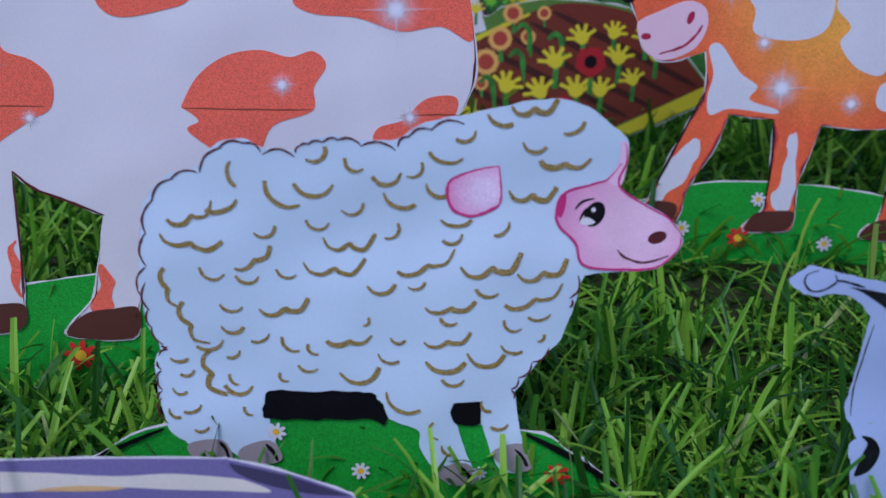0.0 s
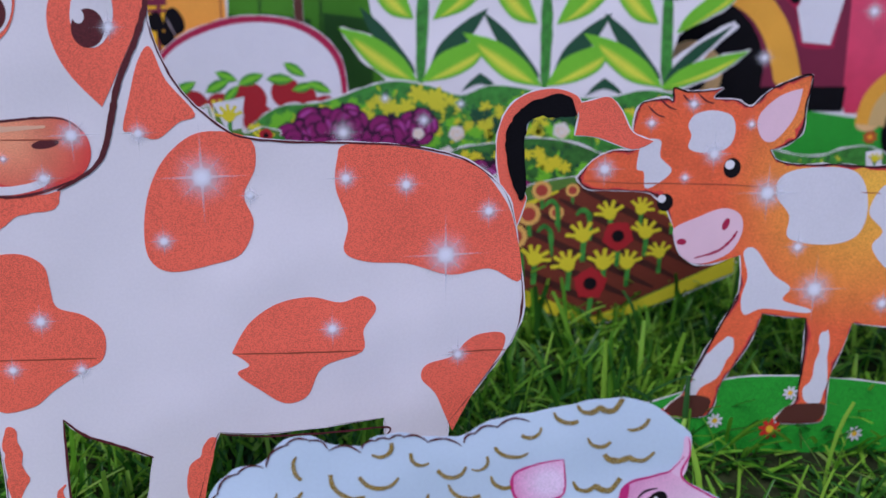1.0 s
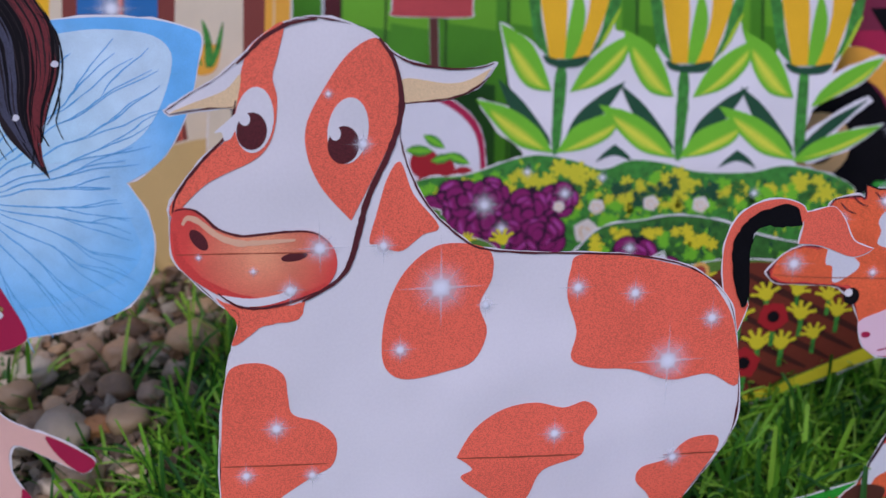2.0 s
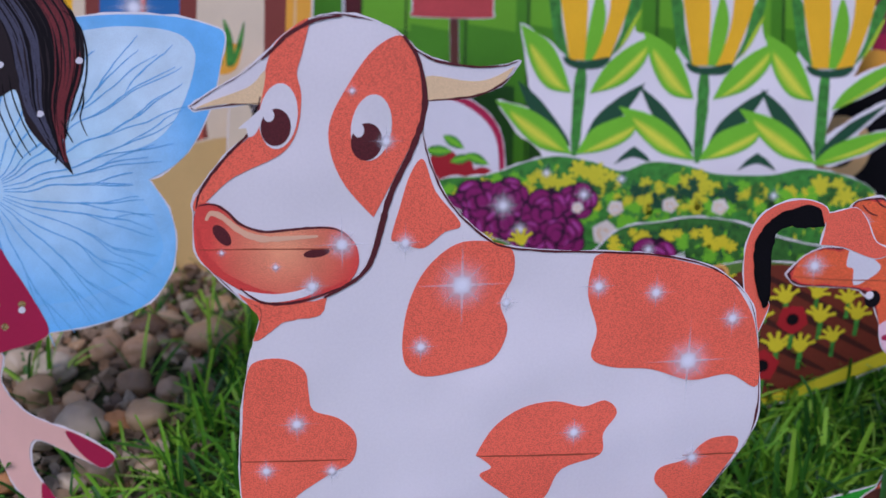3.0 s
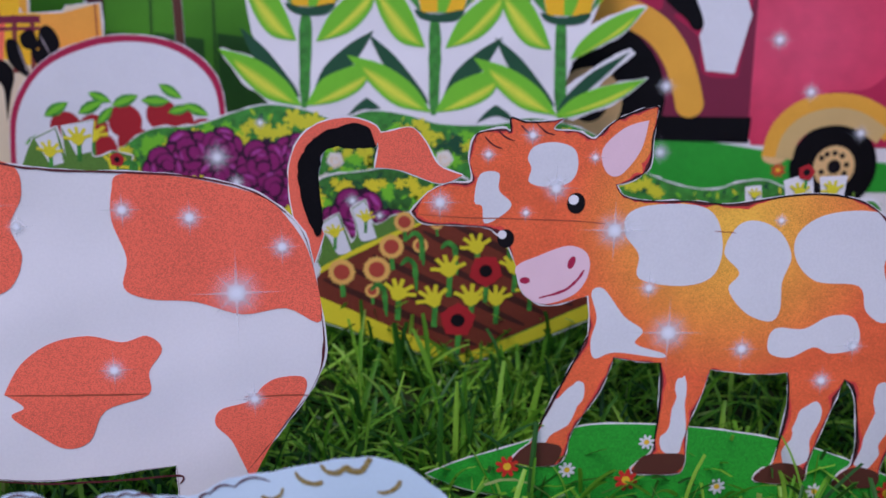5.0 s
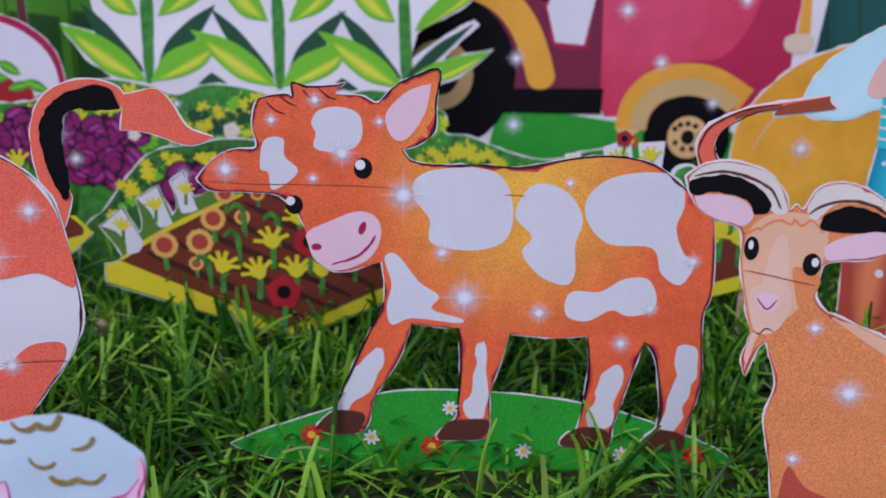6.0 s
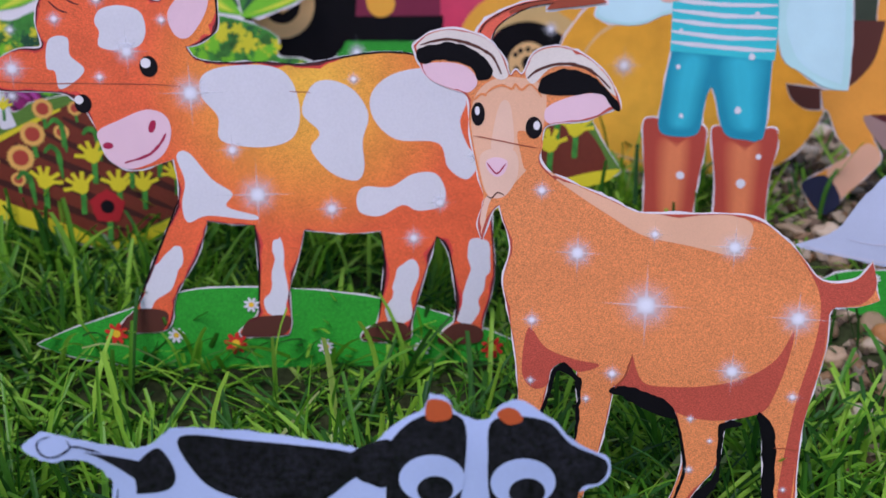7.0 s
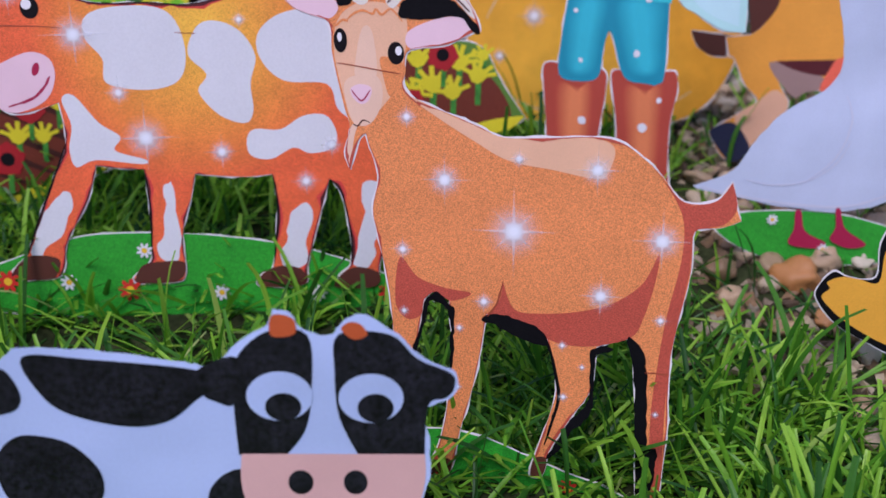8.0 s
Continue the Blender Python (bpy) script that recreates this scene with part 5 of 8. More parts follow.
paper(goat, edge, 0)
ink(goat, "body", GOAT, edge, 1)
outline(goat, edge, GOATDARK, 0.7, 3)
ink(goat, "shade_patch", GOATDARK, [(-36.5, 85), (-28.5, 76), (-16, 71.5), (-4.5, 69.5), (-13.5, 65.5), (-21, 69.5), (-26, 65.5), (-27.5, 58), (-34, 56), (-39, 64)], 2)
ink(goat, "shade_patch", GOATDARK, [(9.5, 76), (9.5, 76), (8, 67), (2.5, 60), (2.5, 60), (17, 56.5), (29.5, 49.5), (39.5, 47), (51, 47.5), (66, 52.5), (71, 62.5), (75, 78.5), (76, 91), (70, 78), (58.5, 68.5), (44, 63.5), (27, 61.5), (14.5, 63)], 2)
ink(goat, "shade_patch", GOATDARK, [(70, 131), (82.5, 116), (89.5, 113), (98.5, 115.5), (104, 123), (104, 123), (106.5, 112.5), (101.5, 105), (90, 101.5), (89, 84), (86, 63.5), (83, 42), (82, 14.5), (82, -20), (77.5, -20.5), (76, 14), (78, 41.5), (80.5, 63), (85, 86.5), (85.5, 104), (81, 116)], 2)
ink(goat, "back_patch", GOATPALE, [(-31.5, 157), (-12.5, 148.5), (-0.5, 144), (9, 140), (25.5, 140), (46.5, 140.5), (55.5, 136.5), (53.5, 126.5), (49.5, 123), (30.5, 126.5), (11.5, 130), (-3, 138), (-17.5, 147)], 2)
ink(goat, "face_patch", GOATPALE, [(-61, 187), (-54, 194), (-44, 195.5), (-33, 192.5), (-31, 183.5), (-33.5, 169), (-37, 159), (-45, 149), (-48.5, 145), (-55.5, 145), (-59, 156), (-62.5, 174)], 2)
ink(goat, "muzzle", GOATWHITE, [(-58.5, 162), (-51.5, 165.5), (-43.5, 164), (-42.5, 154), (-47.5, 145), (-54, 144), (-57.5, 151)], 3)
ink(goat, "nose_bridge", GOATWHITE, [(-50.5, 184), (-46, 183.5), (-44.5, 165.5), (-51.5, 165), (-54, 167)], 3)
line(goat, "brow_line", GOAT, [(-57, 187.5), (-54, 190.5), (-49.5, 192), (-45.5, 190.5), (-44, 192.5), (-41.5, 190.5), (-37.5, 192.5), (-33, 187.5)], 1.0, 4)
line(goat, "brow_line", GOAT, [(-61.5, 185.5), (-58.5, 188), (-56, 187.5)], 1.0, 4)
ink(goat, "cheek", GOAT, [(-42.5, 173), (-32.5, 170), (-34, 161.5), (-39, 156.5), (-41.5, 164)], 3)
ink(goat, "nose", PINKPALE, [(-56, 159.5), (-52, 161.5), (-47, 160), (-48, 155), (-51.5, 153), (-55, 155.5)], 4)
line(goat, "nose_line", CRIMSON, [(-55.5, 159), (-51.5, 154.5), (-47.5, 159)], 0.7, 5)
line(goat, "mouth_line", HOOF, [(-55.5, 144.5), (-53.5, 143.5), (-51, 146), (-48, 145)], 0.6, 5)
ink(goat, "beard", GOATWHITE, [(-52, 146.5), (-55, 139.5), (-57.5, 125), (-57.5, 125), (-59, 132.5), (-56.5, 143)], 3)
dot(goat, "eye", INKDARK, (-59.6, 179.7), 2.9, 5.0, 4)
dot(goat, "glint", PAPER, (-59.9, 181.1), 1.0, 1.9, 5)
dot(goat, "eye", INKDARK, (-36.0, 174.6), 3.5, 4.7, 4)
dot(goat, "glint", PAPER, (-34.8, 175.6), 1.4, 1.9, 5)
ink(goat, "horn", CREAM, [(-86.5, 207.5), (-80, 212.5), (-68.5, 214.5), (-56.5, 211), (-49.5, 204), (-47, 196.5), (-51.5, 194.5), (-61, 201.5), (-73, 206), (-84, 204.5)], 3)
ink(goat, "horn", CREAM, [(-40, 197), (-36.5, 205), (-27.5, 208), (-17, 205.5), (-7.5, 197.5), (-2.5, 189.5), (-5, 190), (-14.5, 199), (-28.5, 200), (-36.5, 193)], 3)
line(goat, "horn_line", HOOF, [(-84, 208), (-73, 210.5), (-62.5, 208.5), (-54, 204), (-50, 196.5)], 1.2, 4)
line(goat, "horn_line", HOOF, [(-39, 195), (-34, 199), (-24, 201.5), (-13.5, 199), (-5, 191.5)], 1.2, 4)
ink(goat, "ear_marker", BLACK, [(-86, 204.5), (-81.5, 207.5), (-70.5, 209), (-60, 205.5), (-53.5, 198.5), (-56, 194.5), (-60, 194), (-63.5, 199.5), (-73, 202), (-82.5, 200.5)], 4)
ink(goat, "ear_marker", BLACK, [(-34, 189), (-33, 195.5), (-22.5, 199.5), (-11, 195.5), (-3, 187.5), (-0.5, 183), (-0.5, 183), (-3.5, 183.5), (-9.5, 189.5), (-23.5, 188.5)], 4)
ink(goat, "inner_ear", PINKPALE, [(-84, 199.5), (-73, 201), (-64, 199), (-60, 193), (-64.5, 188.5), (-73, 190.5), (-80.5, 194)], 3)
ink(goat, "inner_ear", PINKPALE, [(-31, 183), (-21, 188), (-9.5, 189.5), (-3.5, 184), (-14, 179), (-29.5, 176.5)], 3)
ink(goat, "marker_line", BLACK, [(-26, 64), (-24.5, 67), (-20.5, 69.5), (-17.5, 68), (-15, 64.5), (-12, 62), (-12, 62), (-12.5, 50.5), (-13, 36.5), (-15, 28.5), (-15, 28.5), (-14.5, 39), (-14, 53), (-15, 61.5), (-15, 61.5), (-19, 64.5), (-22.5, 65), (-24, 62.5), (-26.5, 52), (-30.5, 38), (-32.5, 34.5), (-32.5, 34.5), (-32, 40.5), (-28, 52)], 4)
ink(goat, "marker_line", BLACK, [(0, 57), (5, 60.5), (13.5, 59), (23.5, 55.5), (28.5, 51), (30, 46), (30, 46), (21, 47.5), (11, 52), (5, 55.5)], 4)
line(goat, "marker_line", BLACK, [(28.5, 50.5), (32, 39.5), (35, 23), (33, 12), (29, -3)], 1.5, 4)
ink(goat, "marker_line", BLACK, [(48, 43), (50.5, 46.5), (54.5, 47.5), (58.5, 46), (53.5, 44), (51, 42), (50.5, 33), (50.5, 21.5), (49, 14), (41, 4), (37.5, -2), (34.5, -7), (30, -10), (35.5, 1), (39, 8.5), (46, 16.5), (48.5, 24.5), (48.5, 35.5)], 4)
ink(goat, "marker_patch", BLACK, [(64, 50.5), (65.5, 52.5), (69, 50), (72.5, 42.5), (74, 26.5), (75, 1), (79.5, -1.5), (79, -11.5), (77.5, -27), (73, -32.5), (71, -21), (69, 15), (66.5, 42)], 4)
ink(goat, "hoof", HOOF, [(-27, -26), (-22.5, -15.5), (-15, -14), (-15.5, -21)], 3)
ink(goat, "hoof", HOOF, [(23, -19.5), (24.5, -10.5), (30, -10), (28.5, -18.5)], 3)
line(goat, "fold_line", RUST, [(-61.5, 170.5), (-46.5, 168), (-34, 166)], 0.5, 5)
line(goat, "fold_line", RUST, [(72.5, 36), (77, 36), (83, 35.5)], 0.6, 5)
line(goat, "leg_line", RUST, [(2.5, 59), (7, 66), (9.5, 76)], 0.8, 5)
for u, v, r in [(-16, 121, 6.9), (14, 99, 11.2), (49, 127, 6.5), (77, 97, 7.9), (52, 71, 6.3), (-35, 89, 3.8), (1, 66, 3.8), (16, 131, 3.3), (-32, 148, 3.9), (-35, 60, 2.3), (78, 61, 2.9), (-10, 53, 2.3), (36, 47, 2.2), (45, 37, 1.7), (-11, 24, 2.1), (37, 22, 2.3), (78, 16, 1.7)]:
    sparkle(goat, u, v, r)
for u, v, r in [(40, -25, 5.2), (-22, -26, 4.9)]:
    blossom(goat, u, v, r, RED, YELLOW, 5)
stick(goat, -20)
stick(goat, 30)

SCUFFED = material("scuffed black print", (0.008, 0.008, 0.011), 0.42, 0.9, 420, 0.6, 60, 0.3)
dairy = cutout("dairy_cow_cutout", (0.23, 0.357, -0.01), -3, "black and white paper cow with big round eyes and pink muzzle", "cow cutout", "paper farm animals")
paper(dairy, [(-102, 90), (-102, 90), (-95.5, 95.5), (-95.5, 95.5), (-88.5, 93.5), (-68, 88.5), (-61.5, 89), (-61.5, 89), (-53.5, 92.5), (-48, 96), (-30.5, 95), (-10.5, 93), (9, 89), (17, 88), (24, 92.5), (28, 96), (38.5, 103), (41.5, 109.5), (41.5, 109.5), (47.5, 107), (50.5, 100.5), (62, 99.5), (66.5, 104.5), (71.5, 106), (82, 100), (91.5, 91), (103.5, 84), (103.5, 84), (104.5, 78.5), (101.5, 74.5), (93.5, 71), (94.5, 55), (93, 39), (87.5, 21), (69, 15.5), (35.5, 16.5), (26, 6.5), (21.5, -31.5), (1.5, -31), (0, -2.5)] + [(-55, -0.5), (-40.5, -3.5), (-39, -32), (-63, -32.5), (-68.5, -4.5), (-70.5, 8), (-72.5, 21.5), (-70, 26), (-70, 26), (-75, 35), (-75.5, 47), (-72.5, 63), (-71, 76), (-71, 76), (-75, 82), (-81.5, 86.5), (-94, 85.5), (-99.5, 87)], 0, rim=1.0, mat=BLUEPAPER)
ink(dairy, "spot", SCUFFED, [(-47, 94), (-23.5, 92.5), (13.5, 87.5), (20, 81), (13, 76.5), (2, 68), (-12.5, 66), (-32, 71), (-42, 79)], 2)
ink(dairy, "neck_patch", SCUFFED, [(13.5, 87.5), (28, 92), (26, 74.5), (19.5, 75), (14.5, 78.5)], 2)
ink(dairy, "spot", SCUFFED, [(-60, 57), (-55, 62), (-48, 63.5), (-35, 60), (-26, 50.5), (-24, 42), (-27, 35), (-36.5, 32), (-51, 33), (-58.5, 37), (-61.5, 44.5), (-62, 51.5)], 2)
ink(dairy, "spot", SCUFFED, [(14, 38.5), (20.5, 46), (28, 46), (28.5, 26.5), (15, 28.5)], 2)
ink(dairy, "spot", SCUFFED, [(-70, 10), (-70, 13), (-68, 20.5), (-67, 24.5), (-69.5, 27.5), (-65, 26.5), (-62, 22), (-62.5, 17), (-65.5, 12)], 2)
ink(dairy, "tail_patch", SCUFFED, [(-81, 88), (-71, 86.5), (-62, 84.5), (-62, 84.5), (-58.5, 88), (-54.5, 89.5), (-51, 84.5), (-49.5, 78.5), (-51.5, 74), (-56.5, 72), (-64, 71.5), (-64, 71.5), (-64, 77), (-66, 79), (-70.5, 82.5), (-77, 86.5)], 2)
line(dairy, "tail_line", INKDARK, [(-92.5, 94.5), (-96.5, 93), (-97.5, 89.5), (-95, 86.5), (-91, 86.5), (-87, 89), (-86, 90.5), (-87, 93)], 0.6, 3)
line(dairy, "tail_line", INKDARK, [(-86, 90.5), (-82, 90), (-75.5, 88)], 0.8, 3)
line(dairy, "edge_line", INKDARK, [(-70.5, 73.5), (-72.5, 63), (-75, 47), (-74.5, 36)], 0.5, 3)
ink(dairy, "face_patch", SCUFFED, [(27, 90.5), (38.5, 101.5), (53, 100), (53.5, 79), (50.5, 63), (43, 53), (43, 53), (26, 53.5), (26, 53.5), (25.5, 73)], 2)
ink(dairy, "face_patch", SCUFFED, [(64, 100), (82, 99.5), (91.5, 90), (103.5, 84), (104.5, 78.5), (101.5, 74.5), (95, 71.5), (93.5, 51.5), (93.5, 51.5), (69.5, 52), (69.5, 52), (63, 67.5), (62, 85.5)], 2)
ink(dairy, "muzzle", PINKFLAT, [(27, 54), (27, 54), (93.5, 52), (93.5, 52), (93.5, 41), (89.5, 28), (80, 20), (35.5, 21), (28, 32.5), (26, 43)], 3)
dot(dairy, "nostril", SCUFFED, (47.8, 41.7), 4.6, 5.0, 4)
dot(dairy, "nostril", SCUFFED, (67.9, 41.1), 4.4, 5.0, 4)
dot(dairy, "eye", BLUEPAPER, (42.0, 76.7), 11.9, 9.7, 4)
dot(dairy, "pupil", SCUFFED, (43.1, 72.4), 6.5, 5.5, 5)
dot(dairy, "eye", BLUEPAPER, (74.6, 75.0), 11.7, 9.7, 4)
dot(dairy, "pupil", SCUFFED, (76.1, 71.1), 6.5, 5.7, 5)
ink(dairy, "horn", HORNRED, [(40.5, 107), (44, 108), (48.5, 106), (48.5, 100.5), (40.5, 100)], 3)
ink(dairy, "horn", HORNRED, [(65, 102), (68, 104.5), (72, 103.5), (74, 99.5), (69, 98)], 3)
stick(dairy, -40)
stick(dairy, 30)

purple = cutout("printed_card", (-0.14, 0.335, -0.02), 0, "purple printed paper card with a cream wavy stripe in grass", "paper card")
edge = [(-35.5, 40.5), (-35.5, 40.5), (11.5, 42), (62, 42), (62, 42), (86, 35.5), (106.5, 27.5), (106.5, 27.5), (122.5, 7), (122.5, 7), (-40.5, 7), (-40.5, 7)]
paper(purple, edge, 0)
ink(purple, "print", VIOLET, edge, 1)
ink(purple, "wave", CREAM, [(-32, 36), (-7.5, 36.5), (21, 35), (41.5, 36), (61.5, 34.5), (69.5, 33), (77.5, 28.5), (61, 29), (41, 29.5), (20.5, 30.5), (-4.5, 29), (-33, 28.5)], 2)
ink(purple, "wave_shade", HORN, [(-8.5, 29), (6, 31), (24.5, 30.5), (16, 29)], 3)
ink(purple, "edge_shade", VIOLETDARK, [(63, 40.5), (63, 40.5), (86, 34.5), (106, 27), (106, 27), (94, 27.5), (77.5, 31), (66, 36)], 2)
stick(purple, -40)

bed = cutout("flower_bed_cutout", (0.09, 0.687, 0.05), 0, "printed vegetable bed with sunflowers and poppies in a yellow frame", "flower bed cutout", "paper flower beds")
edge = [(-123, 75), (-123, 75), (-108, 87.5), (-108, 87.5), (-99, 70), (-99, 70), (-96.5, 78), (-99.5, 92.5), (-99.5, 92.5), (-85.5, 101), (-85.5, 101), (-78, 81.5), (-78, 81.5), (-74.5, 88.5), (-77.5, 104), (-77.5, 104), (-69, 110), (-69, 110), (-64, 94), (-53, 99.5), (-53, 99.5), (-33.5, 103.5), (-16, 104.5), (29.5, 99), (57, 80.5), (84.5, 49), (84.5, 49), (84.5, 39), (84.5, 39), (23.5, 11.5), (-11.5, 1), (-11.5, 1), (-122, 38), (-122, 38), (-122, 50.5), (-122, 50.5), (-110.5, 55.5)]
paper(bed, edge, 0)
ink(bed, "print", LEAFPALE, edge, 1)
ink(bed, "frame", YELLOWINK, [(-121.5, 50), (-121.5, 50), (-112.5, 53), (-112.5, 53), (-10, 8), (-10, 8), (24, 21.5), (84.5, 50.5), (84.5, 50.5), (84.5, 39.5), (84.5, 39.5), (23.5, 13), (-11.5, 2), (-11.5, 2), (-121.5, 39), (-121.5, 39)], 4)
ink(bed, "soil", SOILINK, [(-113.5, 52.5), (-113.5, 52.5), (-89, 66.5), (-52, 86.5), (-16, 102), (29, 97), (57, 79), (82.5, 49.5), (82.5, 49.5), (-10.5, 6.5), (-10.5, 6.5)], 2)
line(bed, "furrow", SOILDARK, [(-95.5, 58), (1, 15)], 4.6, 3)
line(bed, "furrow", SOILDARK, [(-80, 66), (16.5, 22)], 4.6, 3)
line(bed, "furrow", SOILDARK, [(-64.5, 74), (31.5, 29)], 4.6, 3)
line(bed, "furrow", SOILDARK, [(-49, 82), (46.5, 35.5)], 4.6, 3)
line(bed, "furrow", SOILDARK, [(-33.5, 90), (61.5, 42.5)], 4.6, 3)
line(bed, "furrow", SOILDARK, [(-19, 97), (76, 49)], 4.5, 3)
line(bed, "frame_back", YELLOWINK, [(-111.5, 53.5), (-89, 69), (-61, 83.5), (-34, 95.5)], 3.2, 5)
ink(bed, "white_gap", WHITEINK, [(-122, 75), (-122, 75), (-108.5, 86.5), (-108.5, 86.5), (-97, 65.5), (-97, 65.5), (-99.5, 59), (-107, 57.5), (-108, 64.5), (-113, 71.5)], 6)
ink(bed, "white_gap", WHITEINK, [(-98.5, 92.5), (-98.5, 92.5), (-86, 100), (-86, 100), (-78, 77), (-78, 77), (-86, 74.5), (-91.5, 84.5)], 6)
ink(bed, "white_gap", WHITEINK, [(-77, 103.5), (-77, 103.5), (-69.5, 109), (-69.5, 109), (-62, 85.5), (-62, 85.5), (-71.5, 83.5), (-74.5, 94)], 6)
for u, v, r in [(-109, 75, 7.0), (-88, 88, 7.0), (-69, 98, 6.3)]:
    sprig(bed, u, v, r, YELLOWINK, 8)
for u, v, r in [(-84, 63, 9.2), (-62, 65, 9.2), (-53, 80, 8.4), (-45, 96, 7.0), (-35, 81, 5.3), (-65, 51, 5.0), (-25, 96, 4.9)]:
    sunflower(bed, u, v, r, 7)
for u, v, r in [(-49, 49, 11.7), (-26, 45, 11.8), (-3, 46, 11.8), (-17, 65, 11.7), (0, 80, 10.6), (24, 67, 10.7), (48, 69, 10.0), (20, 83, 9.2), (41, 80, 9.2), (13, 46, 10.8), (34, 53, 9.3)]:
    sprig(bed, u, v, r, YELLOWINK, 9)
for u, v, r in [(-11, 32, 11.9), (6, 65, 11.0)]:
    poppy(bed, u, v, r, 10)
for u, v in ((-34, 80), (-38, 63), (-13, 74), (-57, 46)):
    line(bed, "bean_shoot", LEAFMID, [(u + 1, v - 12), (u, v), (u - 1, v + 6), (u - 5, v + 9), (u - 9, v + 5)], 3.4, 8)
stick(bed, 0)
stick(bed, -50)

bed_far = cutout("flower_bed_cutout", (0.37, 0.68, 0.05), -3, "second printed vegetable bed with yellow sprigs and red poppies", "flower bed cutout", "paper flower beds")
edge = [(-77.5, 107), (-77.5, 107), (-63.5, 94.5), (-63.5, 94.5), (-27.5, 101), (4.5, 101), (17, 93.5), (17, 93.5), (26.5, 73.5), (41, 52), (41, 52), (32, 46), (12, 40.5), (-36, 30), (-94.5, 42.5), (-137.5, 58), (-137.5, 58)]
paper(bed_far, edge, 0)
ink(bed_far, "print", LEAFPALE, edge, 1)
ink(bed_far, "frame", YELLOWINK, [(-137, 62.5), (-137, 62.5), (-36, 34.5), (-36, 34.5), (15.5, 50), (40.5, 53), (40.5, 53), (32, 45), (15.5, 40.5), (-36.5, 25.5), (-36.5, 25.5), (-137.5, 54), (-137.5, 54)], 3)
ink(bed_far, "soil", SOILINK, [(-126, 63), (-78, 93), (-27.5, 97.5), (12, 84.5), (32, 55), (15.5, 47.5), (-36, 36), (-36, 36)], 2)
for u, v, r in [(-28, 90, 12.9), (-19, 74, 13.8), (-2, 88, 13.0), (10, 79, 12.3), (-6, 69, 12.4), (-30, 69, 11.6), (14, 92, 8.6)]:
    sprig(bed_far, u, v, r, YELLOWINK, 5)
for u, v, r in [(-12, 93, 10.8), (-32, 64, 8.7), (-46, 82, 8.6)]:
    poppy(bed_far, u, v, r, 7)
paper(bed_far, [(-93.5, 125), (-93.5, 125), (-77, 131), (-77, 131), (-74, 107), (-74, 107), (-89, 103.5), (-89, 103.5)], 1, rim=0.3)
paper(bed_far, [(-72, 128), (-72, 128), (-56, 129), (-56, 129), (-58.5, 104), (-58.5, 104), (-68, 103.5), (-68, 103.5)], 1, rim=0.3)
paper(bed_far, [(-116.5, 120.5), (-116.5, 120.5), (-107, 122), (-107, 122), (-105.5, 107), (-105.5, 107), (-115, 106.5), (-115, 106.5)], 1, rim=0.3)
paper(bed_far, [(-50.5, 111), (-39, 115.5), (-31.5, 106), (-31.5, 90), (-47, 90)], 1, rim=0.3)
for u, v, r in [(-84, 118, 7.5), (-64, 120, 7.4), (-111, 116, 4.8)]:
    sprig(bed_far, u, v, r, YELLOWINK, 3)
for u, v, r in [(-81, 131, 5.4)]:
    poppy(bed_far, u, v, r, 5)
ink(bed_far, "leaf_print", LEAFMID, [(-49, 109.5), (-39.5, 114), (-32.5, 106), (-34.5, 93.5), (-45.5, 93.5)], 3)
stick(bed_far, 0)

bed_back = cutout("flower_bed_cutout", (-0.12, 0.7, 0.05), 0, "third printed flower bed half hidden behind the orange cow", "flower bed cutout", "paper flower beds")
edge = [(-87, 87), (-87, 87), (-69.5, 131), (-63.5, 142.5), (-63.5, 142.5), (-49, 149.5), (-49, 149.5), (-44.5, 131.5), (-44.5, 131.5), (-45.5, 150), (-45.5, 150), (-26, 154.5), (-26, 154.5), (-28, 132), (-15, 135.5), (-15, 135.5), (-3.5, 132.5), (-3.5, 132.5), (-1.5, 118), (28, 111), (45.5, 89), (78.5, 67), (78.5, 67), (66, 56), (66, 56), (-12.5, 31), (-12.5, 31)]
paper(bed_back, edge, 0)
ink(bed_back, "print", LEAFPALE, edge, 1)
ink(bed_back, "frame", YELLOWINK, [(22.5, 75.5), (22.5, 75.5), (68.5, 78.5), (68.5, 78.5), (78.5, 67), (78.5, 67), (66, 56), (66, 56), (-12.5, 31), (-12.5, 31)], 2)
ink(bed_back, "soil", SOILINK, [(-0.5, 64.5), (45, 86.5), (67.5, 75.5), (72.5, 67), (59.5, 62.5), (-11, 42.5)], 3)
ink(bed_back, "white_gap", WHITEINK, [(-62.5, 142), (-62.5, 142), (-49.5, 148.5), (-49.5, 148.5), (-46, 127.5), (-46, 127.5), (-54, 125), (-54, 125)], 2)
ink(bed_back, "white_gap", WHITEINK, [(-45.5, 150), (-45.5, 150), (-26, 154), (-26, 154), (-28.5, 134.5), (-28.5, 134.5), (-38, 132.5), (-38, 132.5)], 2)
for u, v, r in [(-54, 134, 8.4), (-36, 142, 9.1), (-15, 126, 9.2), (10, 109, 7.8)]:
    sprig(bed_back, u, v, r, YELLOWINK, 6)
for u, v, r in [(-13, 130, 4.9)]:
    poppy(bed_back, u, v, r, 8)
for u, v, r in [(-5, 125, 4.9)]:
    dot(bed_back, "leaf_print", LEAFMID, (u, v), r, r, 5)
for u, v, r in [(37, 113, 9.0), (14, 113, 6.0)]:
    sprig(bed_back, u, v, r, YELLOWINK, 6)
stick(bed_back, 0)

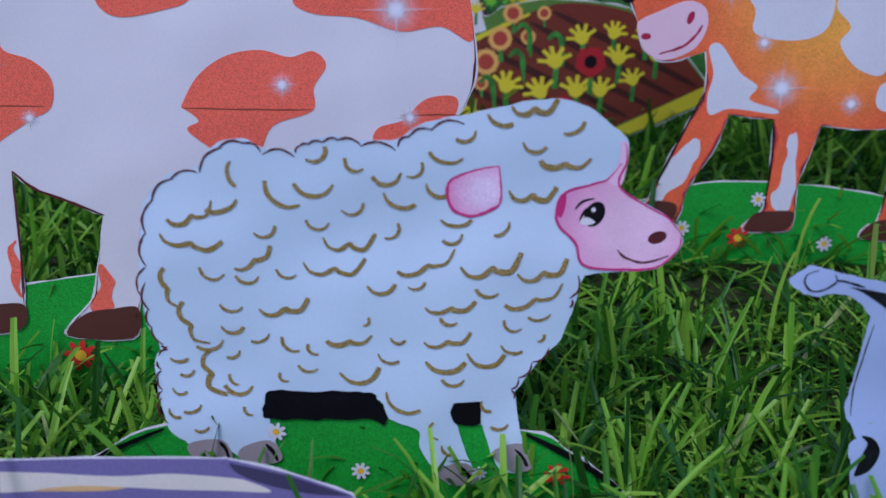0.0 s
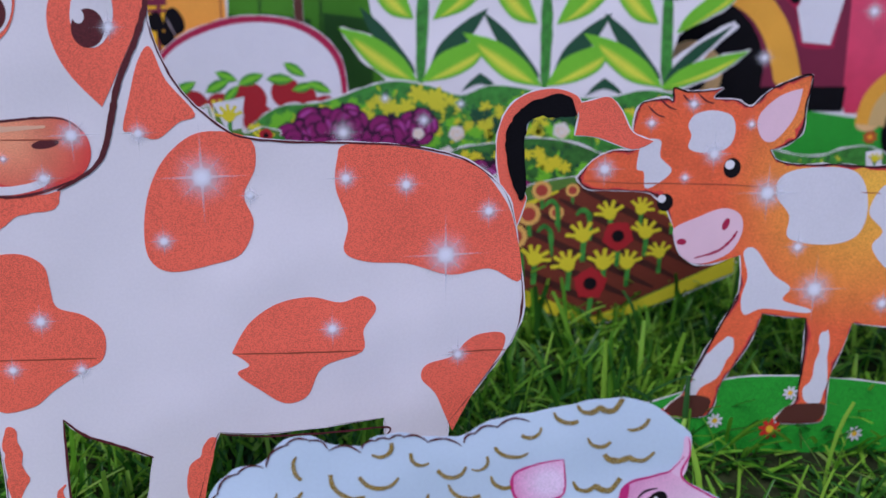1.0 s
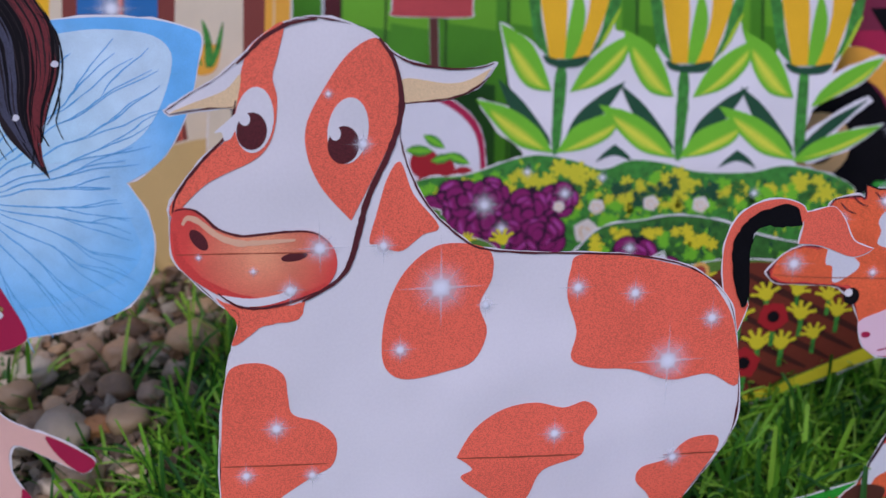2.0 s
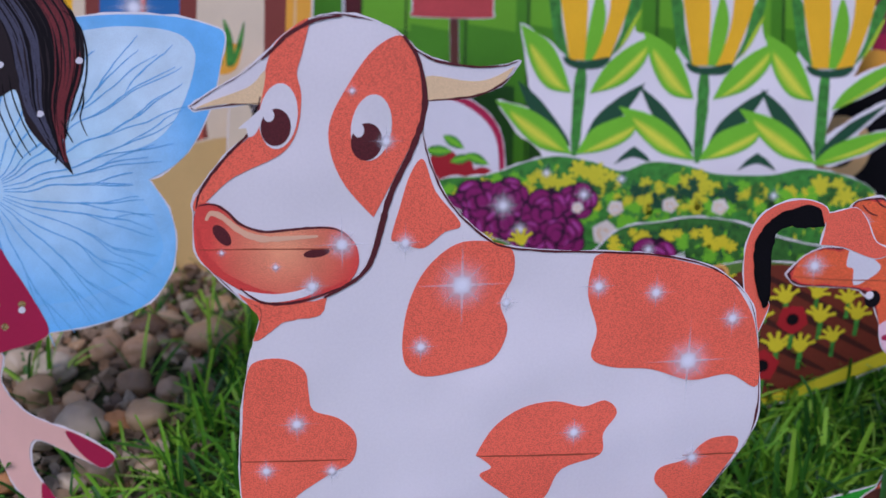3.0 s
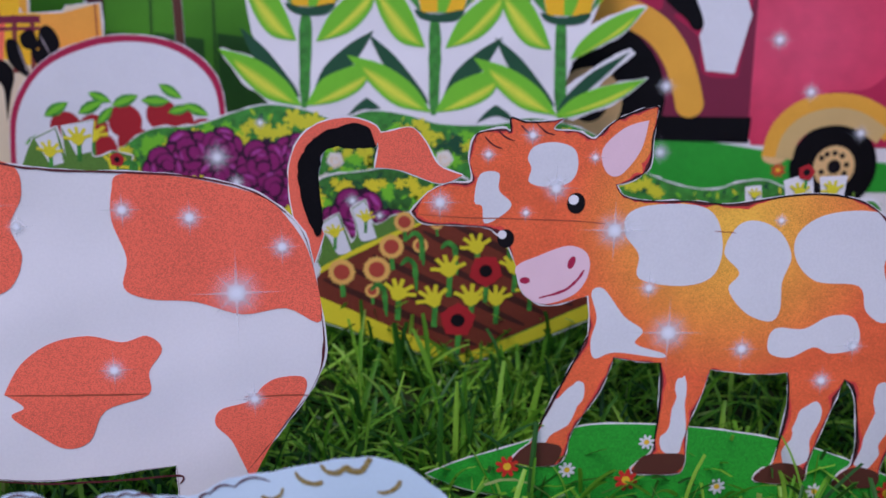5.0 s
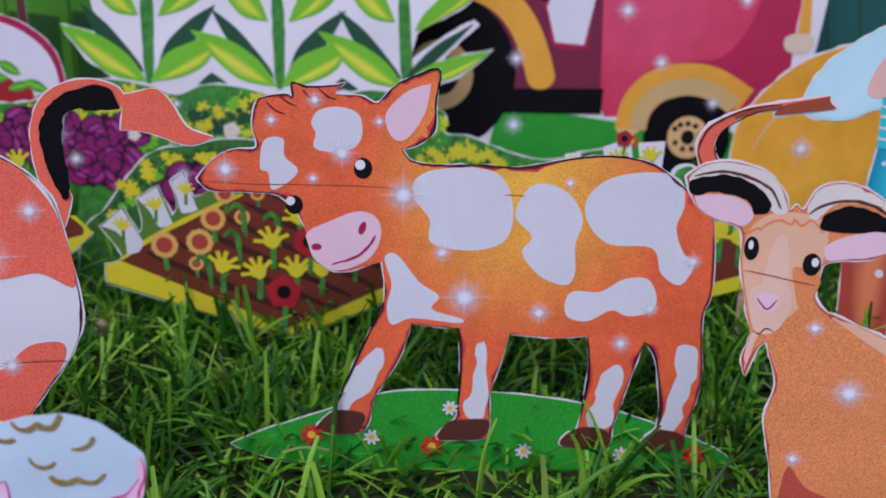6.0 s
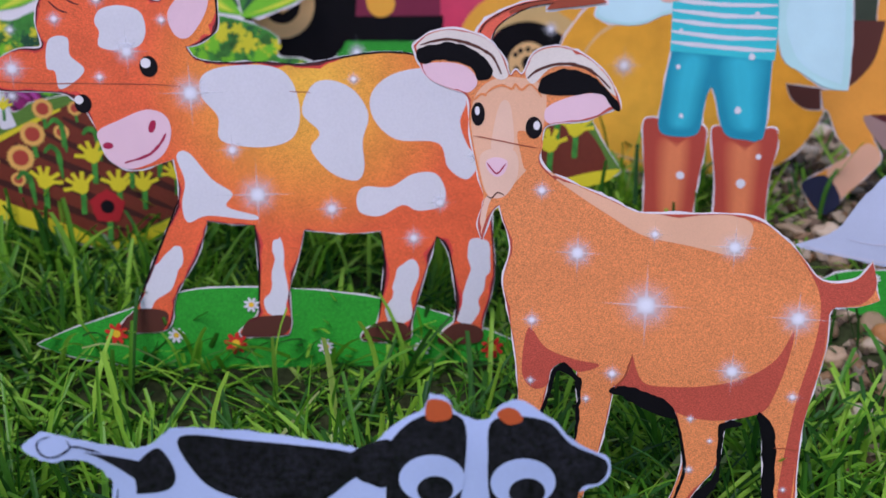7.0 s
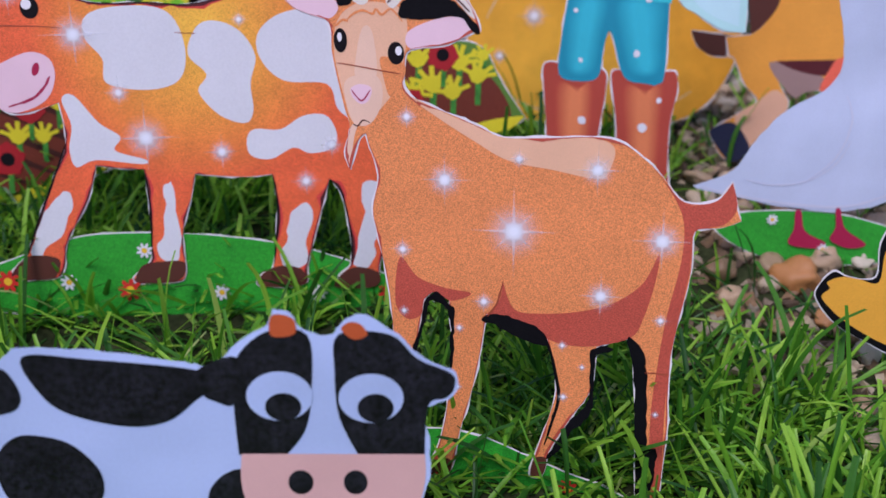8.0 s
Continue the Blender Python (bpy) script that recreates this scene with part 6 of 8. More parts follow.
hedge_near = cutout("hedge_row_cutout", (0.05, 0.74, 0.06), 0, "paper strip of green hedge with purple cabbages and yellow flowers", "hedge cutout", "paper hedges")
edge = [(-115, 25), (-115, 25), (-109.5, 49), (-94.5, 62.5), (-78.5, 83.5), (-60.5, 101), (-32.5, 106), (-10.5, 109.5), (19, 106.5), (52, 95), (93, 87.5), (130.5, 82), (187, 78), (187, 78), (189, 24.5), (189, 24.5), (31.5, 8.5), (31.5, 8.5), (-116.5, 8.5), (-116.5, 8.5)]
paper(hedge_near, edge, 0, rim=0.9)
ink(hedge_near, "print", LEAFDARK, edge, 1)
foliage(hedge_near, edge, 260, 55, 110, [LEAFDEEP, LEAFDEEP, LEAFMID, LEAFLIGHT], 2)
for u, v, r in [(-79, 76, 6.0), (-67, 88, 5.9), (-48, 95, 5.2), (-26, 95, 5.2), (-92, 57, 6.0), (-4, 95, 5.9), (11, 88, 6.0)]:
    tuft(hedge_near, u, v, r, YELLOWINK, 3)
for u, v, r in [(-72, 64, 5.3), (-60, 84, 4.5), (-80, 66, 4.5), (-18, 93, 4.5), (3, 84, 5.2), (33, 88, 5.2), (71, 80, 5.2), (18, 76, 5.2)]:
    tuft(hedge_near, u, v, r, LEAFLIGHT, 3)
for u, v, r in [(-38, 78, 17.9), (-16, 68, 13.5), (-53, 70, 12.7)]:
    cabbage(hedge_near, u, v, r, 4)
for u, v, r in [(-41, 86, 5.2), (-23, 76, 3.7)]:
    sparkle(hedge_near, u, v, r)
stick(hedge_near, 0)

hedge = cutout("hedge_row_cutout", (0.03, 0.79, 0.06), 0, "long paper strip of hedge with purple cabbages and white roses", "hedge cutout", "paper hedges")
edge = [(-207, 73.5), (-207, 73.5), (-198, 95.5), (-183, 112.5), (-164, 123.5), (-139, 125.5), (-122, 130), (-101.5, 137.5), (-80.5, 141.5), (-55.5, 137.5), (-34, 131), (-13.5, 138), (11.5, 136), (37.5, 129.5), (75.5, 129.5), (100, 134.5), (130, 129.5), (152.5, 118.5), (152.5, 104.5), (168.5, 102.5), (188.5, 94.5), (209, 87.5), (233, 85), (248.5, 90), (268.5, 92.5), (289, 84), (289, 84), (305, 34), (305, 34), (170.5, 12.5), (170.5, 12.5), (-116.5, 13), (-116.5, 13), (-208, 28.5), (-208, 28.5)]
paper(hedge, edge, 0, rim=0.9)
ink(hedge, "print", LEAFMID, edge, 1)
foliage(hedge, edge, 520, 75, 142, [LEAFDEEP, LEAFDARK, LEAFDEEP, LEAFLIGHT, LIME, YELLOWLEAF], 2)
for u, v, r in [(-93, 125, 6.7), (-78, 121, 7.6), (-59, 128, 8.4), (-44, 123, 7.6), (21, 125, 8.4), (32, 117, 6.8), (47, 112, 6.8), (9, 115, 6.8), (-21, 117, 7.6), (-4, 117, 5.9), (64, 114, 6.8), (85, 112, 7.7), (106, 117, 8.5), (127, 117, 8.5), (145, 110, 6.0)]:
    tuft(hedge, u, v, r, YELLOWLEAF, 3)
for u, v, r in [(137, 84, 5.6), (149, 88, 6.4), (165, 90, 7.2), (179, 88, 5.6), (193, 84, 4.8)]:
    tuft(hedge, u, v, r, YELLOWLEAF, 3)
for u, v, r in [(-38, 108, 5.9), (-25, 104, 5.9), (-10, 106, 5.9), (5, 104, 5.9), (18, 106, 5.9), (31, 103, 6.0), (43, 106, 6.0), (-33, 93, 6.0), (-20, 88, 6.0), (-3, 91, 6.0)]:
    tuft(hedge, u, v, r, LEAFLIGHT, 4)
for k in range(46):
    tuft(hedge, random.uniform(-101, 61), random.uniform(103, 120), random.uniform(3.5, 6), (LEAFDEEP, YELLOWLEAF, LEAFDARK)[k % 3], 4)
for k in range(16):
    tuft(hedge, random.uniform(61, 148), random.uniform(103, 120), random.uniform(3.5, 6), (LEAFLIGHT, LEAFDARK)[k % 2], 4)
for u, v, r in [(-139, 106, 18.5), (-156, 95, 16.9), (-122, 89, 18.7), (-88, 100, 17.8), (-77, 80, 18.8), (-65, 108, 14.4), (-101, 82, 17.0), (7, 80, 13.0), (26, 76, 12.0), (-116, 112, 14.0)]:
    cabbage(hedge, u, v, r, 5)
for u, v, r in [(-44, 84, 10.2), (3, 106, 6.4), (-37, 103, 6.4), (40, 105, 6.8), (-65, 103, 4.7)]:
    rose(hedge, u, v, r, 6)
for u, v, r in [(-164, 115, 5.0), (-145, 119, 5.0), (-126, 121, 5.0), (-110, 123, 5.0), (-168, 106, 5.0), (-38, 121, 5.1), (4, 125, 5.1), (55, 121, 5.1), (73, 106, 5.1), (94, 104, 6.0), (116, 106, 6.0), (137, 103, 5.1), (-54, 99, 5.9), (10, 93, 5.1), (27, 88, 5.1)]:
    tuft(hedge, u, v, r, LEAFLIGHT, 3)
for u, v, r in [(-156, 108, 5.9), (-135, 117, 5.9), (-105, 117, 5.9), (-185, 104, 5.0), (-177, 91, 5.1)]:
    tuft(hedge, u, v, r, YELLOWLEAF, 4)
for u, v, r in [(-120, 104, 9.3), (-61, 113, 5.9), (-107, 86, 6.0), (-89, 129, 4.2), (-34, 125, 4.2), (79, 114, 4.2)]:
    sparkle(hedge, u, v, r)
stick(hedge, -60)
stick(hedge, 60)
stick(hedge, 120)

corn = cutout("corn_row_cutout", (0.03, 0.836, 0.05), 0, "three printed corn plants with yellow cobs on white cut paper", "corn cutout")
paper(corn, [(-123.5, 185), (-123.5, 185), (-95, 176.5), (-77, 163), (-99.5, 196), (-99.5, 196), (-108, 242.5), (-108, 242.5), (-87, 230), (-76, 221.5), (-83.5, 255), (-79.5, 279.5), (-46, 288), (-22, 267.5), (-23, 238.5), (-10, 234.5), (3.5, 217.5), (11.5, 230), (5, 271.5), (29.5, 288), (59.5, 280), (70.5, 247), (70.5, 247), (76, 230), (94.5, 215.5), (102.5, 226), (95, 263.5), (119, 280), (131.5, 280), (157, 254), (156, 234), (144, 206), (140.5, 202), (140.5, 202), (158.5, 211.5), (175, 218.5), (184.5, 219), (184.5, 219), (172, 203), (156.5, 192.5)] + [(138, 183.5), (131.5, 180), (131.5, 180), (129.5, 169.5), (127.5, 157.5), (127.5, 157.5), (146.5, 172.5), (165.5, 184), (175, 189), (175, 189), (179, 186), (179, 186), (164.5, 174), (151, 161), (138.5, 155.5), (138.5, 155.5), (163.5, 162.5), (189, 168), (189, 168), (172.5, 154), (156.5, 145), (135.5, 137.5), (123, 135.5), (125.5, 69), (125.5, 69), (-75, 69.5), (-75, 69.5), (-85.5, 138.5), (-108, 161)], 0, rim=0.9)
line(corn, "stem", LEAFMID, [(-61, 215.5), (-62, 183), (-63.5, 142.5)], 8.6, 3)
ink(corn, "leaf", LEAFLIGHT, [(-108, 242), (-108, 242), (-87, 230), (-76, 213), (-68, 191.5), (-68, 191.5), (-86.5, 195), (-99.5, 213)], 4)
leaf_glow(corn, [(-101, 229), (-87, 215.5), (-70, 192.5), (-70, 192.5), (-86.5, 197.5), (-97, 212.5)], 5)
ink(corn, "leaf", LEAFLIGHT, [(-54, 191), (-54, 191), (-43.5, 211), (-27, 226), (-10, 234.5), (-10, 234.5), (-13.5, 215.5), (-30, 198)], 4)
leaf_glow(corn, [(-51, 191.5), (-51, 191.5), (-35, 205.5), (-13, 227.5), (-16, 215.5), (-32.5, 199.5)], 5)
ink(corn, "leaf", LEAFLIGHT, [(-125.5, 185), (-125.5, 185), (-99.5, 178.5), (-77, 163), (-65.5, 144), (-65.5, 144), (-90, 148.5), (-108, 163.5)], 5)
leaf_glow(corn, [(-114.5, 178), (-90.5, 164.5), (-69, 145.5), (-69, 145.5), (-91, 151.5), (-107, 164.5)], 6)
ink(corn, "leaf", LEAFLIGHT, [(-62.5, 144), (-62.5, 144), (-51, 163), (-33.5, 172), (-13, 178.5), (-13, 178.5), (-20, 159), (-39.5, 147.5)], 5)
leaf_glow(corn, [(-59, 144.5), (-59, 144.5), (-39.5, 156.5), (-17.5, 167.5), (-23.5, 157.5), (-39.5, 149)], 6)
ink(corn, "dark_leaf", LEAFDEEP, [(-109, 200.5), (-109, 200.5), (-90.5, 185), (-70.5, 159), (-67, 150), (-67, 150), (-86, 163.5), (-99.5, 178.5)], 4)
ink(corn, "dark_leaf", LEAFDEEP, [(-57, 152), (-57, 152), (-49, 172), (-30, 189.5), (-12, 199.5), (-12, 199.5), (-23, 181), (-39.5, 161)], 4)
ink(corn, "dark_leaf", LEAFDEEP, [(-32, 136.5), (-32, 136.5), (-26, 144), (-17.5, 151), (-17.5, 151), (-8, 144), (-2, 136.5), (-2, 136.5), (-17.5, 142.5)], 4)
ink(corn, "husk", LEAFMID, [(-70.5, 216.5), (-70.5, 216.5), (-81.5, 229), (-85.5, 247), (-88.5, 271.5), (-80, 263.5), (-77, 242.5)], 4)
ink(corn, "husk", LEAFMID, [(-41.5, 216.5), (-41.5, 216.5), (-30.5, 230), (-21, 249), (-17.5, 271.5), (-27.5, 259.5), (-32.5, 236.5)], 4)
ink(corn, "husk_leaf", LIME, [(-35.5, 221.5), (-35.5, 221.5), (-26.5, 234.5), (-18.5, 253), (-23.5, 247)], 5)
ink(corn, "cob", COBYELLOW, [(-70.5, 216), (-70.5, 216), (-78, 255), (-78, 255), (-82.5, 283.5), (-82.5, 283.5), (-61, 284), (-61, 284), (-58.5, 255), (-58.5, 255), (-58.5, 216), (-58.5, 216)], 5)
ink(corn, "cob", COBYELLOW, [(-53.5, 216), (-53.5, 216), (-45, 238.5), (-42, 255), (-42, 255), (-41, 284), (-41, 284), (-24, 284), (-24, 284), (-28.5, 255), (-41, 216), (-41, 216)], 5)
ink(corn, "husk_leaf", LEAFLIGHT, [(-59, 216), (-59, 216), (-57.5, 238.5), (-51.5, 267.5), (-45, 251), (-47.5, 230), (-53.5, 216), (-53.5, 216)], 6)
ink(corn, "calyx", LEAFDEEP, [(-75, 218.5), (-61, 215), (-40.5, 218.5), (-46, 211), (-61, 209.5), (-71.5, 212.5)], 7)
line(corn, "stem", LEAFMID, [(32, 212), (32.5, 179.5), (32, 138.5)], 8.7, 3)
ink(corn, "leaf", LEAFLIGHT, [(-16, 238.5), (-16, 238.5), (5.5, 227), (17, 210), (25.5, 188), (25.5, 188), (7, 191.5), (-7, 210)], 4)
leaf_glow(corn, [(-8.5, 226), (6, 212), (24, 189), (24, 189), (7, 194.5), (-4, 209)], 5)
ink(corn, "leaf", LEAFLIGHT, [(40, 187.5), (40, 187.5), (49.5, 207.5), (66, 222.5), (82.5, 231), (82.5, 231), (80, 212), (63.5, 194.5)], 4)
leaf_glow(corn, [(43, 188), (43, 188), (59, 202), (79.5, 224.5), (77, 212), (61.5, 196)], 5)
ink(corn, "leaf", LEAFLIGHT, [(-31.5, 181.5), (-31.5, 181.5), (-5, 175), (17.5, 159.5), (30, 140.5), (30, 140.5), (5, 145), (-13.5, 159.5)], 5)
leaf_glow(corn, [(-20.5, 174), (4.5, 161), (26.5, 142), (26.5, 142), (4, 147.5), (-12.5, 161)], 6)
ink(corn, "leaf", LEAFLIGHT, [(33, 140.5), (33, 140.5), (44, 159.5), (61, 168.5), (82, 175), (82, 175), (75.5, 155), (56, 144)], 5)
leaf_glow(corn, [(36.5, 141), (36.5, 141), (55.5, 153), (77.5, 164), (72, 154), (56, 145.5)], 6)
ink(corn, "dark_leaf", LEAFDEEP, [(-16, 197), (-16, 197), (3.5, 181.5), (24.5, 155), (28, 146.5), (28, 146.5), (9, 159.5), (-5, 175)], 4)
ink(corn, "dark_leaf", LEAFDEEP, [(38, 148.5), (38, 148.5), (46, 168.5), (64.5, 186), (82, 196), (82, 196), (71.5, 177.5), (55.5, 157.5)], 4)
ink(corn, "dark_leaf", LEAFDEEP, [(63.5, 132.5), (63.5, 132.5), (70, 140.5), (78, 147), (78, 147), (87.5, 140.5), (94, 132.5), (94, 132.5), (78.5, 138.5)], 4)
ink(corn, "husk", LEAFMID, [(22.5, 213), (22.5, 213), (11, 226), (6, 243.5), (2.5, 268.5), (11.5, 260), (15, 239.5)], 4)
ink(corn, "husk", LEAFMID, [(51.5, 213), (51.5, 213), (62, 227), (71, 246), (73.5, 268.5), (64.5, 256), (60, 233)], 4)
ink(corn, "husk_leaf", LIME, [(57.5, 218.5), (57.5, 218.5), (66, 231), (73.5, 250), (68.5, 243.5)], 5)
ink(corn, "cob", COBYELLOW, [(22.5, 213), (22.5, 213), (14, 252), (14, 252), (8, 280.5), (8, 280.5), (29.5, 280.5), (29.5, 280.5), (33, 252), (33, 252), (34.5, 213), (34.5, 213)], 5)
ink(corn, "cob", COBYELLOW, [(40, 213), (40, 213), (47.5, 235.5), (49.5, 252), (49.5, 252), (50, 281), (50, 281), (67, 281), (67, 281), (63.5, 252), (52, 213), (52, 213)], 5)
ink(corn, "husk_leaf", LEAFLIGHT, [(34, 213), (34, 213), (35, 235.5), (40, 264.5), (47, 248), (45, 227), (40, 213), (40, 213)], 6)
ink(corn, "calyx", LEAFDEEP, [(18, 215), (32, 211.5), (52.5, 215), (47.5, 207.5), (32.5, 206.5), (21.5, 209)], 7)
line(corn, "stem", LEAFMID, [(123.5, 211), (124.5, 178.5), (126, 137.5)], 8.7, 3)
ink(corn, "leaf", LEAFLIGHT, [(74.5, 238), (74.5, 238), (96, 226), (108.5, 209), (117.5, 187.5), (117.5, 187.5), (99, 191), (84.5, 209)], 4)
leaf_glow(corn, [(82, 225), (97.5, 211), (116, 188), (116, 188), (99, 193.5), (87, 208)], 5)
ink(corn, "leaf", LEAFLIGHT, [(60.5, 181), (60.5, 181), (87, 174), (110.5, 158.5), (123.5, 139.5), (123.5, 139.5), (98.5, 144), (79.5, 158.5)], 5)
leaf_glow(corn, [(72, 173.5), (97, 160), (120, 141), (120, 141), (97.5, 146.5), (80.5, 160)], 6)
ink(corn, "dark_leaf", LEAFDEEP, [(76, 196), (76, 196), (95.5, 181), (117.5, 154), (121.5, 145.5), (121.5, 145.5), (101.5, 158.5), (87, 174)], 4)
ink(corn, "husk", LEAFMID, [(113.5, 212.5), (113.5, 212.5), (101.5, 225), (96.5, 243), (91.5, 268), (101, 259.5), (105.5, 238.5)], 4)
ink(corn, "husk", LEAFMID, [(143, 212.5), (143, 212.5), (153, 226), (161.5, 245), (163.5, 268), (154.5, 255.5), (151, 232.5)], 4)
ink(corn, "husk_leaf", LIME, [(149, 217.5), (149, 217.5), (157, 230.5), (163.5, 249), (159, 243)], 5)
ink(corn, "cob", COBYELLOW, [(113.5, 212), (113.5, 212), (103.5, 251), (103.5, 251), (97, 280), (97, 280), (118.5, 280), (118.5, 280), (123, 251.5), (123, 251.5), (126, 212), (126, 212)], 5)
ink(corn, "cob", COBYELLOW, [(131, 212), (131, 212), (138, 234.5), (140, 251.5), (140, 251.5), (139, 280), (139, 280), (156, 280), (156, 280), (153.5, 251.5), (143.5, 212), (143.5, 212)], 5)
ink(corn, "husk_leaf", LEAFLIGHT, [(125.5, 212), (125.5, 212), (125.5, 234.5), (129.5, 263.5), (137, 247), (136, 226), (131, 212), (131, 212)], 6)
ink(corn, "calyx", LEAFDEEP, [(109, 214), (123.5, 210.5), (144, 214), (139, 207), (124, 205.5), (113, 208)], 7)
ink(corn, "leaf", LEAFLIGHT, [(131.5, 180.5), (131.5, 180.5), (137.5, 192.5), (151, 205), (167, 214), (184, 219), (184, 219), (172, 203), (156.5, 193), (140.5, 184)], 4)
leaf_glow(corn, [(133, 181), (133, 181), (156, 196), (177.5, 213), (170, 202.5), (155.5, 193)], 5)
ink(corn, "leaf", LEAFLIGHT, [(122, 139), (122, 139), (134.5, 152), (155, 161), (188.5, 167.5), (188.5, 167.5), (172.5, 154.5), (154.5, 145.5), (131.5, 138)], 5)
leaf_glow(corn, [(125, 139.5), (125, 139.5), (152, 149.5), (180.5, 163), (170.5, 154), (153, 145.5)], 6)
ink(corn, "dark_leaf", LEAFDEEP, [(124, 141.5), (124, 141.5), (128, 152), (146.5, 170.5), (166, 182), (175.5, 187.5), (175.5, 187.5), (162.5, 174), (146.5, 159), (133, 147.5)], 4)
stick(corn, -80)
stick(corn, 80)

oval = cutout("fruit_sign_cutout", (-0.11, 0.817, 0.05), 0, "white oval paper with maroon rim and red berries with leaves", "fruit cutout")
edge = [(-137, 54), (-137, 54), (-136, 110), (-130, 145.5), (-107.5, 175.5), (-70, 192.5), (-33.5, 195), (-4, 187), (17, 166.5), (22, 133.5), (20.5, 95.5), (11, 56), (11, 56)]
paper(oval, edge, 0)
ink(oval, "rim", CRIMSON, edge, 1)
ink(oval, "panel", WHITEINK, [(-133, 54), (-133, 54), (-132, 110), (-126, 143.5), (-105.5, 171.5), (-69.5, 187.5), (-34, 190.5), (-6, 182), (13, 163), (18, 133.5), (16, 95.5), (7, 56), (7, 56)], 2)
for u, v, r in [(-94, 129, 11.5), (-74, 128, 10.7), (-51, 134, 12.4), (-24, 139, 11.5), (-12, 135, 10.7), (-70, 113, 12.4), (-45, 118, 12.4), (-112, 110, 10.0), (-20, 120, 11.6), (5, 127, 9.9)]:
    dot(oval, "berry", BERRY, (u, v), r, r, 3)
for u, v, r in [(-100, 142, 10.7), (-75, 144, 10.7), (-68, 151, 9.0), (-50, 149, 10.7), (-28, 149, 10.7), (-17, 156, 9.8), (1, 143, 9.9), (-11, 143, 9.0), (-116, 119, 9.1), (-65, 138, 9.0)]:
    leaflet(oval, u, v, r, 5)
for u, v, r in [(-97, 115, 10.8), (-76, 123, 12.4), (-53, 96, 10.0)]:
    sprig(oval, u, v, r, YELLOWINK, 6)
stick(oval, 0)

BONNETDARK = inked("printed bonnet shade", 0.47, 0.02, 0.07, 0.1)
tractor = cutout("tractor_cutout", (0.3, 0.862, 0.06), 0, "red toy tractor printed on paper with yellow mudguards", "tractor cutout")
paper(tractor, [(-176.5, 142.5), (-165.5, 188.5), (-140.5, 221), (-59.5, 276), (153, 276.5), (164.5, 138.5), (144, 54.5), (50.5, 54.5), (14, 77), (-82.5, 72.5), (-140, 81.5)], 0, rim=1.0)
ink(tractor, "grass_patch", GREEN, [(-82.5, 68), (-82.5, 68), (-70.5, 110), (-27, 107), (34.5, 98.5), (131, 90.5), (131, 90.5), (142.5, 68), (142.5, 68)], 2)
ink(tractor, "cab", MAROONRED, [(-120.5, 276), (-120.5, 276), (2, 276), (2, 276), (11, 121), (11, 121), (-71, 125.5), (-71, 125.5), (-85, 172), (-85, 172)], 2)
ink(tractor, "cab_panel", CRIMSON, [(-59, 201.5), (-48.5, 206.5), (-35.5, 240), (-35.5, 240), (5, 241), (5, 241), (-1.5, 207.5), (-7, 156.5), (-7, 156.5), (-33.5, 158.5), (-39.5, 185.5)], 3)
ink(tractor, "cab_panel", CRIMSON, [(-106.5, 225.5), (-106.5, 225.5), (-73, 225.5), (-68, 211), (-72.5, 205.5), (-101, 210.5), (-101, 210.5)], 3)
ink(tractor, "seat", BLACK, [(-91, 243.5), (-91, 243.5), (-75.5, 223), (-64, 210.5), (-50, 199), (-42.5, 191), (-36, 195.5), (-40, 215), (-53, 244), (-53, 244)], 4)
ink(tractor, "bonnet", TRACTORRED, [(2, 276), (2, 276), (151.5, 276.5), (151.5, 276.5), (154, 197), (149, 159.5), (145, 103.5), (145, 103.5), (8, 104.5), (8, 104.5), (4.5, 112.5), (4.5, 112.5)], 3)
ink(tractor, "chassis", BLACK, [(-71, 126), (-71, 126), (6.5, 126), (6.5, 126), (5.5, 106), (5.5, 106), (-75, 107), (-75, 107)], 3)
ink(tractor, "window", WHITEINK, [(-57, 248), (-57, 248), (-44.5, 217), (-36.5, 197.5), (-39, 187.5), (-39, 187.5), (-32, 161), (-32, 161), (-10, 159), (-10, 159), (-0.5, 203), (-0.5, 203), (-8.5, 224), (-18.5, 248.5), (-18.5, 248.5)], 5)
dot(tractor, "tyre", BLACK, (-119.5, 138.1), 58.3, 60.0, 4)
dot(tractor, "hub", HORN, (-119.5, 136.0), 25.7, 26.6, 5)
dot(tractor, "hub_ring", INKDARK, (-119.5, 136.0), 14.6, 15.4, 6)
dot(tractor, "hub_cap", HORN, (-119.5, 136.0), 6.9, 6.9, 7)
line(tractor, "mudguard", AMBER, [(-133.5, 191.5), (-123.5, 198.5), (-108.5, 203), (-91.5, 202), (-70.5, 190.5), (-55.5, 172), (-46.5, 150.5), (-42, 134)], 21.6, 8, 0)
dot(tractor, "tyre", BLACK, (73.6, 88.2), 34.2, 35.1, 5)
dot(tractor, "hub", HORN, (74.4, 88.2), 16.2, 16.7, 6)
dot(tractor, "hub_cap", INKDARK, (74.4, 88.2), 5.3, 5.7, 7)
for u, v, r in [(64, 95, 2.2), (68, 98, 2.2), (74, 99, 2.2), (80, 97, 2.2), (84, 90, 2.2), (83, 83, 2.2), (78, 79, 2.2), (71, 79, 2.2), (65, 84, 2.2)]:
    dot(tractor, "bolt_hole", INKDARK, (u, v), r, r, 7)
dot(tractor, "mudguard", HORN, (27.1, 95.7), 9.6, 6.1, 6)
dot(tractor, "mudguard", AMBER, (-42.3, 135.6), 11.0, 10.6, 8)
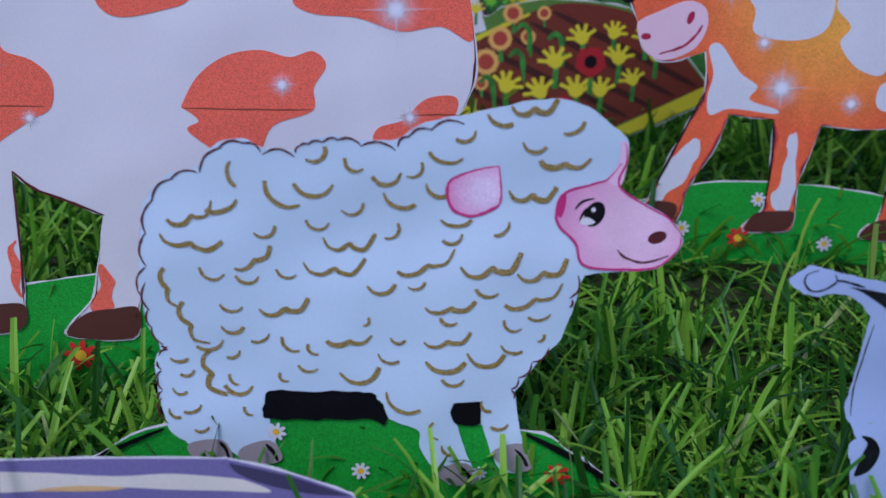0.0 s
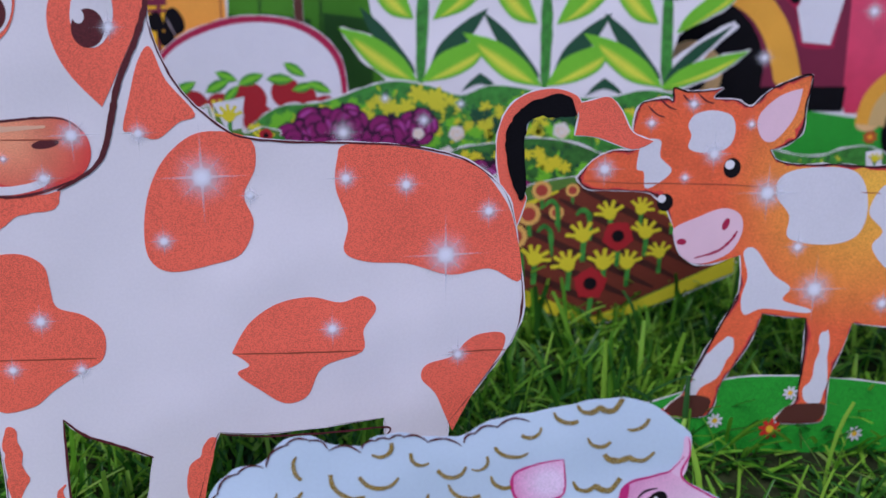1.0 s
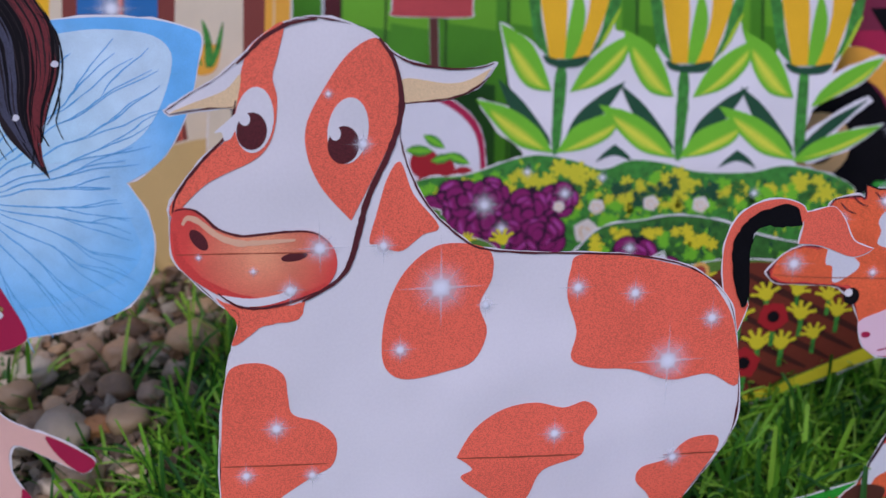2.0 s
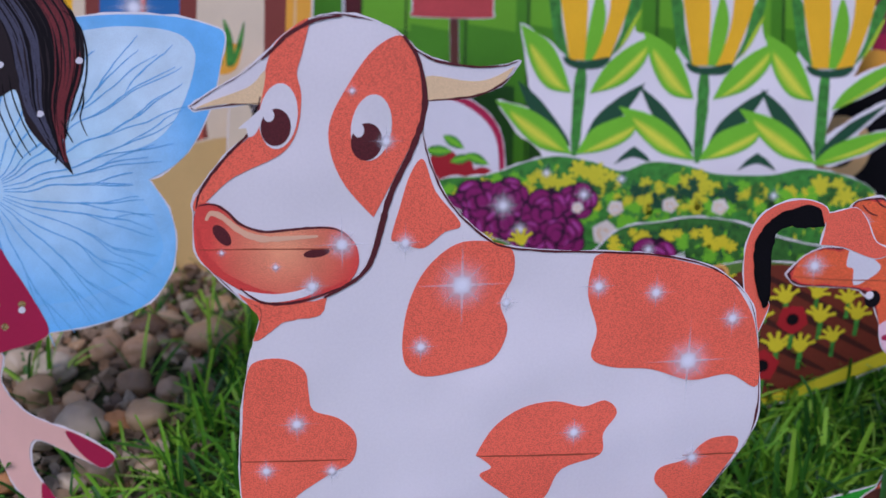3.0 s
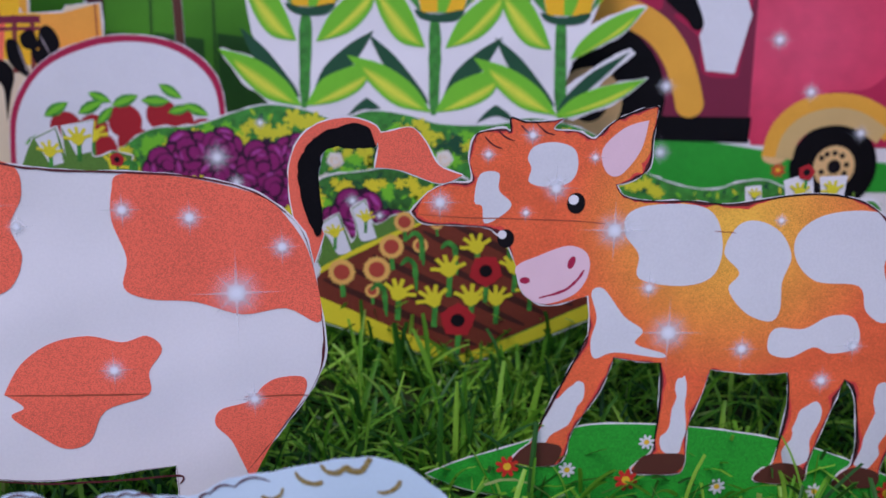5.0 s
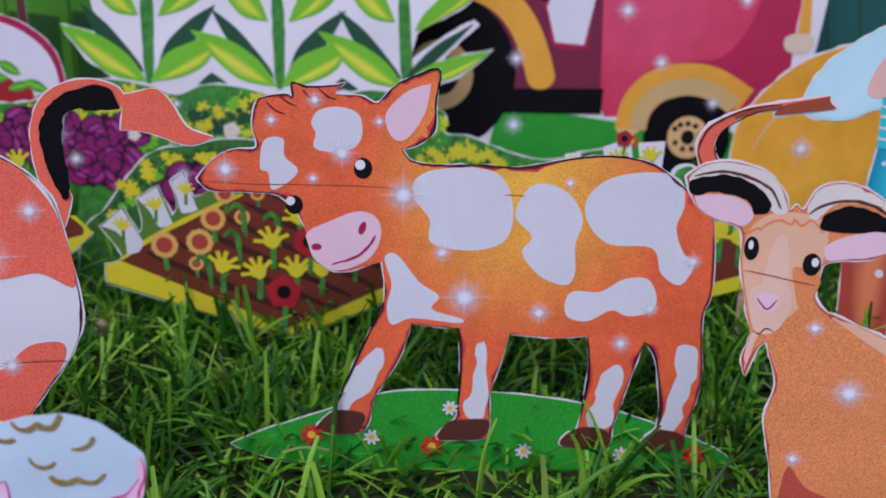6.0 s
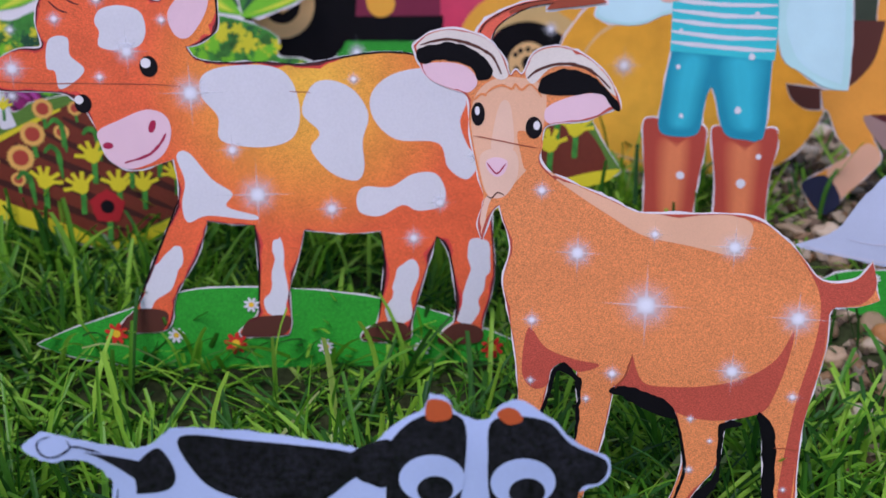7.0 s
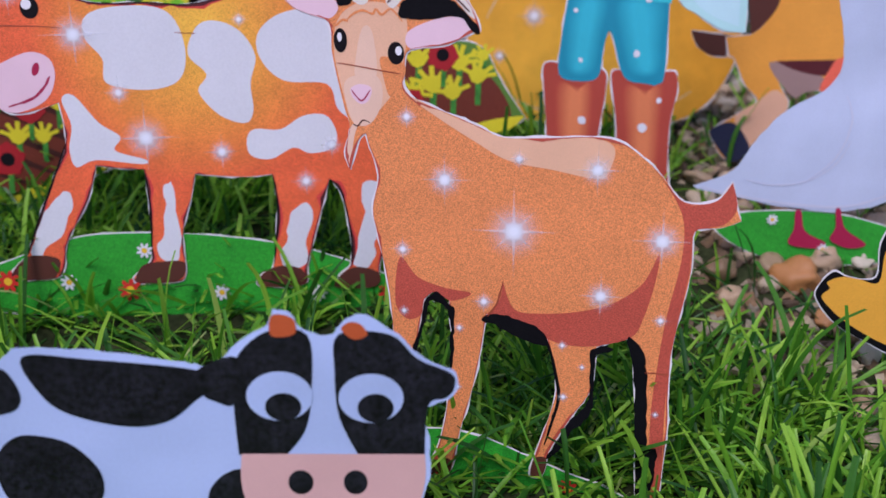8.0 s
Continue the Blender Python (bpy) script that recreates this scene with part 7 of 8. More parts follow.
line(tractor, "mudguard", AMBER, [(27, 95), (31, 114.5), (45, 129.5), (68.5, 135.5), (92.5, 132), (117.5, 117)], 20.1, 6, 0)
ink(tractor, "bonnet_shade", BONNETDARK, [(60, 143), (95, 150), (118, 178), (132, 232), (152.5, 240), (152.5, 240), (152.5, 197), (148, 103.5), (148, 103.5), (77.5, 103.5), (77.5, 103.5)], 4)
ink(tractor, "lamp", SANDPALE, [(144, 165.5), (157.5, 169), (164.5, 166.5), (166, 159), (159, 153), (145, 155.5)], 5)
ink(tractor, "lamp_arm", AMBER, [(152.5, 168), (152.5, 168), (155, 197), (155, 197), (161.5, 197), (161.5, 197), (162.5, 168), (162.5, 168)], 5)
line(tractor, "mudguard_rim", SAND, [(34.5, 94), (38, 110), (50, 122), (69.5, 127.5), (89, 124.5), (109, 112.5)], 13.5, 7, 0)
for u, v, r in [(-61, 149, 6.8), (22, 185, 7.6), (50, 146, 6.9), (-62, 98, 7.8), (112, 193, 6.8), (92, 115, 6.1)]:
    sparkle(tractor, u, v, r)
for u, v, r in [(31, 85, 6.1)]:
    blossom(tractor, u, v, r, RED, YELLOW, 5)
stick(tractor, 0)
stick(tractor, 60)

bale = cutout("hay_bale_cutout", (0.45, 0.775, 0.05), 0, "amber round hay bale printed on cut paper", "hay cutout")
edge = [(-66.5, 93.5), (-65.5, 118), (-57, 135), (-41, 153), (-20, 168), (8, 178), (36, 180), (62, 172), (92, 152), (120, 126), (136, 98), (132, 68), (114, 40), (86, 26), (33.5, 25), (-16, 30), (-46.5, 43.5), (-61.5, 67)]
paper(bale, edge, 0, rim=1.0)
ink(bale, "bale", BALE, edge, 1)
line(bale, "straw_line", HORN, [(-47, 60.5), (-25, 43), (18, 33.5), (69, 35), (102, 49.5)], 2.5, 2)
line(bale, "straw_line", HORN, [(-52.5, 105.5), (-37, 129.5), (-5, 143), (35.5, 145)], 2.1, 2)
for u, v, r in [(-18, 107, 8.3), (-43, 79, 5.0), (26, 141, 5.7)]:
    sparkle(bale, u, v, r)
stick(bale, 0)

GOOSEPAPER = material("printed goose white", (0.52, 0.575, 0.72), 0.55, 0.03, 900, 0.06, 30, waves=0.008)
goose = cutout("goose_cutout", (0.58, 0.6, 0.03), -6, "white paper goose on an oval green base with red feet", "goose cutout", "paper farm animals")
edge = [(-61.5, 12.5), (-55, 21.5), (-35, 25), (9, 23), (51.5, 10.5), (66.5, -2.5), (19.5, -9.5), (-32.5, -4)]
paper(goose, edge, 2)
ink(goose, "grass_patch", GREEN, edge, 1, 2)
paper(goose, [(-77, 41), (-77, 41), (-54, 50.5), (-42, 68.5), (-27, 85.5), (-8, 96), (3, 108), (3, 131), (-1, 150), (-0.5, 174.5), (11, 186.5), (30.5, 180.5), (38, 168), (31, 149.5), (37.5, 124), (53, 101.5), (61, 68), (48, 37), (15.5, 25.5), (-18.5, 28), (-53, 35)], 0, rim=0.6, mat=GOOSEPAPER)
line(goose, "wing_line", GOOSESHADE, [(8, 95), (12.5, 81.5), (9.5, 66.5), (2.5, 54.5), (-10, 45)], 1.0, 3)
line(goose, "wing_line", GOOSESHADE, [(-47, 45), (-29.5, 41.5), (-10, 44), (6, 54.5), (13, 68)], 1.0, 3)
line(goose, "belly_shade", GOOSESHADE, [(-73.5, 41), (-53, 35.5), (-18.5, 29.5), (15.5, 28), (44.5, 37.5)], 1.7, 3)
ink(goose, "foot", CRIMSON, [(-15.5, 25), (-12, 25), (-8.5, 12.5), (4.5, 5), (-2, 1.5), (-18, 4.5), (-15.5, 14)], 4)
ink(goose, "foot", CRIMSON, [(8.5, 26), (11.5, 26), (15.5, 14), (29, 4), (18.5, 1.5), (7, 7), (9.5, 15)], 4)
ink(goose, "beak", AMBER, [(29.5, 172.5), (29.5, 172.5), (47.5, 168), (32.5, 163.5), (32.5, 163.5)], 3)
for u, v, r in [(-29, 20, 3.7), (3, 1, 3.8)]:
    blossom(goose, u, v, r, WHITEINK, YELLOW, 5)
stick(goose, 0)

UDDER = inked("printed brown grey", 0.36, 0.23, 0.20, 0.1)
pony = cutout("pony_cutout", (0.6, 0.72, 0.04), 0, "orange paper pony with a bent leg and dark hooves", "pony cutout", "paper farm animals")
edge = [(-44, 105.5), (-44, 105.5), (-26.5, 107), (-26.5, 107), (-17, 115), (-9.5, 133.5), (-8.5, 174), (24.5, 191.5), (79.5, 187.5), (117.5, 143), (119, 104.5), (105.5, 85.5), (106.5, 49.5), (90.5, 43.5), (83, 70), (40.5, 87.5), (40.5, 87.5), (42, 75), (37, 68), (25.5, 67.5), (25.5, 67.5), (17, 71.5), (4, 82), (-8, 88.5), (-8, 88.5), (-3.5, 72), (4, 58), (-3, 46.5), (-24, 26.5), (-31.5, 18.5), (-42, 23), (-48, 33.5), (-50.5, 40.5), (-34, 51), (-18.5, 60.5), (-28.5, 73), (-37, 90.5), (-41, 93.5)]
paper(pony, edge, 0, rim=0.6)
ink(pony, "body", PONY, edge, 1)
ink(pony, "hoof", NAVY, [(-50.5, 41.5), (-34.5, 46), (-22, 29.5), (-26.5, 20.5), (-35.5, 18.5), (-47, 31.5)], 3)
ink(pony, "shin", GOATPALE, [(-34, 49), (-18.5, 60.5), (-6, 68.5), (4, 58), (-3, 46.5), (-22, 29.5), (-22, 29.5)], 2)
ink(pony, "belly_shade", MAROON, [(-8, 88.5), (-8, 88.5), (35, 88.5), (35, 88.5), (32.5, 81), (26.5, 77.5), (8, 81.5)], 3)
ink(pony, "belly", UDDER, [(-12, 88), (26.5, 77), (25.5, 68.5), (15.5, 66), (5.5, 64)], 2)
ink(pony, "thigh", ORANGE, [(35, 88.5), (35, 88.5), (42, 90.5), (42, 90.5), (43, 74), (36, 67.5), (25.5, 68.5)], 3)
ink(pony, "mane", HOOF, [(-27, 107), (-27, 107), (-30.5, 130.5), (-30.5, 130.5), (-30, 152.5), (-30, 152.5), (-4.5, 152), (-4.5, 152), (-9, 127), (-19, 113)], 3)
edge = [(-68.5, 110.5), (-68.5, 110.5), (-52, 108), (-35, 106), (-35, 106), (-42, 100.5), (-43, 92.5), (-43, 92.5), (-54, 93.5), (-63.5, 100)]
paper(pony, edge, 1, rim=0.6)
ink(pony, "tail", HOOF, edge, 2, 1)
stick(pony, 20)

butterfly = cutout("butterfly_cutout", (0.55, 0.5, 0.02), -10, "yellow and black paper butterfly above the pebbles", "butterfly cutout")
edge = [(-13.5, 17), (-13, 24.5), (-6.5, 32), (1, 29.5), (15, 29.5), (15.5, 48), (24.5, 63), (47, 60.5), (53, 37), (45.5, 9), (34.5, -17), (34.5, -17), (16, -7.5), (-2, 3)]
paper(butterfly, edge, 0, rim=0.5)
ink(butterfly, "wing_rim", BLACK, edge, 1)
ink(butterfly, "wing", AMBER, [(-9.5, 15.5), (-11, 19.5), (-7.5, 23), (-9, 26.5), (-2, 29.5), (6.5, 28.5), (16.5, 27), (18.5, 45), (28, 57.5), (42, 54.5), (46, 36.5), (39.5, 12), (31.5, -11), (31.5, -11), (15.5, -3.5), (0.5, 6)], 2)
stick(butterfly, 30)

fairy = cutout("fairy_cutout", (-0.33, 0.592, 0.06), 4, "paper fairy with pale blue wings and a crimson dress", "fairy cutout", "paper figures")
shapes = []
shapes.append(([(-78, 243), (-46, 250), (-20.5, 251), (-3.5, 250), (25, 252), (54, 251), (74, 246), (79, 241.5), (77, 230.5), (71, 206.5), (59.5, 183.5), (48.5, 172), (35, 164.5), (35, 164.5), (44.5, 148.5), (47.5, 130.5), (43.5, 111), (31, 94.5), (8, 83.5), (-24, 77), (-61.5, 73.5), (-102, 88)], WINGBLUE, 0))
shapes.append(([(-61.5, 240), (-4.5, 242.5), (24.5, 246), (50.5, 244), (62, 236.5), (62.5, 224.5), (54.5, 203.5), (42.5, 188), (24, 180), (-12.5, 175), (-71, 174.5)], WINGPALE, 1))
shapes.append(([(-73, 162), (-14, 162.5), (16, 161), (30.5, 153.5), (38, 137.5), (40, 124), (29.5, 111), (3.5, 100), (-22, 94), (-83, 94.5)], WINGMID, 1))
shapes.append((ribbon_outline([(-48, 166.5), (-44.5, 180.5), (-41.5, 194.5), (-39, 208), (-36, 221.5), (-31.5, 234.5)], 0.8), WINGVEIN, 2))
shapes.append((ribbon_outline([(-40.5, 201), (-35, 216.5), (-29.5, 231.5)], 0.6), WINGVEIN, 2))
shapes.append((ribbon_outline([(-37.5, 214.5), (-37.5, 224), (-36.5, 233)], 0.6), WINGVEIN, 2))
shapes.append((ribbon_outline([(-46.5, 166), (-39.5, 180.5), (-32, 194.5), (-24.5, 208.5), (-16, 221.5), (-8.5, 235)], 0.8), WINGVEIN, 2))
shapes.append((ribbon_outline([(-28, 202), (-16, 221), (-3.5, 239)], 0.6), WINGVEIN, 2))
shapes.append((ribbon_outline([(-20, 215), (-15.5, 228.5), (-11, 240.5)], 0.6), WINGVEIN, 2))
shapes.append((ribbon_outline([(-44.5, 165), (-33.5, 179.5), (-23, 194.5), (-11.5, 208.5), (1, 221.5), (13, 234)], 0.8), WINGVEIN, 2))
shapes.append((ribbon_outline([(-16.5, 202.5), (-2, 218), (12, 233.5)], 0.6), WINGVEIN, 2))
shapes.append((ribbon_outline([(-5, 215.5), (0, 226), (6, 236)], 0.6), WINGVEIN, 2))
shapes.append((ribbon_outline([(-43.5, 164), (-28, 177.5), (-12, 191.5), (3, 205.5), (17.5, 219.5), (33, 232.5)], 0.8), WINGVEIN, 2))
shapes.append((ribbon_outline([(-3.5, 199.5), (20, 215.5), (42.5, 231)], 0.6), WINGVEIN, 2))
shapes.append((ribbon_outline([(11, 213), (22, 227.5), (33.5, 240.5)], 0.6), WINGVEIN, 2))
shapes.append((ribbon_outline([(-43, 163), (-24, 176.5), (-6, 190), (12.5, 203), (32, 214), (51, 226)], 0.8), WINGVEIN, 2))
shapes.append((ribbon_outline([(5, 198), (30.5, 212), (55.5, 226)], 0.6), WINGVEIN, 2))
shapes.append((ribbon_outline([(23.5, 209), (37, 224), (51.5, 237.5)], 0.6), WINGVEIN, 2))
shapes.append((ribbon_outline([(-42.5, 162), (-23, 172.5), (-3, 182), (17, 191), (36, 202), (53.5, 216)], 0.8), WINGVEIN, 2))
shapes.append((ribbon_outline([(8.5, 187), (35.5, 196.5), (61.5, 206)], 0.6), WINGVEIN, 2))
shapes.append((ribbon_outline([(27.5, 197), (41.5, 207.5), (55.5, 217)], 0.6), WINGVEIN, 2))
shapes.append((ribbon_outline([(-42, 160.5), (-23.5, 166.5), (-4.5, 172.5), (14, 179.5), (31.5, 188), (50, 196)], 0.8), WINGVEIN, 2))
shapes.append((ribbon_outline([(6, 176.5), (27.5, 180.5), (49, 184.5)], 0.6), WINGVEIN, 2))
shapes.append((ribbon_outline([(23.5, 184.5), (39, 194), (54.5, 202)], 0.6), WINGVEIN, 2))
shapes.append((ribbon_outline([(-41.5, 159), (-26.5, 162.5), (-11, 166.5), (4.5, 170.5), (20, 174), (35.5, 176.5)], 0.8), WINGVEIN, 2))
shapes.append((ribbon_outline([(-3, 169), (19.5, 171.5), (42, 174)], 0.6), WINGVEIN, 2))
shapes.append((ribbon_outline([(12.5, 172.5), (26, 179.5), (39.5, 185)], 0.6), WINGVEIN, 2))
shapes.append((ribbon_outline([(-42, 158), (-28.5, 159.5), (-14.5, 161.5), (-1, 162.5), (12.5, 162.5), (26.5, 161.5)], 0.8), WINGVEIN, 2))
shapes.append((ribbon_outline([(-8, 162), (9.5, 161.5), (26.5, 161)], 0.6), WINGVEIN, 2))
shapes.append((ribbon_outline([(6, 162.5), (16, 165.5), (27, 167.5)], 0.6), WINGVEIN, 2))
shapes.append((ribbon_outline([(-42, 156.5), (-27.5, 154.5), (-13, 152.5), (2, 151.5), (17.5, 152), (32.5, 153)], 0.8), WINGVEIN, 2))
shapes.append((ribbon_outline([(-5, 152), (15.5, 147.5), (36, 143)], 0.6), WINGVEIN, 2))
shapes.append((ribbon_outline([(10, 152), (20, 154), (29.5, 155)], 0.6), WINGVEIN, 2))
shapes.append((ribbon_outline([(-42.5, 155), (-27.5, 151), (-11.5, 147.5), (4.5, 145), (20.5, 142), (36, 136.5)], 0.8), WINGVEIN, 2))
shapes.append((ribbon_outline([(-3, 147), (16.5, 139), (36.5, 132.5)], 0.6), WINGVEIN, 2))
shapes.append((ribbon_outline([(12.5, 143.5), (25, 144.5), (37.5, 144.5)], 0.6), WINGVEIN, 2))
shapes.append((ribbon_outline([(-43, 154), (-27.5, 147.5), (-12.5, 140.5), (2, 132.5), (17.5, 125.5), (34.5, 121)], 0.8), WINGVEIN, 2))
shapes.append((ribbon_outline([(-5, 136), (13, 124.5), (31.5, 113.5)], 0.6), WINGVEIN, 2))
shapes.append((ribbon_outline([(10, 128.5), (24, 125), (37.5, 121)], 0.6), WINGVEIN, 2))
shapes.append((ribbon_outline([(-44, 152.5), (-30, 142.5), (-16.5, 133), (-1, 124), (14.5, 116), (29, 106.5)], 0.8), WINGVEIN, 2))
shapes.append((ribbon_outline([(-7.5, 128.5), (10, 112.5), (29, 97)], 0.6), WINGVEIN, 2))
shapes.append((ribbon_outline([(7.5, 120.5), (21, 116), (34.5, 110.5)], 0.6), WINGVEIN, 2))
shapes.append((ribbon_outline([(-44.5, 151.5), (-33, 140), (-21.5, 127.5), (-10, 114.5), (2.5, 103), (17, 93)], 0.8), WINGVEIN, 2))
shapes.append((ribbon_outline([(-15.5, 120.5), (-4, 104.5), (8, 88.5)], 0.6), WINGVEIN, 2))
shapes.append((ribbon_outline([(-3.5, 108.5), (9, 100), (21.5, 91)], 0.6), WINGVEIN, 2))
shapes.append((ribbon_outline([(-46, 150), (-37.5, 136.5), (-28, 124), (-17.5, 111), (-8.5, 97), (0, 82.5)], 0.8), WINGVEIN, 2))
shapes.append((ribbon_outline([(-22, 117), (-12.5, 99.5), (-2, 81)], 0.6), WINGVEIN, 2))
shapes.append((ribbon_outline([(-13, 104), (-3.5, 95), (5.5, 85.5)], 0.6), WINGVEIN, 2))
shapes.append((ribbon_outline([(-47.5, 149), (-43, 135), (-37.5, 120.5), (-31, 106.5), (-24.5, 92.5), (-19, 77)], 0.8), WINGVEIN, 2))
shapes.append((ribbon_outline([(-34.5, 113.5), (-29, 91), (-23.5, 68.5)], 0.6), WINGVEIN, 2))
shapes.append((ribbon_outline([(-27.5, 99.5), (-19.5, 88), (-12, 76.5)], 0.6), WINGVEIN, 2))
shapes.append((ribbon_outline([(-49.5, 148.5), (-47.5, 135), (-45.5, 121), (-42.5, 107), (-37.5, 93.5), (-32, 80)], 0.8), WINGVEIN, 2))
shapes.append((ribbon_outline([(-44, 114), (-44, 96), (-43.5, 77.5)], 0.6), WINGVEIN, 2))
shapes.append((ribbon_outline([(-40, 100.5), (-35, 88), (-31, 76)], 0.6), WINGVEIN, 2))
shapes.append((ribbon_outline([(-51.5, 148.5), (-52.5, 134.5), (-54.5, 121), (-55, 106.5), (-55.5, 92.5), (-57.5, 78)], 0.8), WINGVEIN, 2))
shapes.append((ribbon_outline([(-54.5, 114), (-58.5, 95), (-62.5, 75.5)], 0.6), WINGVEIN, 2))
shapes.append((ribbon_outline([(-55, 100), (-54, 89.5), (-53.5, 79)], 0.6), WINGVEIN, 2))
shapes.append(([(-69.5, 299), (-17.5, 280), (-1.5, 258), (4, 248), (6.5, 239), (6, 227), (2, 214), (-2.5, 206), (-7, 193), (-8.5, 185), (-4.5, 167), (-4.5, 167), (-14.5, 178.5), (-22, 187), (-27, 196), (-29.5, 210), (-32, 213), (-39, 209), (-50, 207), (-87, 195)], HAIR, 3))
for k in range(34):
    w = k / 33
    sway = 1.2 * math.sin(k * 2.3)
    lock = [(-54 + 52 * w, 278 - 18 * w), (-34 + 38 * w, 247), (-29 + 33.5 * w + sway, 225), (-26 + 23 * w + sway, 204), (-18 + 11 * w, 187)]
    if k % 3 == 1:
        lock.append((-10 + 3 * w, 174))
    tone = HAIRGREY if w < 0.42 else HAIRRED if 0.6 < w < 0.95 else INKDARK
    shapes.append((ribbon_outline(lock, (0.6, 1.1, 1.7)[k % 3]), tone if k % 4 else INKDARK, 3.5 + 0.01 * k))
for x, y in ((-37, 208), (-33, 212), (-41, 206)):
    shapes.append((ribbon_outline([(x, y + 8), (x + 1, y - 4), (x + 6, y - 20), (x + 11, y - 30)], 0.7), INKDARK, 4))
shapes.append((ribbon_outline([(-3, 254), (4.5, 247), (7.5, 234), (6, 219), (1, 204), (-3.5, 196.5)], 0.9), INKDARK, 5))
shapes.append((ribbon_outline([(4, 216), (4, 207), (1.5, 198), (4.5, 188.5)], 0.6), INKDARK, 5))
shapes.append((ribbon_outline([(-12, 192), (-11.5, 181.5), (-13.5, 173.5)], 0.9), INKDARK, 5))
shapes.append((ribbon_outline([(-8.5, 196.5), (-6, 190.5), (-3.5, 185)], 0.9), INKDARK, 5))
shapes.append(([(-89, 182), (-49, 177.5), (-45.5, 167), (-50.5, 157.5), (-93.5, 145)], CRIMSON, 3))
shapes.append(([(-94.5, 135.5), (-53.5, 131), (-42.5, 116.5), (-32.5, 97), (-25.5, 79), (-31.5, 72), (-47.5, 67), (-60, 64), (-103.5, 61)], CRIMSON, 3))
shapes.append(([(-54.5, 94), (-52, 96), (-50.5, 94), (-52.5, 91.5)], GOLD, 4))
shapes.append(([(-51.5, 80.5), (-49, 83), (-47, 80.5), (-49.5, 78.5)], GOLD, 4))
shapes.append(([(-41, 94), (-38.5, 96), (-36.5, 94), (-39, 91.5)], GOLD, 4))
shapes.append(([(-56.5, 107), (-54, 109), (-52, 107), (-54.5, 104.5)], GOLD, 4))
shapes.append(([(-78.5, 62.5), (-53.5, 65.5), (-55, 47), (-44.5, 29.5), (-29.5, 20.5), (-17, 15), (2.5, 2), (3.5, -3.5), (-3, -7.5), (-21.5, 2.5), (-40, 11), (-43, -6), (-33.5, -24.5), (-30.5, -31.5), (-40.5, -32), (-52.5, -20.5), (-62.5, 5), (-70, 26), (-82, 33.5)], SKINTONE, 1))
shapes.append(([(-22, 15.5), (-14, 13), (4, 0.5), (2, -6), (-4.5, -7.5), (-15, 2.5)], CRIMSON, 3))
shapes.append(([(-37.5, -16.5), (-30.5, -28.5), (-31.5, -32), (-38.5, -30)], CRIMSON, 3))
shapes.append(([(-35, 226), (-36, 224.5), (-37, 224), (-38, 224.5), (-38.5, 226), (-38, 227), (-36.5, 227.5), (-35.5, 227)], WHITEINK, 6))
shapes.append(([(5.5, 228.5), (5, 227), (3.5, 226.5), (2, 227), (1.5, 228), (2.5, 229.5), (3.5, 230), (5, 229.5)], WHITEINK, 6))
shapes.append(([(-17, 200), (-18, 199), (-19, 198.5), (-20.5, 199), (-20.5, 200), (-20, 201.5), (-19, 202), (-17.5, 201.5)], WHITEINK, 6))
shapes.append(([(-37, 90.5), (-38, 89), (-39, 88.5), (-40.5, 89), (-41, 90.5), (-40, 92), (-39, 92.5), (-37.5, 92)], WHITEINK, 6))
shapes.append(([(-57, 29.5), (-57.5, 28.5), (-59, 28), (-60, 28.5), (-60.5, 29.5), (-59.5, 31), (-58.5, 31.5), (-57.5, 31)], WHITEINK, 6))
for i, (points, mat, layer) in enumerate(shapes):
    if mat is WINGVEIN:
        shapes[i] = ([(x + 2.2 * noise.noise(Vector((x * 0.05, y * 0.05, 1.0))) + 0.5 * noise.noise(Vector((x * 0.3, y * 0.3, 2.0))), y + 2.2 * noise.noise(Vector((x * 0.05, y * 0.05, 6.0)))) for x, y in points], mat, layer)
figure(fairy, shapes)

farmer = cutout("child_cutout", (0.47, 0.655, 0.04), -4, "paper figure in striped shirt, teal trousers and brown boots", "figure cutout", "paper figures")
shapes = []
shapes.append(([(-51, 98), (-44, 100), (-35, 96.5), (-14, 95), (-12, 81.5), (-15, 60), (-17.5, 30), (-18, 1.5), (-45.5, 1.5), (-48.5, 56), (-50.5, 81.5)], BOOT, 1))
shapes.append(([(-8, 94), (2, 94), (19.5, 92.5), (31, 93), (33, 81.5), (29.5, 60), (29.5, 30), (31.5, -0.5), (0, -0.5), (-4, 56), (-7.5, 81.5)], BOOT, 1))
shapes += bands([(-43, 87), (-29, 85), (-20.5, 87), (-20, 63.5), (-23.5, 30), (-37.5, 22.5), (-43, 56)], BOOTGLOW, 2)
shapes += bands([(-1, 85), (13.5, 82.5), (24, 85), (24, 60), (21.5, 26.5), (6, 22.5), (0.5, 56)], BOOTGLOW, 2)
shapes.append(([(-36, 143), (-36, 143), (25, 139.5), (25, 139.5), (25, 113.5), (23.5, 87), (12.5, 86), (-1, 90.5), (-8, 113.5), (-11.5, 118.5), (-14.5, 106.5), (-17, 90.5), (-29, 88), (-41.5, 92.5), (-40.5, 113.5), (-38, 131)], TEAL, 2))
shapes += bands([(-34, 140), (-13, 138), (-15, 118), (-20, 94), (-36, 94), (-38, 115)], TEALGLOW, 2.2)
shapes += bands([(-6, 137), (22, 137), (22, 112), (20, 92), (3, 93), (-5, 115)], TEALGLOW, 2.2)
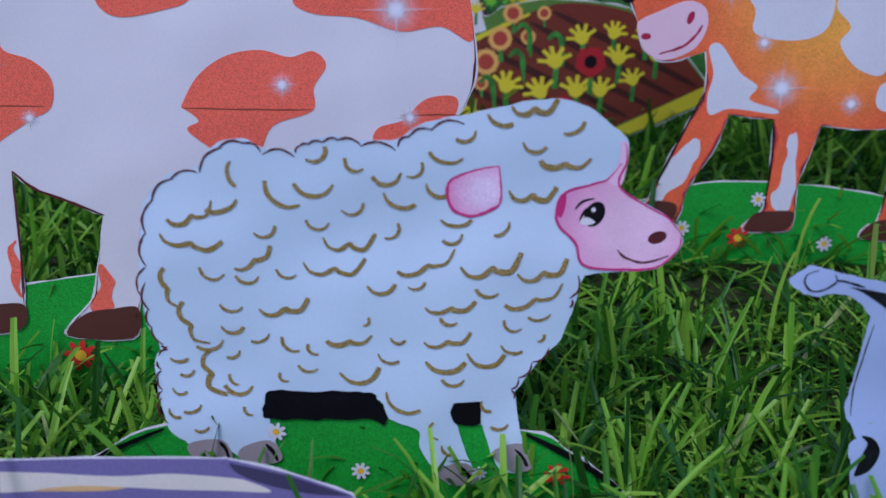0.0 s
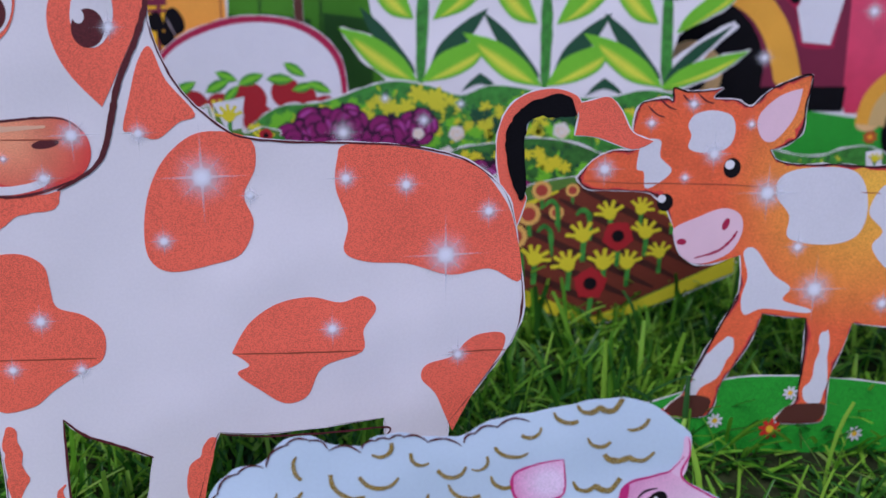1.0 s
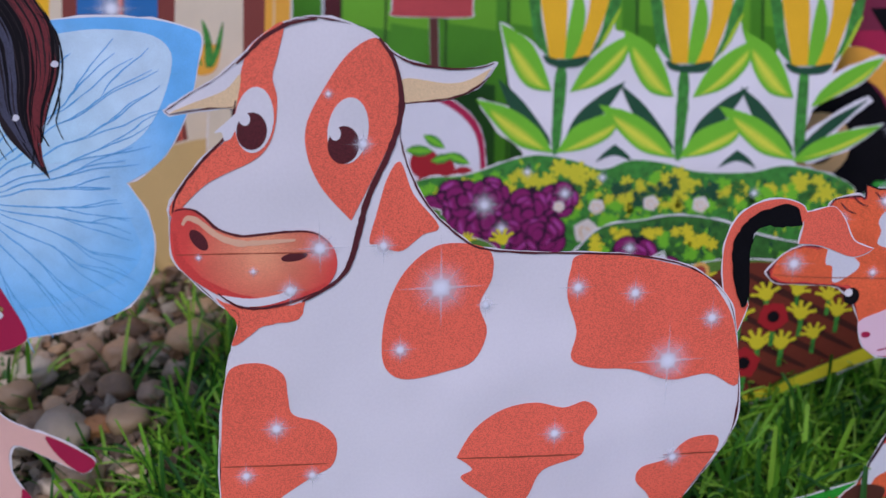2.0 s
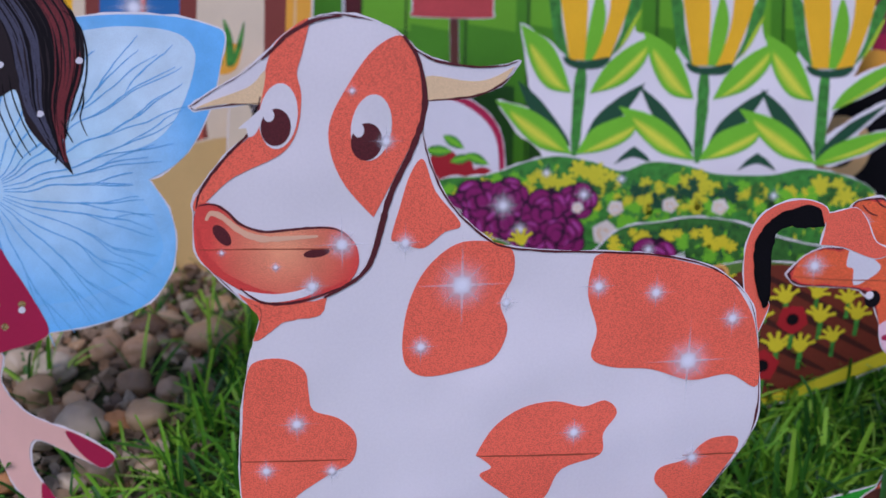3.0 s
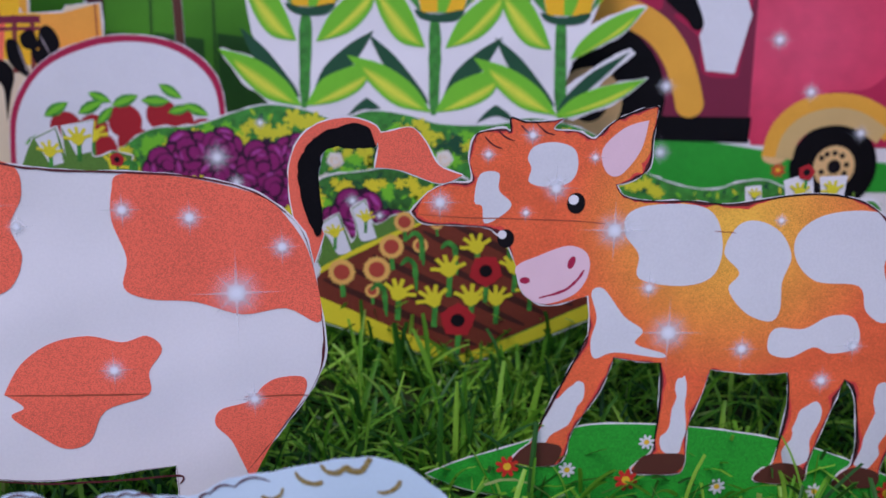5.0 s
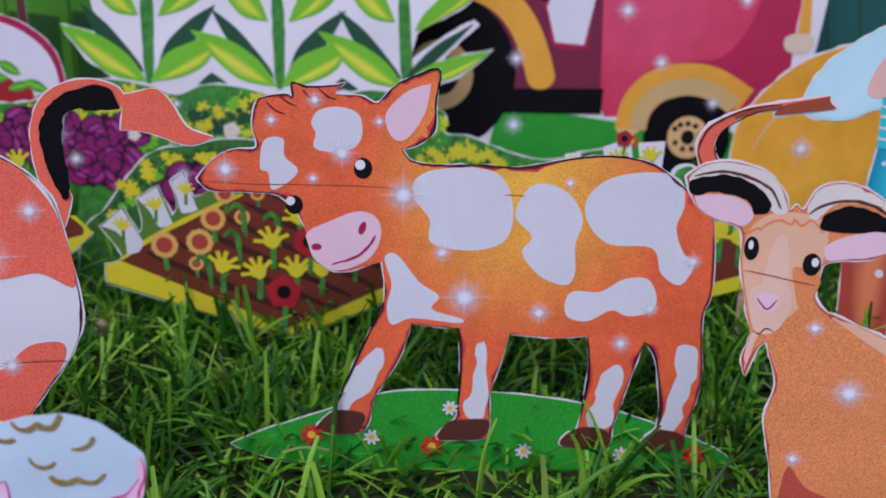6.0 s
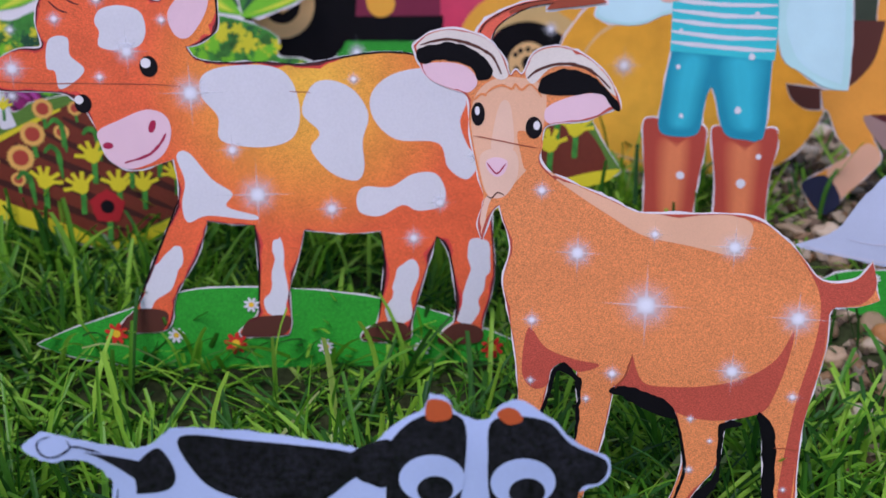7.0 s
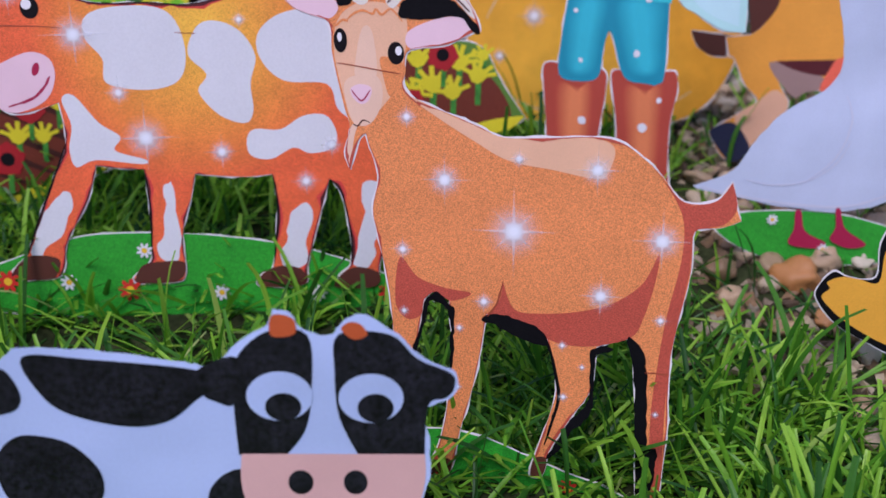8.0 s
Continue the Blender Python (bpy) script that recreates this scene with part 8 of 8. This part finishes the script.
shapes.append(([(-38.5, 210.5), (-38.5, 210.5), (21, 210), (21, 210), (26.5, 164.5), (26.5, 135), (26.5, 135), (-37.5, 141), (-37.5, 141), (-37.5, 164.5)], SHIRT, 3))
shapes.append((ribbon_outline([(-37.5, 165.5), (-6.5, 162), (26, 161)], 2.4), WHITEINK, 4))
shapes.append((ribbon_outline([(-37.5, 159.5), (-6, 156), (26, 154.5)], 2.4), WHITEINK, 4))
shapes.append((ribbon_outline([(-37.5, 153), (-5.5, 149), (26, 148)], 2.4), WHITEINK, 4))
shapes.append((ribbon_outline([(-37.5, 146.5), (-5, 143), (26, 141)], 2.4), WHITEINK, 4))
shapes.append((ribbon_outline([(-38, 171.5), (-7, 168.5), (25.5, 168)], 2.4), WHITEINK, 4))
shapes.append(([(-82.5, 167.5), (-78.5, 179), (-70, 190.5), (-58.5, 200), (-43.5, 209), (-27.5, 211.5), (-15.5, 194), (-11.5, 164.5), (-39, 163.5), (-56, 157), (-72, 157.5), (-83, 161.5)], MINT, 1))
shapes.append(([(-81, 167.5), (-77.5, 178.5), (-69, 189), (-57.5, 199), (-43, 207.5), (-28, 210), (-17.5, 194), (-13.5, 165.5), (-39, 165.5), (-56, 158.5), (-71.5, 159), (-81, 162.5)], MINTPALE, 2))
shapes.append(([(25.5, 171), (37.5, 197), (56.5, 203.5), (67.5, 184), (72.5, 144.5), (73, 117), (73, 117), (59, 118.5), (44, 127.5), (31, 137.5)], MINT, 2))
shapes.append(([(-46.5, 173), (-45, 182), (-39, 193.5), (-28.5, 201.5), (4, 202.5), (7.5, 187), (-1.5, 180), (-19.5, 176.5), (-38.5, 170)], SKINTONE, 5))
shapes.append(([(31, 164.5), (41.5, 191), (55.5, 197), (64, 181), (68, 144.5), (68.5, 120.5), (68.5, 120.5), (51, 127.5), (38, 139.5)], MINTPALE, 3))
shapes.append(([(-24, 63.5), (-24.5, 61.5), (-26.5, 61), (-28, 61.5), (-29, 63.5), (-28.5, 65.5), (-26.5, 66), (-25, 65.5)], WHITEINK, 5))
shapes.append(([(15, 58), (14, 56), (12, 55), (10, 56), (9, 58), (9.5, 60), (11.5, 61), (14, 60)], WHITEINK, 5))
shapes.append(([(-27, 101), (-27, 100), (-28, 100), (-29, 100), (-29.5, 101.5), (-29.5, 102.5), (-28.5, 102.5), (-27.5, 102.5)], WHITEINK, 5))
shapes.append(([(8.5, 104.5), (8, 103), (6.5, 102.5), (5, 103), (4.5, 104.5), (5, 106), (6, 107), (8, 106)], WHITEINK, 5))
shapes.append(([(-30.5, 131.5), (-31, 130.5), (-32, 130), (-33, 130.5), (-33.5, 131.5), (-33, 132.5), (-32, 133), (-31, 132.5)], WHITEINK, 5))
shapes.append(([(14.5, 137.5), (14, 136), (12.5, 135.5), (11, 136), (10.5, 137.5), (11, 139), (12, 139.5), (13.5, 139)], WHITEINK, 5))
shapes.append(([(23.5, 75), (23, 74), (22, 73.5), (20.5, 74), (20, 75), (20.5, 76.5), (21.5, 77), (23, 76.5)], WHITEINK, 5))
shapes.append(([(-30.5, 153), (-30.5, 152), (-31.5, 151.5), (-32.5, 152), (-33, 153), (-32.5, 154), (-31.5, 154.5), (-30.5, 154)], WHITEINK, 5))
shapes.append(([(15, 163), (14.5, 162), (13.5, 161.5), (12.5, 162), (12, 163), (12.5, 164), (13.5, 164.5), (14.5, 164)], WHITEINK, 5))
figure(farmer, shapes)

house = cutout("house_cutout", (-0.36, 0.855, 0.05), 0, "printed cream house with blue window, orange pillars and sandy path", "house cutout")
edge = [(-190.5, 326.5), (-190.5, 326.5), (128, 327.5), (128, 327.5), (118, 107.5), (118, 107.5), (36, 16), (36, 16), (-242, 17), (-242, 17)]
paper(house, edge, 0, rim=0.5)
ink(house, "wall", SANDPALE, edge, 1)
ink(house, "pillar", COBYELLOW, [(-190.5, 326.5), (-190.5, 326.5), (-49, 327), (-49, 327), (-60, 228), (-60, 228), (-207, 228), (-207, 228)], 2)
ink(house, "window_frame", BRICKINK, [(-41.5, 327), (-41.5, 327), (43, 327), (43, 327), (35, 230), (35, 230), (-50, 228), (-50, 228)], 2)
ink(house, "pane", WINDOWBLUE, [(-30, 327), (-30, 327), (-0.5, 327), (-0.5, 327), (-8.5, 245), (-8.5, 245), (-37.5, 244), (-37.5, 244)], 3)
ink(house, "pane", WINDOWBLUE, [(5, 327), (5, 327), (28.5, 327), (28.5, 327), (23, 238.5), (23, 238.5), (-2, 241.5), (-2, 241.5)], 3)
line(house, "mullion", ORANGE, [(2, 323), (-5, 245), (-5.5, 232.5)], 2.5, 4, 0)
for u, v, r in [(-11, 249, 12.9)]:
    sparkle(house, u, v, r)
ink(house, "post", BRICKINK, [(91.5, 327.5), (91.5, 327.5), (109, 327.5), (109, 327.5), (100, 167), (100, 167), (84.5, 167), (84.5, 167)], 3)
ink(house, "post", AMBER, [(109, 327.5), (109, 327.5), (127.5, 327.5), (127.5, 327.5), (119, 166.5), (119, 166.5), (100, 167), (100, 167)], 3)
line(house, "post_line", HORN, [(116, 323.5), (110.5, 232.5), (107.5, 171)], 2.1, 4, 0)
ink(house, "flower_pot", AMBER, [(46, 223), (46, 223), (70.5, 223), (70.5, 223), (66.5, 206.5), (59, 200), (49.5, 201.5)], 3)
ink(house, "spiky_leaf", LEAFMID, [(57.5, 206.5), (57.5, 224), (56.5, 241.5), (62.5, 228), (63, 208.5)], 4)
ink(house, "spiky_leaf", LEAFMID, [(61, 207.5), (66.5, 224), (72.5, 240), (70, 221.5), (64, 207.5)], 4)
ink(house, "spiky_leaf", LEAFMID, [(55, 207.5), (52.5, 213), (49.5, 217), (50, 209)], 4)
ink(house, "bricks", BRICKINK, [(14, 169), (14, 169), (38.5, 169), (38.5, 169), (40.5, 149.5), (40.5, 149.5), (13, 142), (13, 142)], 3)
line(house, "brick_joint", ORANGE, [(22.5, 167), (20, 143.5)], 1.3, 4, 0)
line(house, "brick_joint", ORANGE, [(30, 167.5), (28.5, 146)], 1.3, 4, 0)
line(house, "brick_joint", ORANGE, [(36, 168.5), (35, 148)], 1.3, 4, 0)
ink(house, "path", SAND, [(-25, 107.5), (-25, 107.5), (9, 139), (9, 139), (45.5, 149), (45.5, 149), (119.5, 158), (119.5, 158), (117, 107.5), (117, 107.5), (36, 16), (36, 16), (-57, 16.5), (-57, 16.5)], 2)
ink(house, "shrub", LEAFDEEP, [(-19, 121.5), (-11.5, 117.5), (-9.5, 100.5), (-14, 103)], 3)
stick(house, -60)
stick(house, 60)

stall = cutout("vegetable_stall_cutout", (-0.2, 0.838, 0.05), 0, "printed stall with dark aubergines hanging from maroon bars", "stall cutout")
edge = [(-96.5, 195), (-96.5, 195), (-78.5, 210.5), (-78.5, 210.5), (-37.5, 211), (-37.5, 211), (-38, 207), (-38, 207), (-7, 209), (-7, 209), (-4.5, 213.5), (-4.5, 213.5), (21, 216), (21, 216), (21.5, 178.5), (21.5, 178.5), (13, 89), (13, 89), (-107, 87), (-107, 87)]
paper(stall, edge, 0, rim=0.8)
ink(stall, "backing", SANDPALE, edge, 1)
ink(stall, "crate", PONY, [(-7, 208.5), (-7, 208.5), (20, 216), (20, 216), (20.5, 179.5), (20.5, 179.5), (-17, 88.5), (-17, 88.5), (-47, 88), (-47, 88), (-23.5, 208), (-23.5, 208)], 2)
line(stall, "crate_line", RUST, [(17, 215.5), (17, 195), (17, 178.5)], 1.2, 3, 0)
ink(stall, "panel", COBYELLOW, [(-61.5, 218), (-61.5, 218), (-37, 218.5), (-37, 218.5), (-38, 208), (-38, 208), (-23.5, 208), (-23.5, 208), (-28.5, 169.5), (-28.5, 169.5), (-65, 177.5), (-65, 177.5)], 2)
line(stall, "bar", MAROONRED, [(-78.5, 202.5), (-54.5, 203), (-23.5, 204)], 5.3, 4, 0)
line(stall, "bar", MAROONRED, [(-80, 195.5), (-51, 196.5), (-24, 197.5)], 2.5, 4, 0)
line(stall, "bar", BRICKINK, [(-73.5, 210), (-76, 173)], 3.7, 3, 0)
line(stall, "bar", BRICKINK, [(-64.5, 208), (-67, 169)], 3.7, 3, 0)
line(stall, "bar", BRICKINK, [(-54, 210), (-56, 165)], 3.7, 3, 0)
line(stall, "bar", BRICKINK, [(-42, 206.5), (-44.5, 165)], 3.7, 3, 0)
line(stall, "bar", BRICKINK, [(-29, 206.5), (-31.5, 161)], 3.7, 3, 0)
ink(stall, "panel", ORANGE, [(-63, 202), (-63, 202), (-48.5, 202), (-48.5, 202), (-53, 173.5), (-53, 173.5), (-63, 177.5), (-63, 177.5)], 3)
ink(stall, "aubergine", BLACK, [(-86.5, 193.5), (-79, 195.5), (-75.5, 187.5), (-79.5, 175), (-83.5, 179)], 5)
ink(stall, "aubergine", BLACK, [(-70, 189.5), (-61.5, 191.5), (-60.5, 181.5), (-67.5, 175), (-72.5, 179)], 5)
ink(stall, "aubergine", BLACK, [(-77, 181), (-67, 179.5), (-66.5, 169), (-72.5, 160.5), (-79.5, 164.5), (-81, 173)], 5)
ink(stall, "aubergine", BLACK, [(-49.5, 188), (-41.5, 188), (-37, 173.5), (-34, 162), (-41, 165), (-49, 173.5)], 5)
ink(stall, "aubergine", BLACK, [(-39, 192), (-30.5, 196.5), (-26, 186), (-29.5, 182), (-37.5, 184)], 5)
ink(stall, "aubergine", BLACK, [(-24.5, 196.5), (-18, 199.5), (-12, 192.5), (-11.5, 183), (-21.5, 178), (-26.5, 184)], 5)
ink(stall, "aubergine", BLACK, [(-65.5, 173), (-53, 174), (-46, 165), (-50, 148.5), (-54.5, 129), (-54.5, 129), (-54.5, 152.5), (-60.5, 158.5), (-64.5, 141.5), (-64.5, 141.5), (-67.5, 156.5)], 5)
ink(stall, "aubergine", BLACK, [(-31.5, 182), (-21.5, 180), (-17.5, 174), (-24, 169.5), (-30, 173.5)], 5)
line(stall, "aubergine_shine", GREY, [(-82, 173), (-74.5, 185.5)], 1.0, 6)
line(stall, "aubergine_shine", GREY, [(-41.5, 186), (-36, 165.5)], 1.0, 6)
line(stall, "aubergine_shine", GREY, [(-24.5, 192.5), (-18.5, 179)], 1.0, 6)
line(stall, "aubergine_shine", GREY, [(-60.5, 169), (-67, 144)], 1.0, 6)
stick(stall, 0)

barn = cutout("barn_cutout", (0.1, 0.93, 0.05), 0, "large printed green barn wall of wide boards with brown pole", "barn cutout")
edge = [(-417, 346.5), (-417, 346.5), (507, 350), (507, 350), (400, -14.5), (400, -14.5), (-443, -10.5), (-443, -10.5)]
paper(barn, edge, 0, rim=0.5)
ink(barn, "wall", BARNDARK, edge, 1)
ink(barn, "board", BARNLIGHT, [(-299, 344.5), (-299, 344.5), (-261, 345), (-261, 345), (-263, 235), (-263, 228), (-263, 228), (-302.5, 234), (-302.5, 234), (-302.5, 240)], 2)
ink(barn, "board_foot", BARNDEEP, [(-304, 188), (-304, 188), (-264, 183), (-264, 183), (-267.5, -5.5), (-267.5, -5.5), (-310.5, -5.5), (-310.5, -5.5)], 2)
line(barn, "board_joint", BARNLINE, [(-301, 344.5), (-306.5, 178.5), (-312.5, -5.5)], 1.8, 3, 0)
ink(barn, "board", BARNLIGHT, [(-262.5, 345), (-262.5, 345), (-224, 345), (-224, 345), (-225, 235), (-225, 228), (-225, 228), (-265, 234.5), (-265, 234.5), (-264.5, 240)], 2)
ink(barn, "board_foot", BARNDEEP, [(-265.5, 188), (-265.5, 188), (-225.5, 183), (-225.5, 183), (-226.5, -5.5), (-226.5, -5.5), (-269.5, -5.5), (-269.5, -5.5)], 2)
line(barn, "board_joint", BARNLINE, [(-264.5, 345), (-268, 178.5), (-271.5, -5.5)], 1.8, 3, 0)
ink(barn, "board", BARNLIGHT, [(-214.5, 345), (-214.5, 345), (-176, 345), (-176, 345), (-175, 235.5), (-175, 228.5), (-175, 228.5), (-215, 234.5), (-215, 234.5), (-215, 240)], 2)
ink(barn, "board_foot", BARNDEEP, [(-215, 188), (-215, 188), (-174.5, 183), (-174.5, 183), (-172.5, -6), (-172.5, -6), (-216, -5.5), (-216, -5.5)], 2)
line(barn, "board_joint", BARNLINE, [(-216.5, 345), (-217, 178.5), (-218, -5.5)], 1.8, 3, 0)
ink(barn, "board", BARNLIGHT, [(-164, 345), (-164, 345), (-125.5, 345.5), (-125.5, 345.5), (-122.5, 235.5), (-122.5, 228.5), (-122.5, 228.5), (-162.5, 234.5), (-162.5, 234.5), (-163, 240)], 2)
ink(barn, "board_foot", BARNDEEP, [(-162, 188), (-162, 188), (-121.5, 183), (-121.5, 183), (-116, -6), (-116, -6), (-159.5, -6), (-159.5, -6)], 2)
line(barn, "board_joint", BARNLINE, [(-166, 345), (-164, 178.5), (-161.5, -6)], 1.8, 3, 0)
ink(barn, "board", BARNLIGHT, [(-113.5, 345.5), (-113.5, 345.5), (-75, 345.5), (-75, 345.5), (-70, 235.5), (-70, 228.5), (-70, 228.5), (-110.5, 234.5), (-110.5, 234.5), (-110.5, 240)], 2)
ink(barn, "board_foot", BARNDEEP, [(-109, 188), (-109, 188), (-68, 183), (-68, 183), (-59.5, -6.5), (-59.5, -6.5), (-103, -6), (-103, -6)], 2)
line(barn, "board_joint", BARNLINE, [(-115.5, 345.5), (-110.5, 178.5), (-105, -6)], 1.8, 3, 0)
ink(barn, "board", BARNLIGHT, [(-61, 345.5), (-61, 345.5), (-22, 345.5), (-22, 345.5), (-15.5, 235.5), (-15, 228.5), (-15, 228.5), (-55.5, 234.5), (-55.5, 234.5), (-55.5, 240)], 2)
ink(barn, "board_foot", BARNDEEP, [(-53, 188), (-53, 188), (-12, 183.5), (-12, 183.5), (0, -6.5), (0, -6.5), (-43.5, -6.5), (-43.5, -6.5)], 2)
line(barn, "board_joint", BARNLINE, [(-62.5, 345.5), (-54.5, 178.5), (-45.5, -6.5)], 1.8, 3, 0)
ink(barn, "board", BARNLIGHT, [(-10, 345.5), (-10, 345.5), (28.5, 346), (28.5, 346), (37.5, 235.5), (38, 228.5), (38, 228.5), (-2.5, 234.5), (-2.5, 234.5), (-3, 240)], 2)
ink(barn, "board_foot", BARNDEEP, [(0.5, 188), (0.5, 188), (41.5, 183.5), (41.5, 183.5), (57, -6.5), (57, -6.5), (13.5, -6.5), (13.5, -6.5)], 2)
line(barn, "board_joint", BARNLINE, [(-12, 345.5), (-1, 178.5), (11.5, -6.5)], 1.8, 3, 0)
ink(barn, "board", BARNLIGHT, [(40.5, 346), (40.5, 346), (79.5, 346), (79.5, 346), (90.5, 235.5), (91, 228.5), (91, 228.5), (50, 234.5), (50, 234.5), (49.5, 240)], 2)
ink(barn, "board_foot", BARNDEEP, [(54, 188), (54, 188), (95.5, 183.5), (95.5, 183.5), (114, -7), (114, -7), (70.5, -7), (70.5, -7)], 2)
line(barn, "board_joint", BARNLINE, [(39, 346), (53, 178.5), (68.5, -7)], 1.8, 3, 0)
ink(barn, "board", BARNLIGHT, [(96, 346), (96, 346), (135, 346.5), (135, 346.5), (148, 235.5), (149, 228.5), (149, 228.5), (107.5, 234.5), (107.5, 234.5), (107, 240.5)], 2)
ink(barn, "board_foot", BARNDEEP, [(112.5, 188), (112.5, 188), (154, 183.5), (154, 183.5), (176.5, -7), (176.5, -7), (132.5, -7), (132.5, -7)], 2)
line(barn, "board_joint", BARNLINE, [(94.5, 346), (111.5, 178.5), (130.5, -7)], 1.9, 3, 0)
ink(barn, "board", BARNLIGHT, [(152, 346.5), (152, 346.5), (191, 346.5), (191, 346.5), (206, 236), (207, 228.5), (207, 228.5), (165.5, 235), (165.5, 235), (165, 240.5)], 2)
ink(barn, "board_foot", BARNDEEP, [(171, 188), (171, 188), (213, 183.5), (213, 183.5), (239, -7.5), (239, -7.5), (195, -7.5), (195, -7.5)], 2)
line(barn, "board_joint", BARNLINE, [(150, 346.5), (170.5, 178.5), (193, -7.5)], 1.9, 3, 0)
ink(barn, "board", BARNLIGHT, [(207.5, 346.5), (207.5, 346.5), (247, 346.5), (247, 346.5), (264, 236), (265, 229), (265, 229), (223.5, 235), (223.5, 235), (222.5, 240.5)], 2)
ink(barn, "board_foot", BARNDEEP, [(230, 188), (230, 188), (272, 183.5), (272, 183.5), (301.5, -7.5), (301.5, -7.5), (258, -7.5), (258, -7.5)], 2)
line(barn, "board_joint", BARNLINE, [(206, 346.5), (229.5, 178.5), (255.5, -7.5)], 1.9, 3, 0)
ink(barn, "board", BARNLIGHT, [(268, 346.5), (268, 346.5), (307.5, 347), (307.5, 347), (327, 236), (328, 229), (328, 229), (286.5, 235), (286.5, 235), (285.5, 240.5)], 2)
ink(barn, "board_foot", BARNDEEP, [(294, 188), (294, 188), (336, 183.5), (336, 183.5), (370, -8), (370, -8), (326, -8), (326, -8)], 2)
line(barn, "board_joint", BARNLINE, [(266.5, 346.5), (293.5, 178.5), (323.5, -7.5)], 1.9, 3, 0)
ink(barn, "corner_post", MAROON, [(-315, 344.5), (-315, 344.5), (-301, 344.5), (-301, 344.5), (-306, 193), (-306, 193), (-319.5, 193), (-319.5, 193)], 4)
line(barn, "post_edge", WHITEINK, [(-315.5, 344.5), (-319.5, 221), (-320.5, 193)], 2.3, 5, 0)
stick(barn, -80)
stick(barn, 80)

sign = cutout("sign_cutout", (-0.12, 0.85, 0.05), 0, "red-brown paper sign board on a thin dark pole", "sign")
edge = [(-39, 291.5), (-39, 291.5), (22.5, 291.5), (22.5, 291.5), (21.5, 248), (21.5, 248), (16, 245), (-36, 245.5), (-39, 249), (-39, 249)]
paper(sign, edge, 0)
ink(sign, "board", SIGNRED, edge, 1)
edge = [(-11, 245.5), (-11, 245.5), (-4.5, 245.5), (-4.5, 245.5), (-1, 122), (-1, 122), (-7.5, 122), (-7.5, 122)]
paper(sign, edge, 1, rim=0.2)
ink(sign, "pole", HOOF, edge, 1, 1)
stick(sign, 5)

shed = cutout("shed_cutout", (0.52, 0.9, 0.05), 0, "dark teal printed shed wall behind the hay bale", "shed cutout")
edge = [(-67, 288), (-67, 288), (111, 288.5), (111, 288.5), (140, 90), (140, 90), (-45, 70), (-45, 70)]
paper(shed, edge, 0, rim=0.5)
ink(shed, "wall", SHEDTEAL, edge, 1)
line(shed, "board_joint", BARNLINE, [(-43.5, 286), (-28, 161), (-19.5, 92)], 1.7, 2, 0)
line(shed, "board_joint", BARNLINE, [(-17.5, 286), (-1, 161), (8.1, 92)], 1.7, 2, 0)
line(shed, "board_joint", BARNLINE, [(8, 286), (25.5, 161), (35.1, 92)], 1.7, 2, 0)
line(shed, "board_joint", BARNLINE, [(34, 286.5), (52.5, 161), (62.7, 92)], 1.7, 2, 0)
line(shed, "board_joint", BARNLINE, [(60, 286.5), (79.5, 161.5), (90.2, 92)], 1.7, 2, 0)
stick(shed, 0)
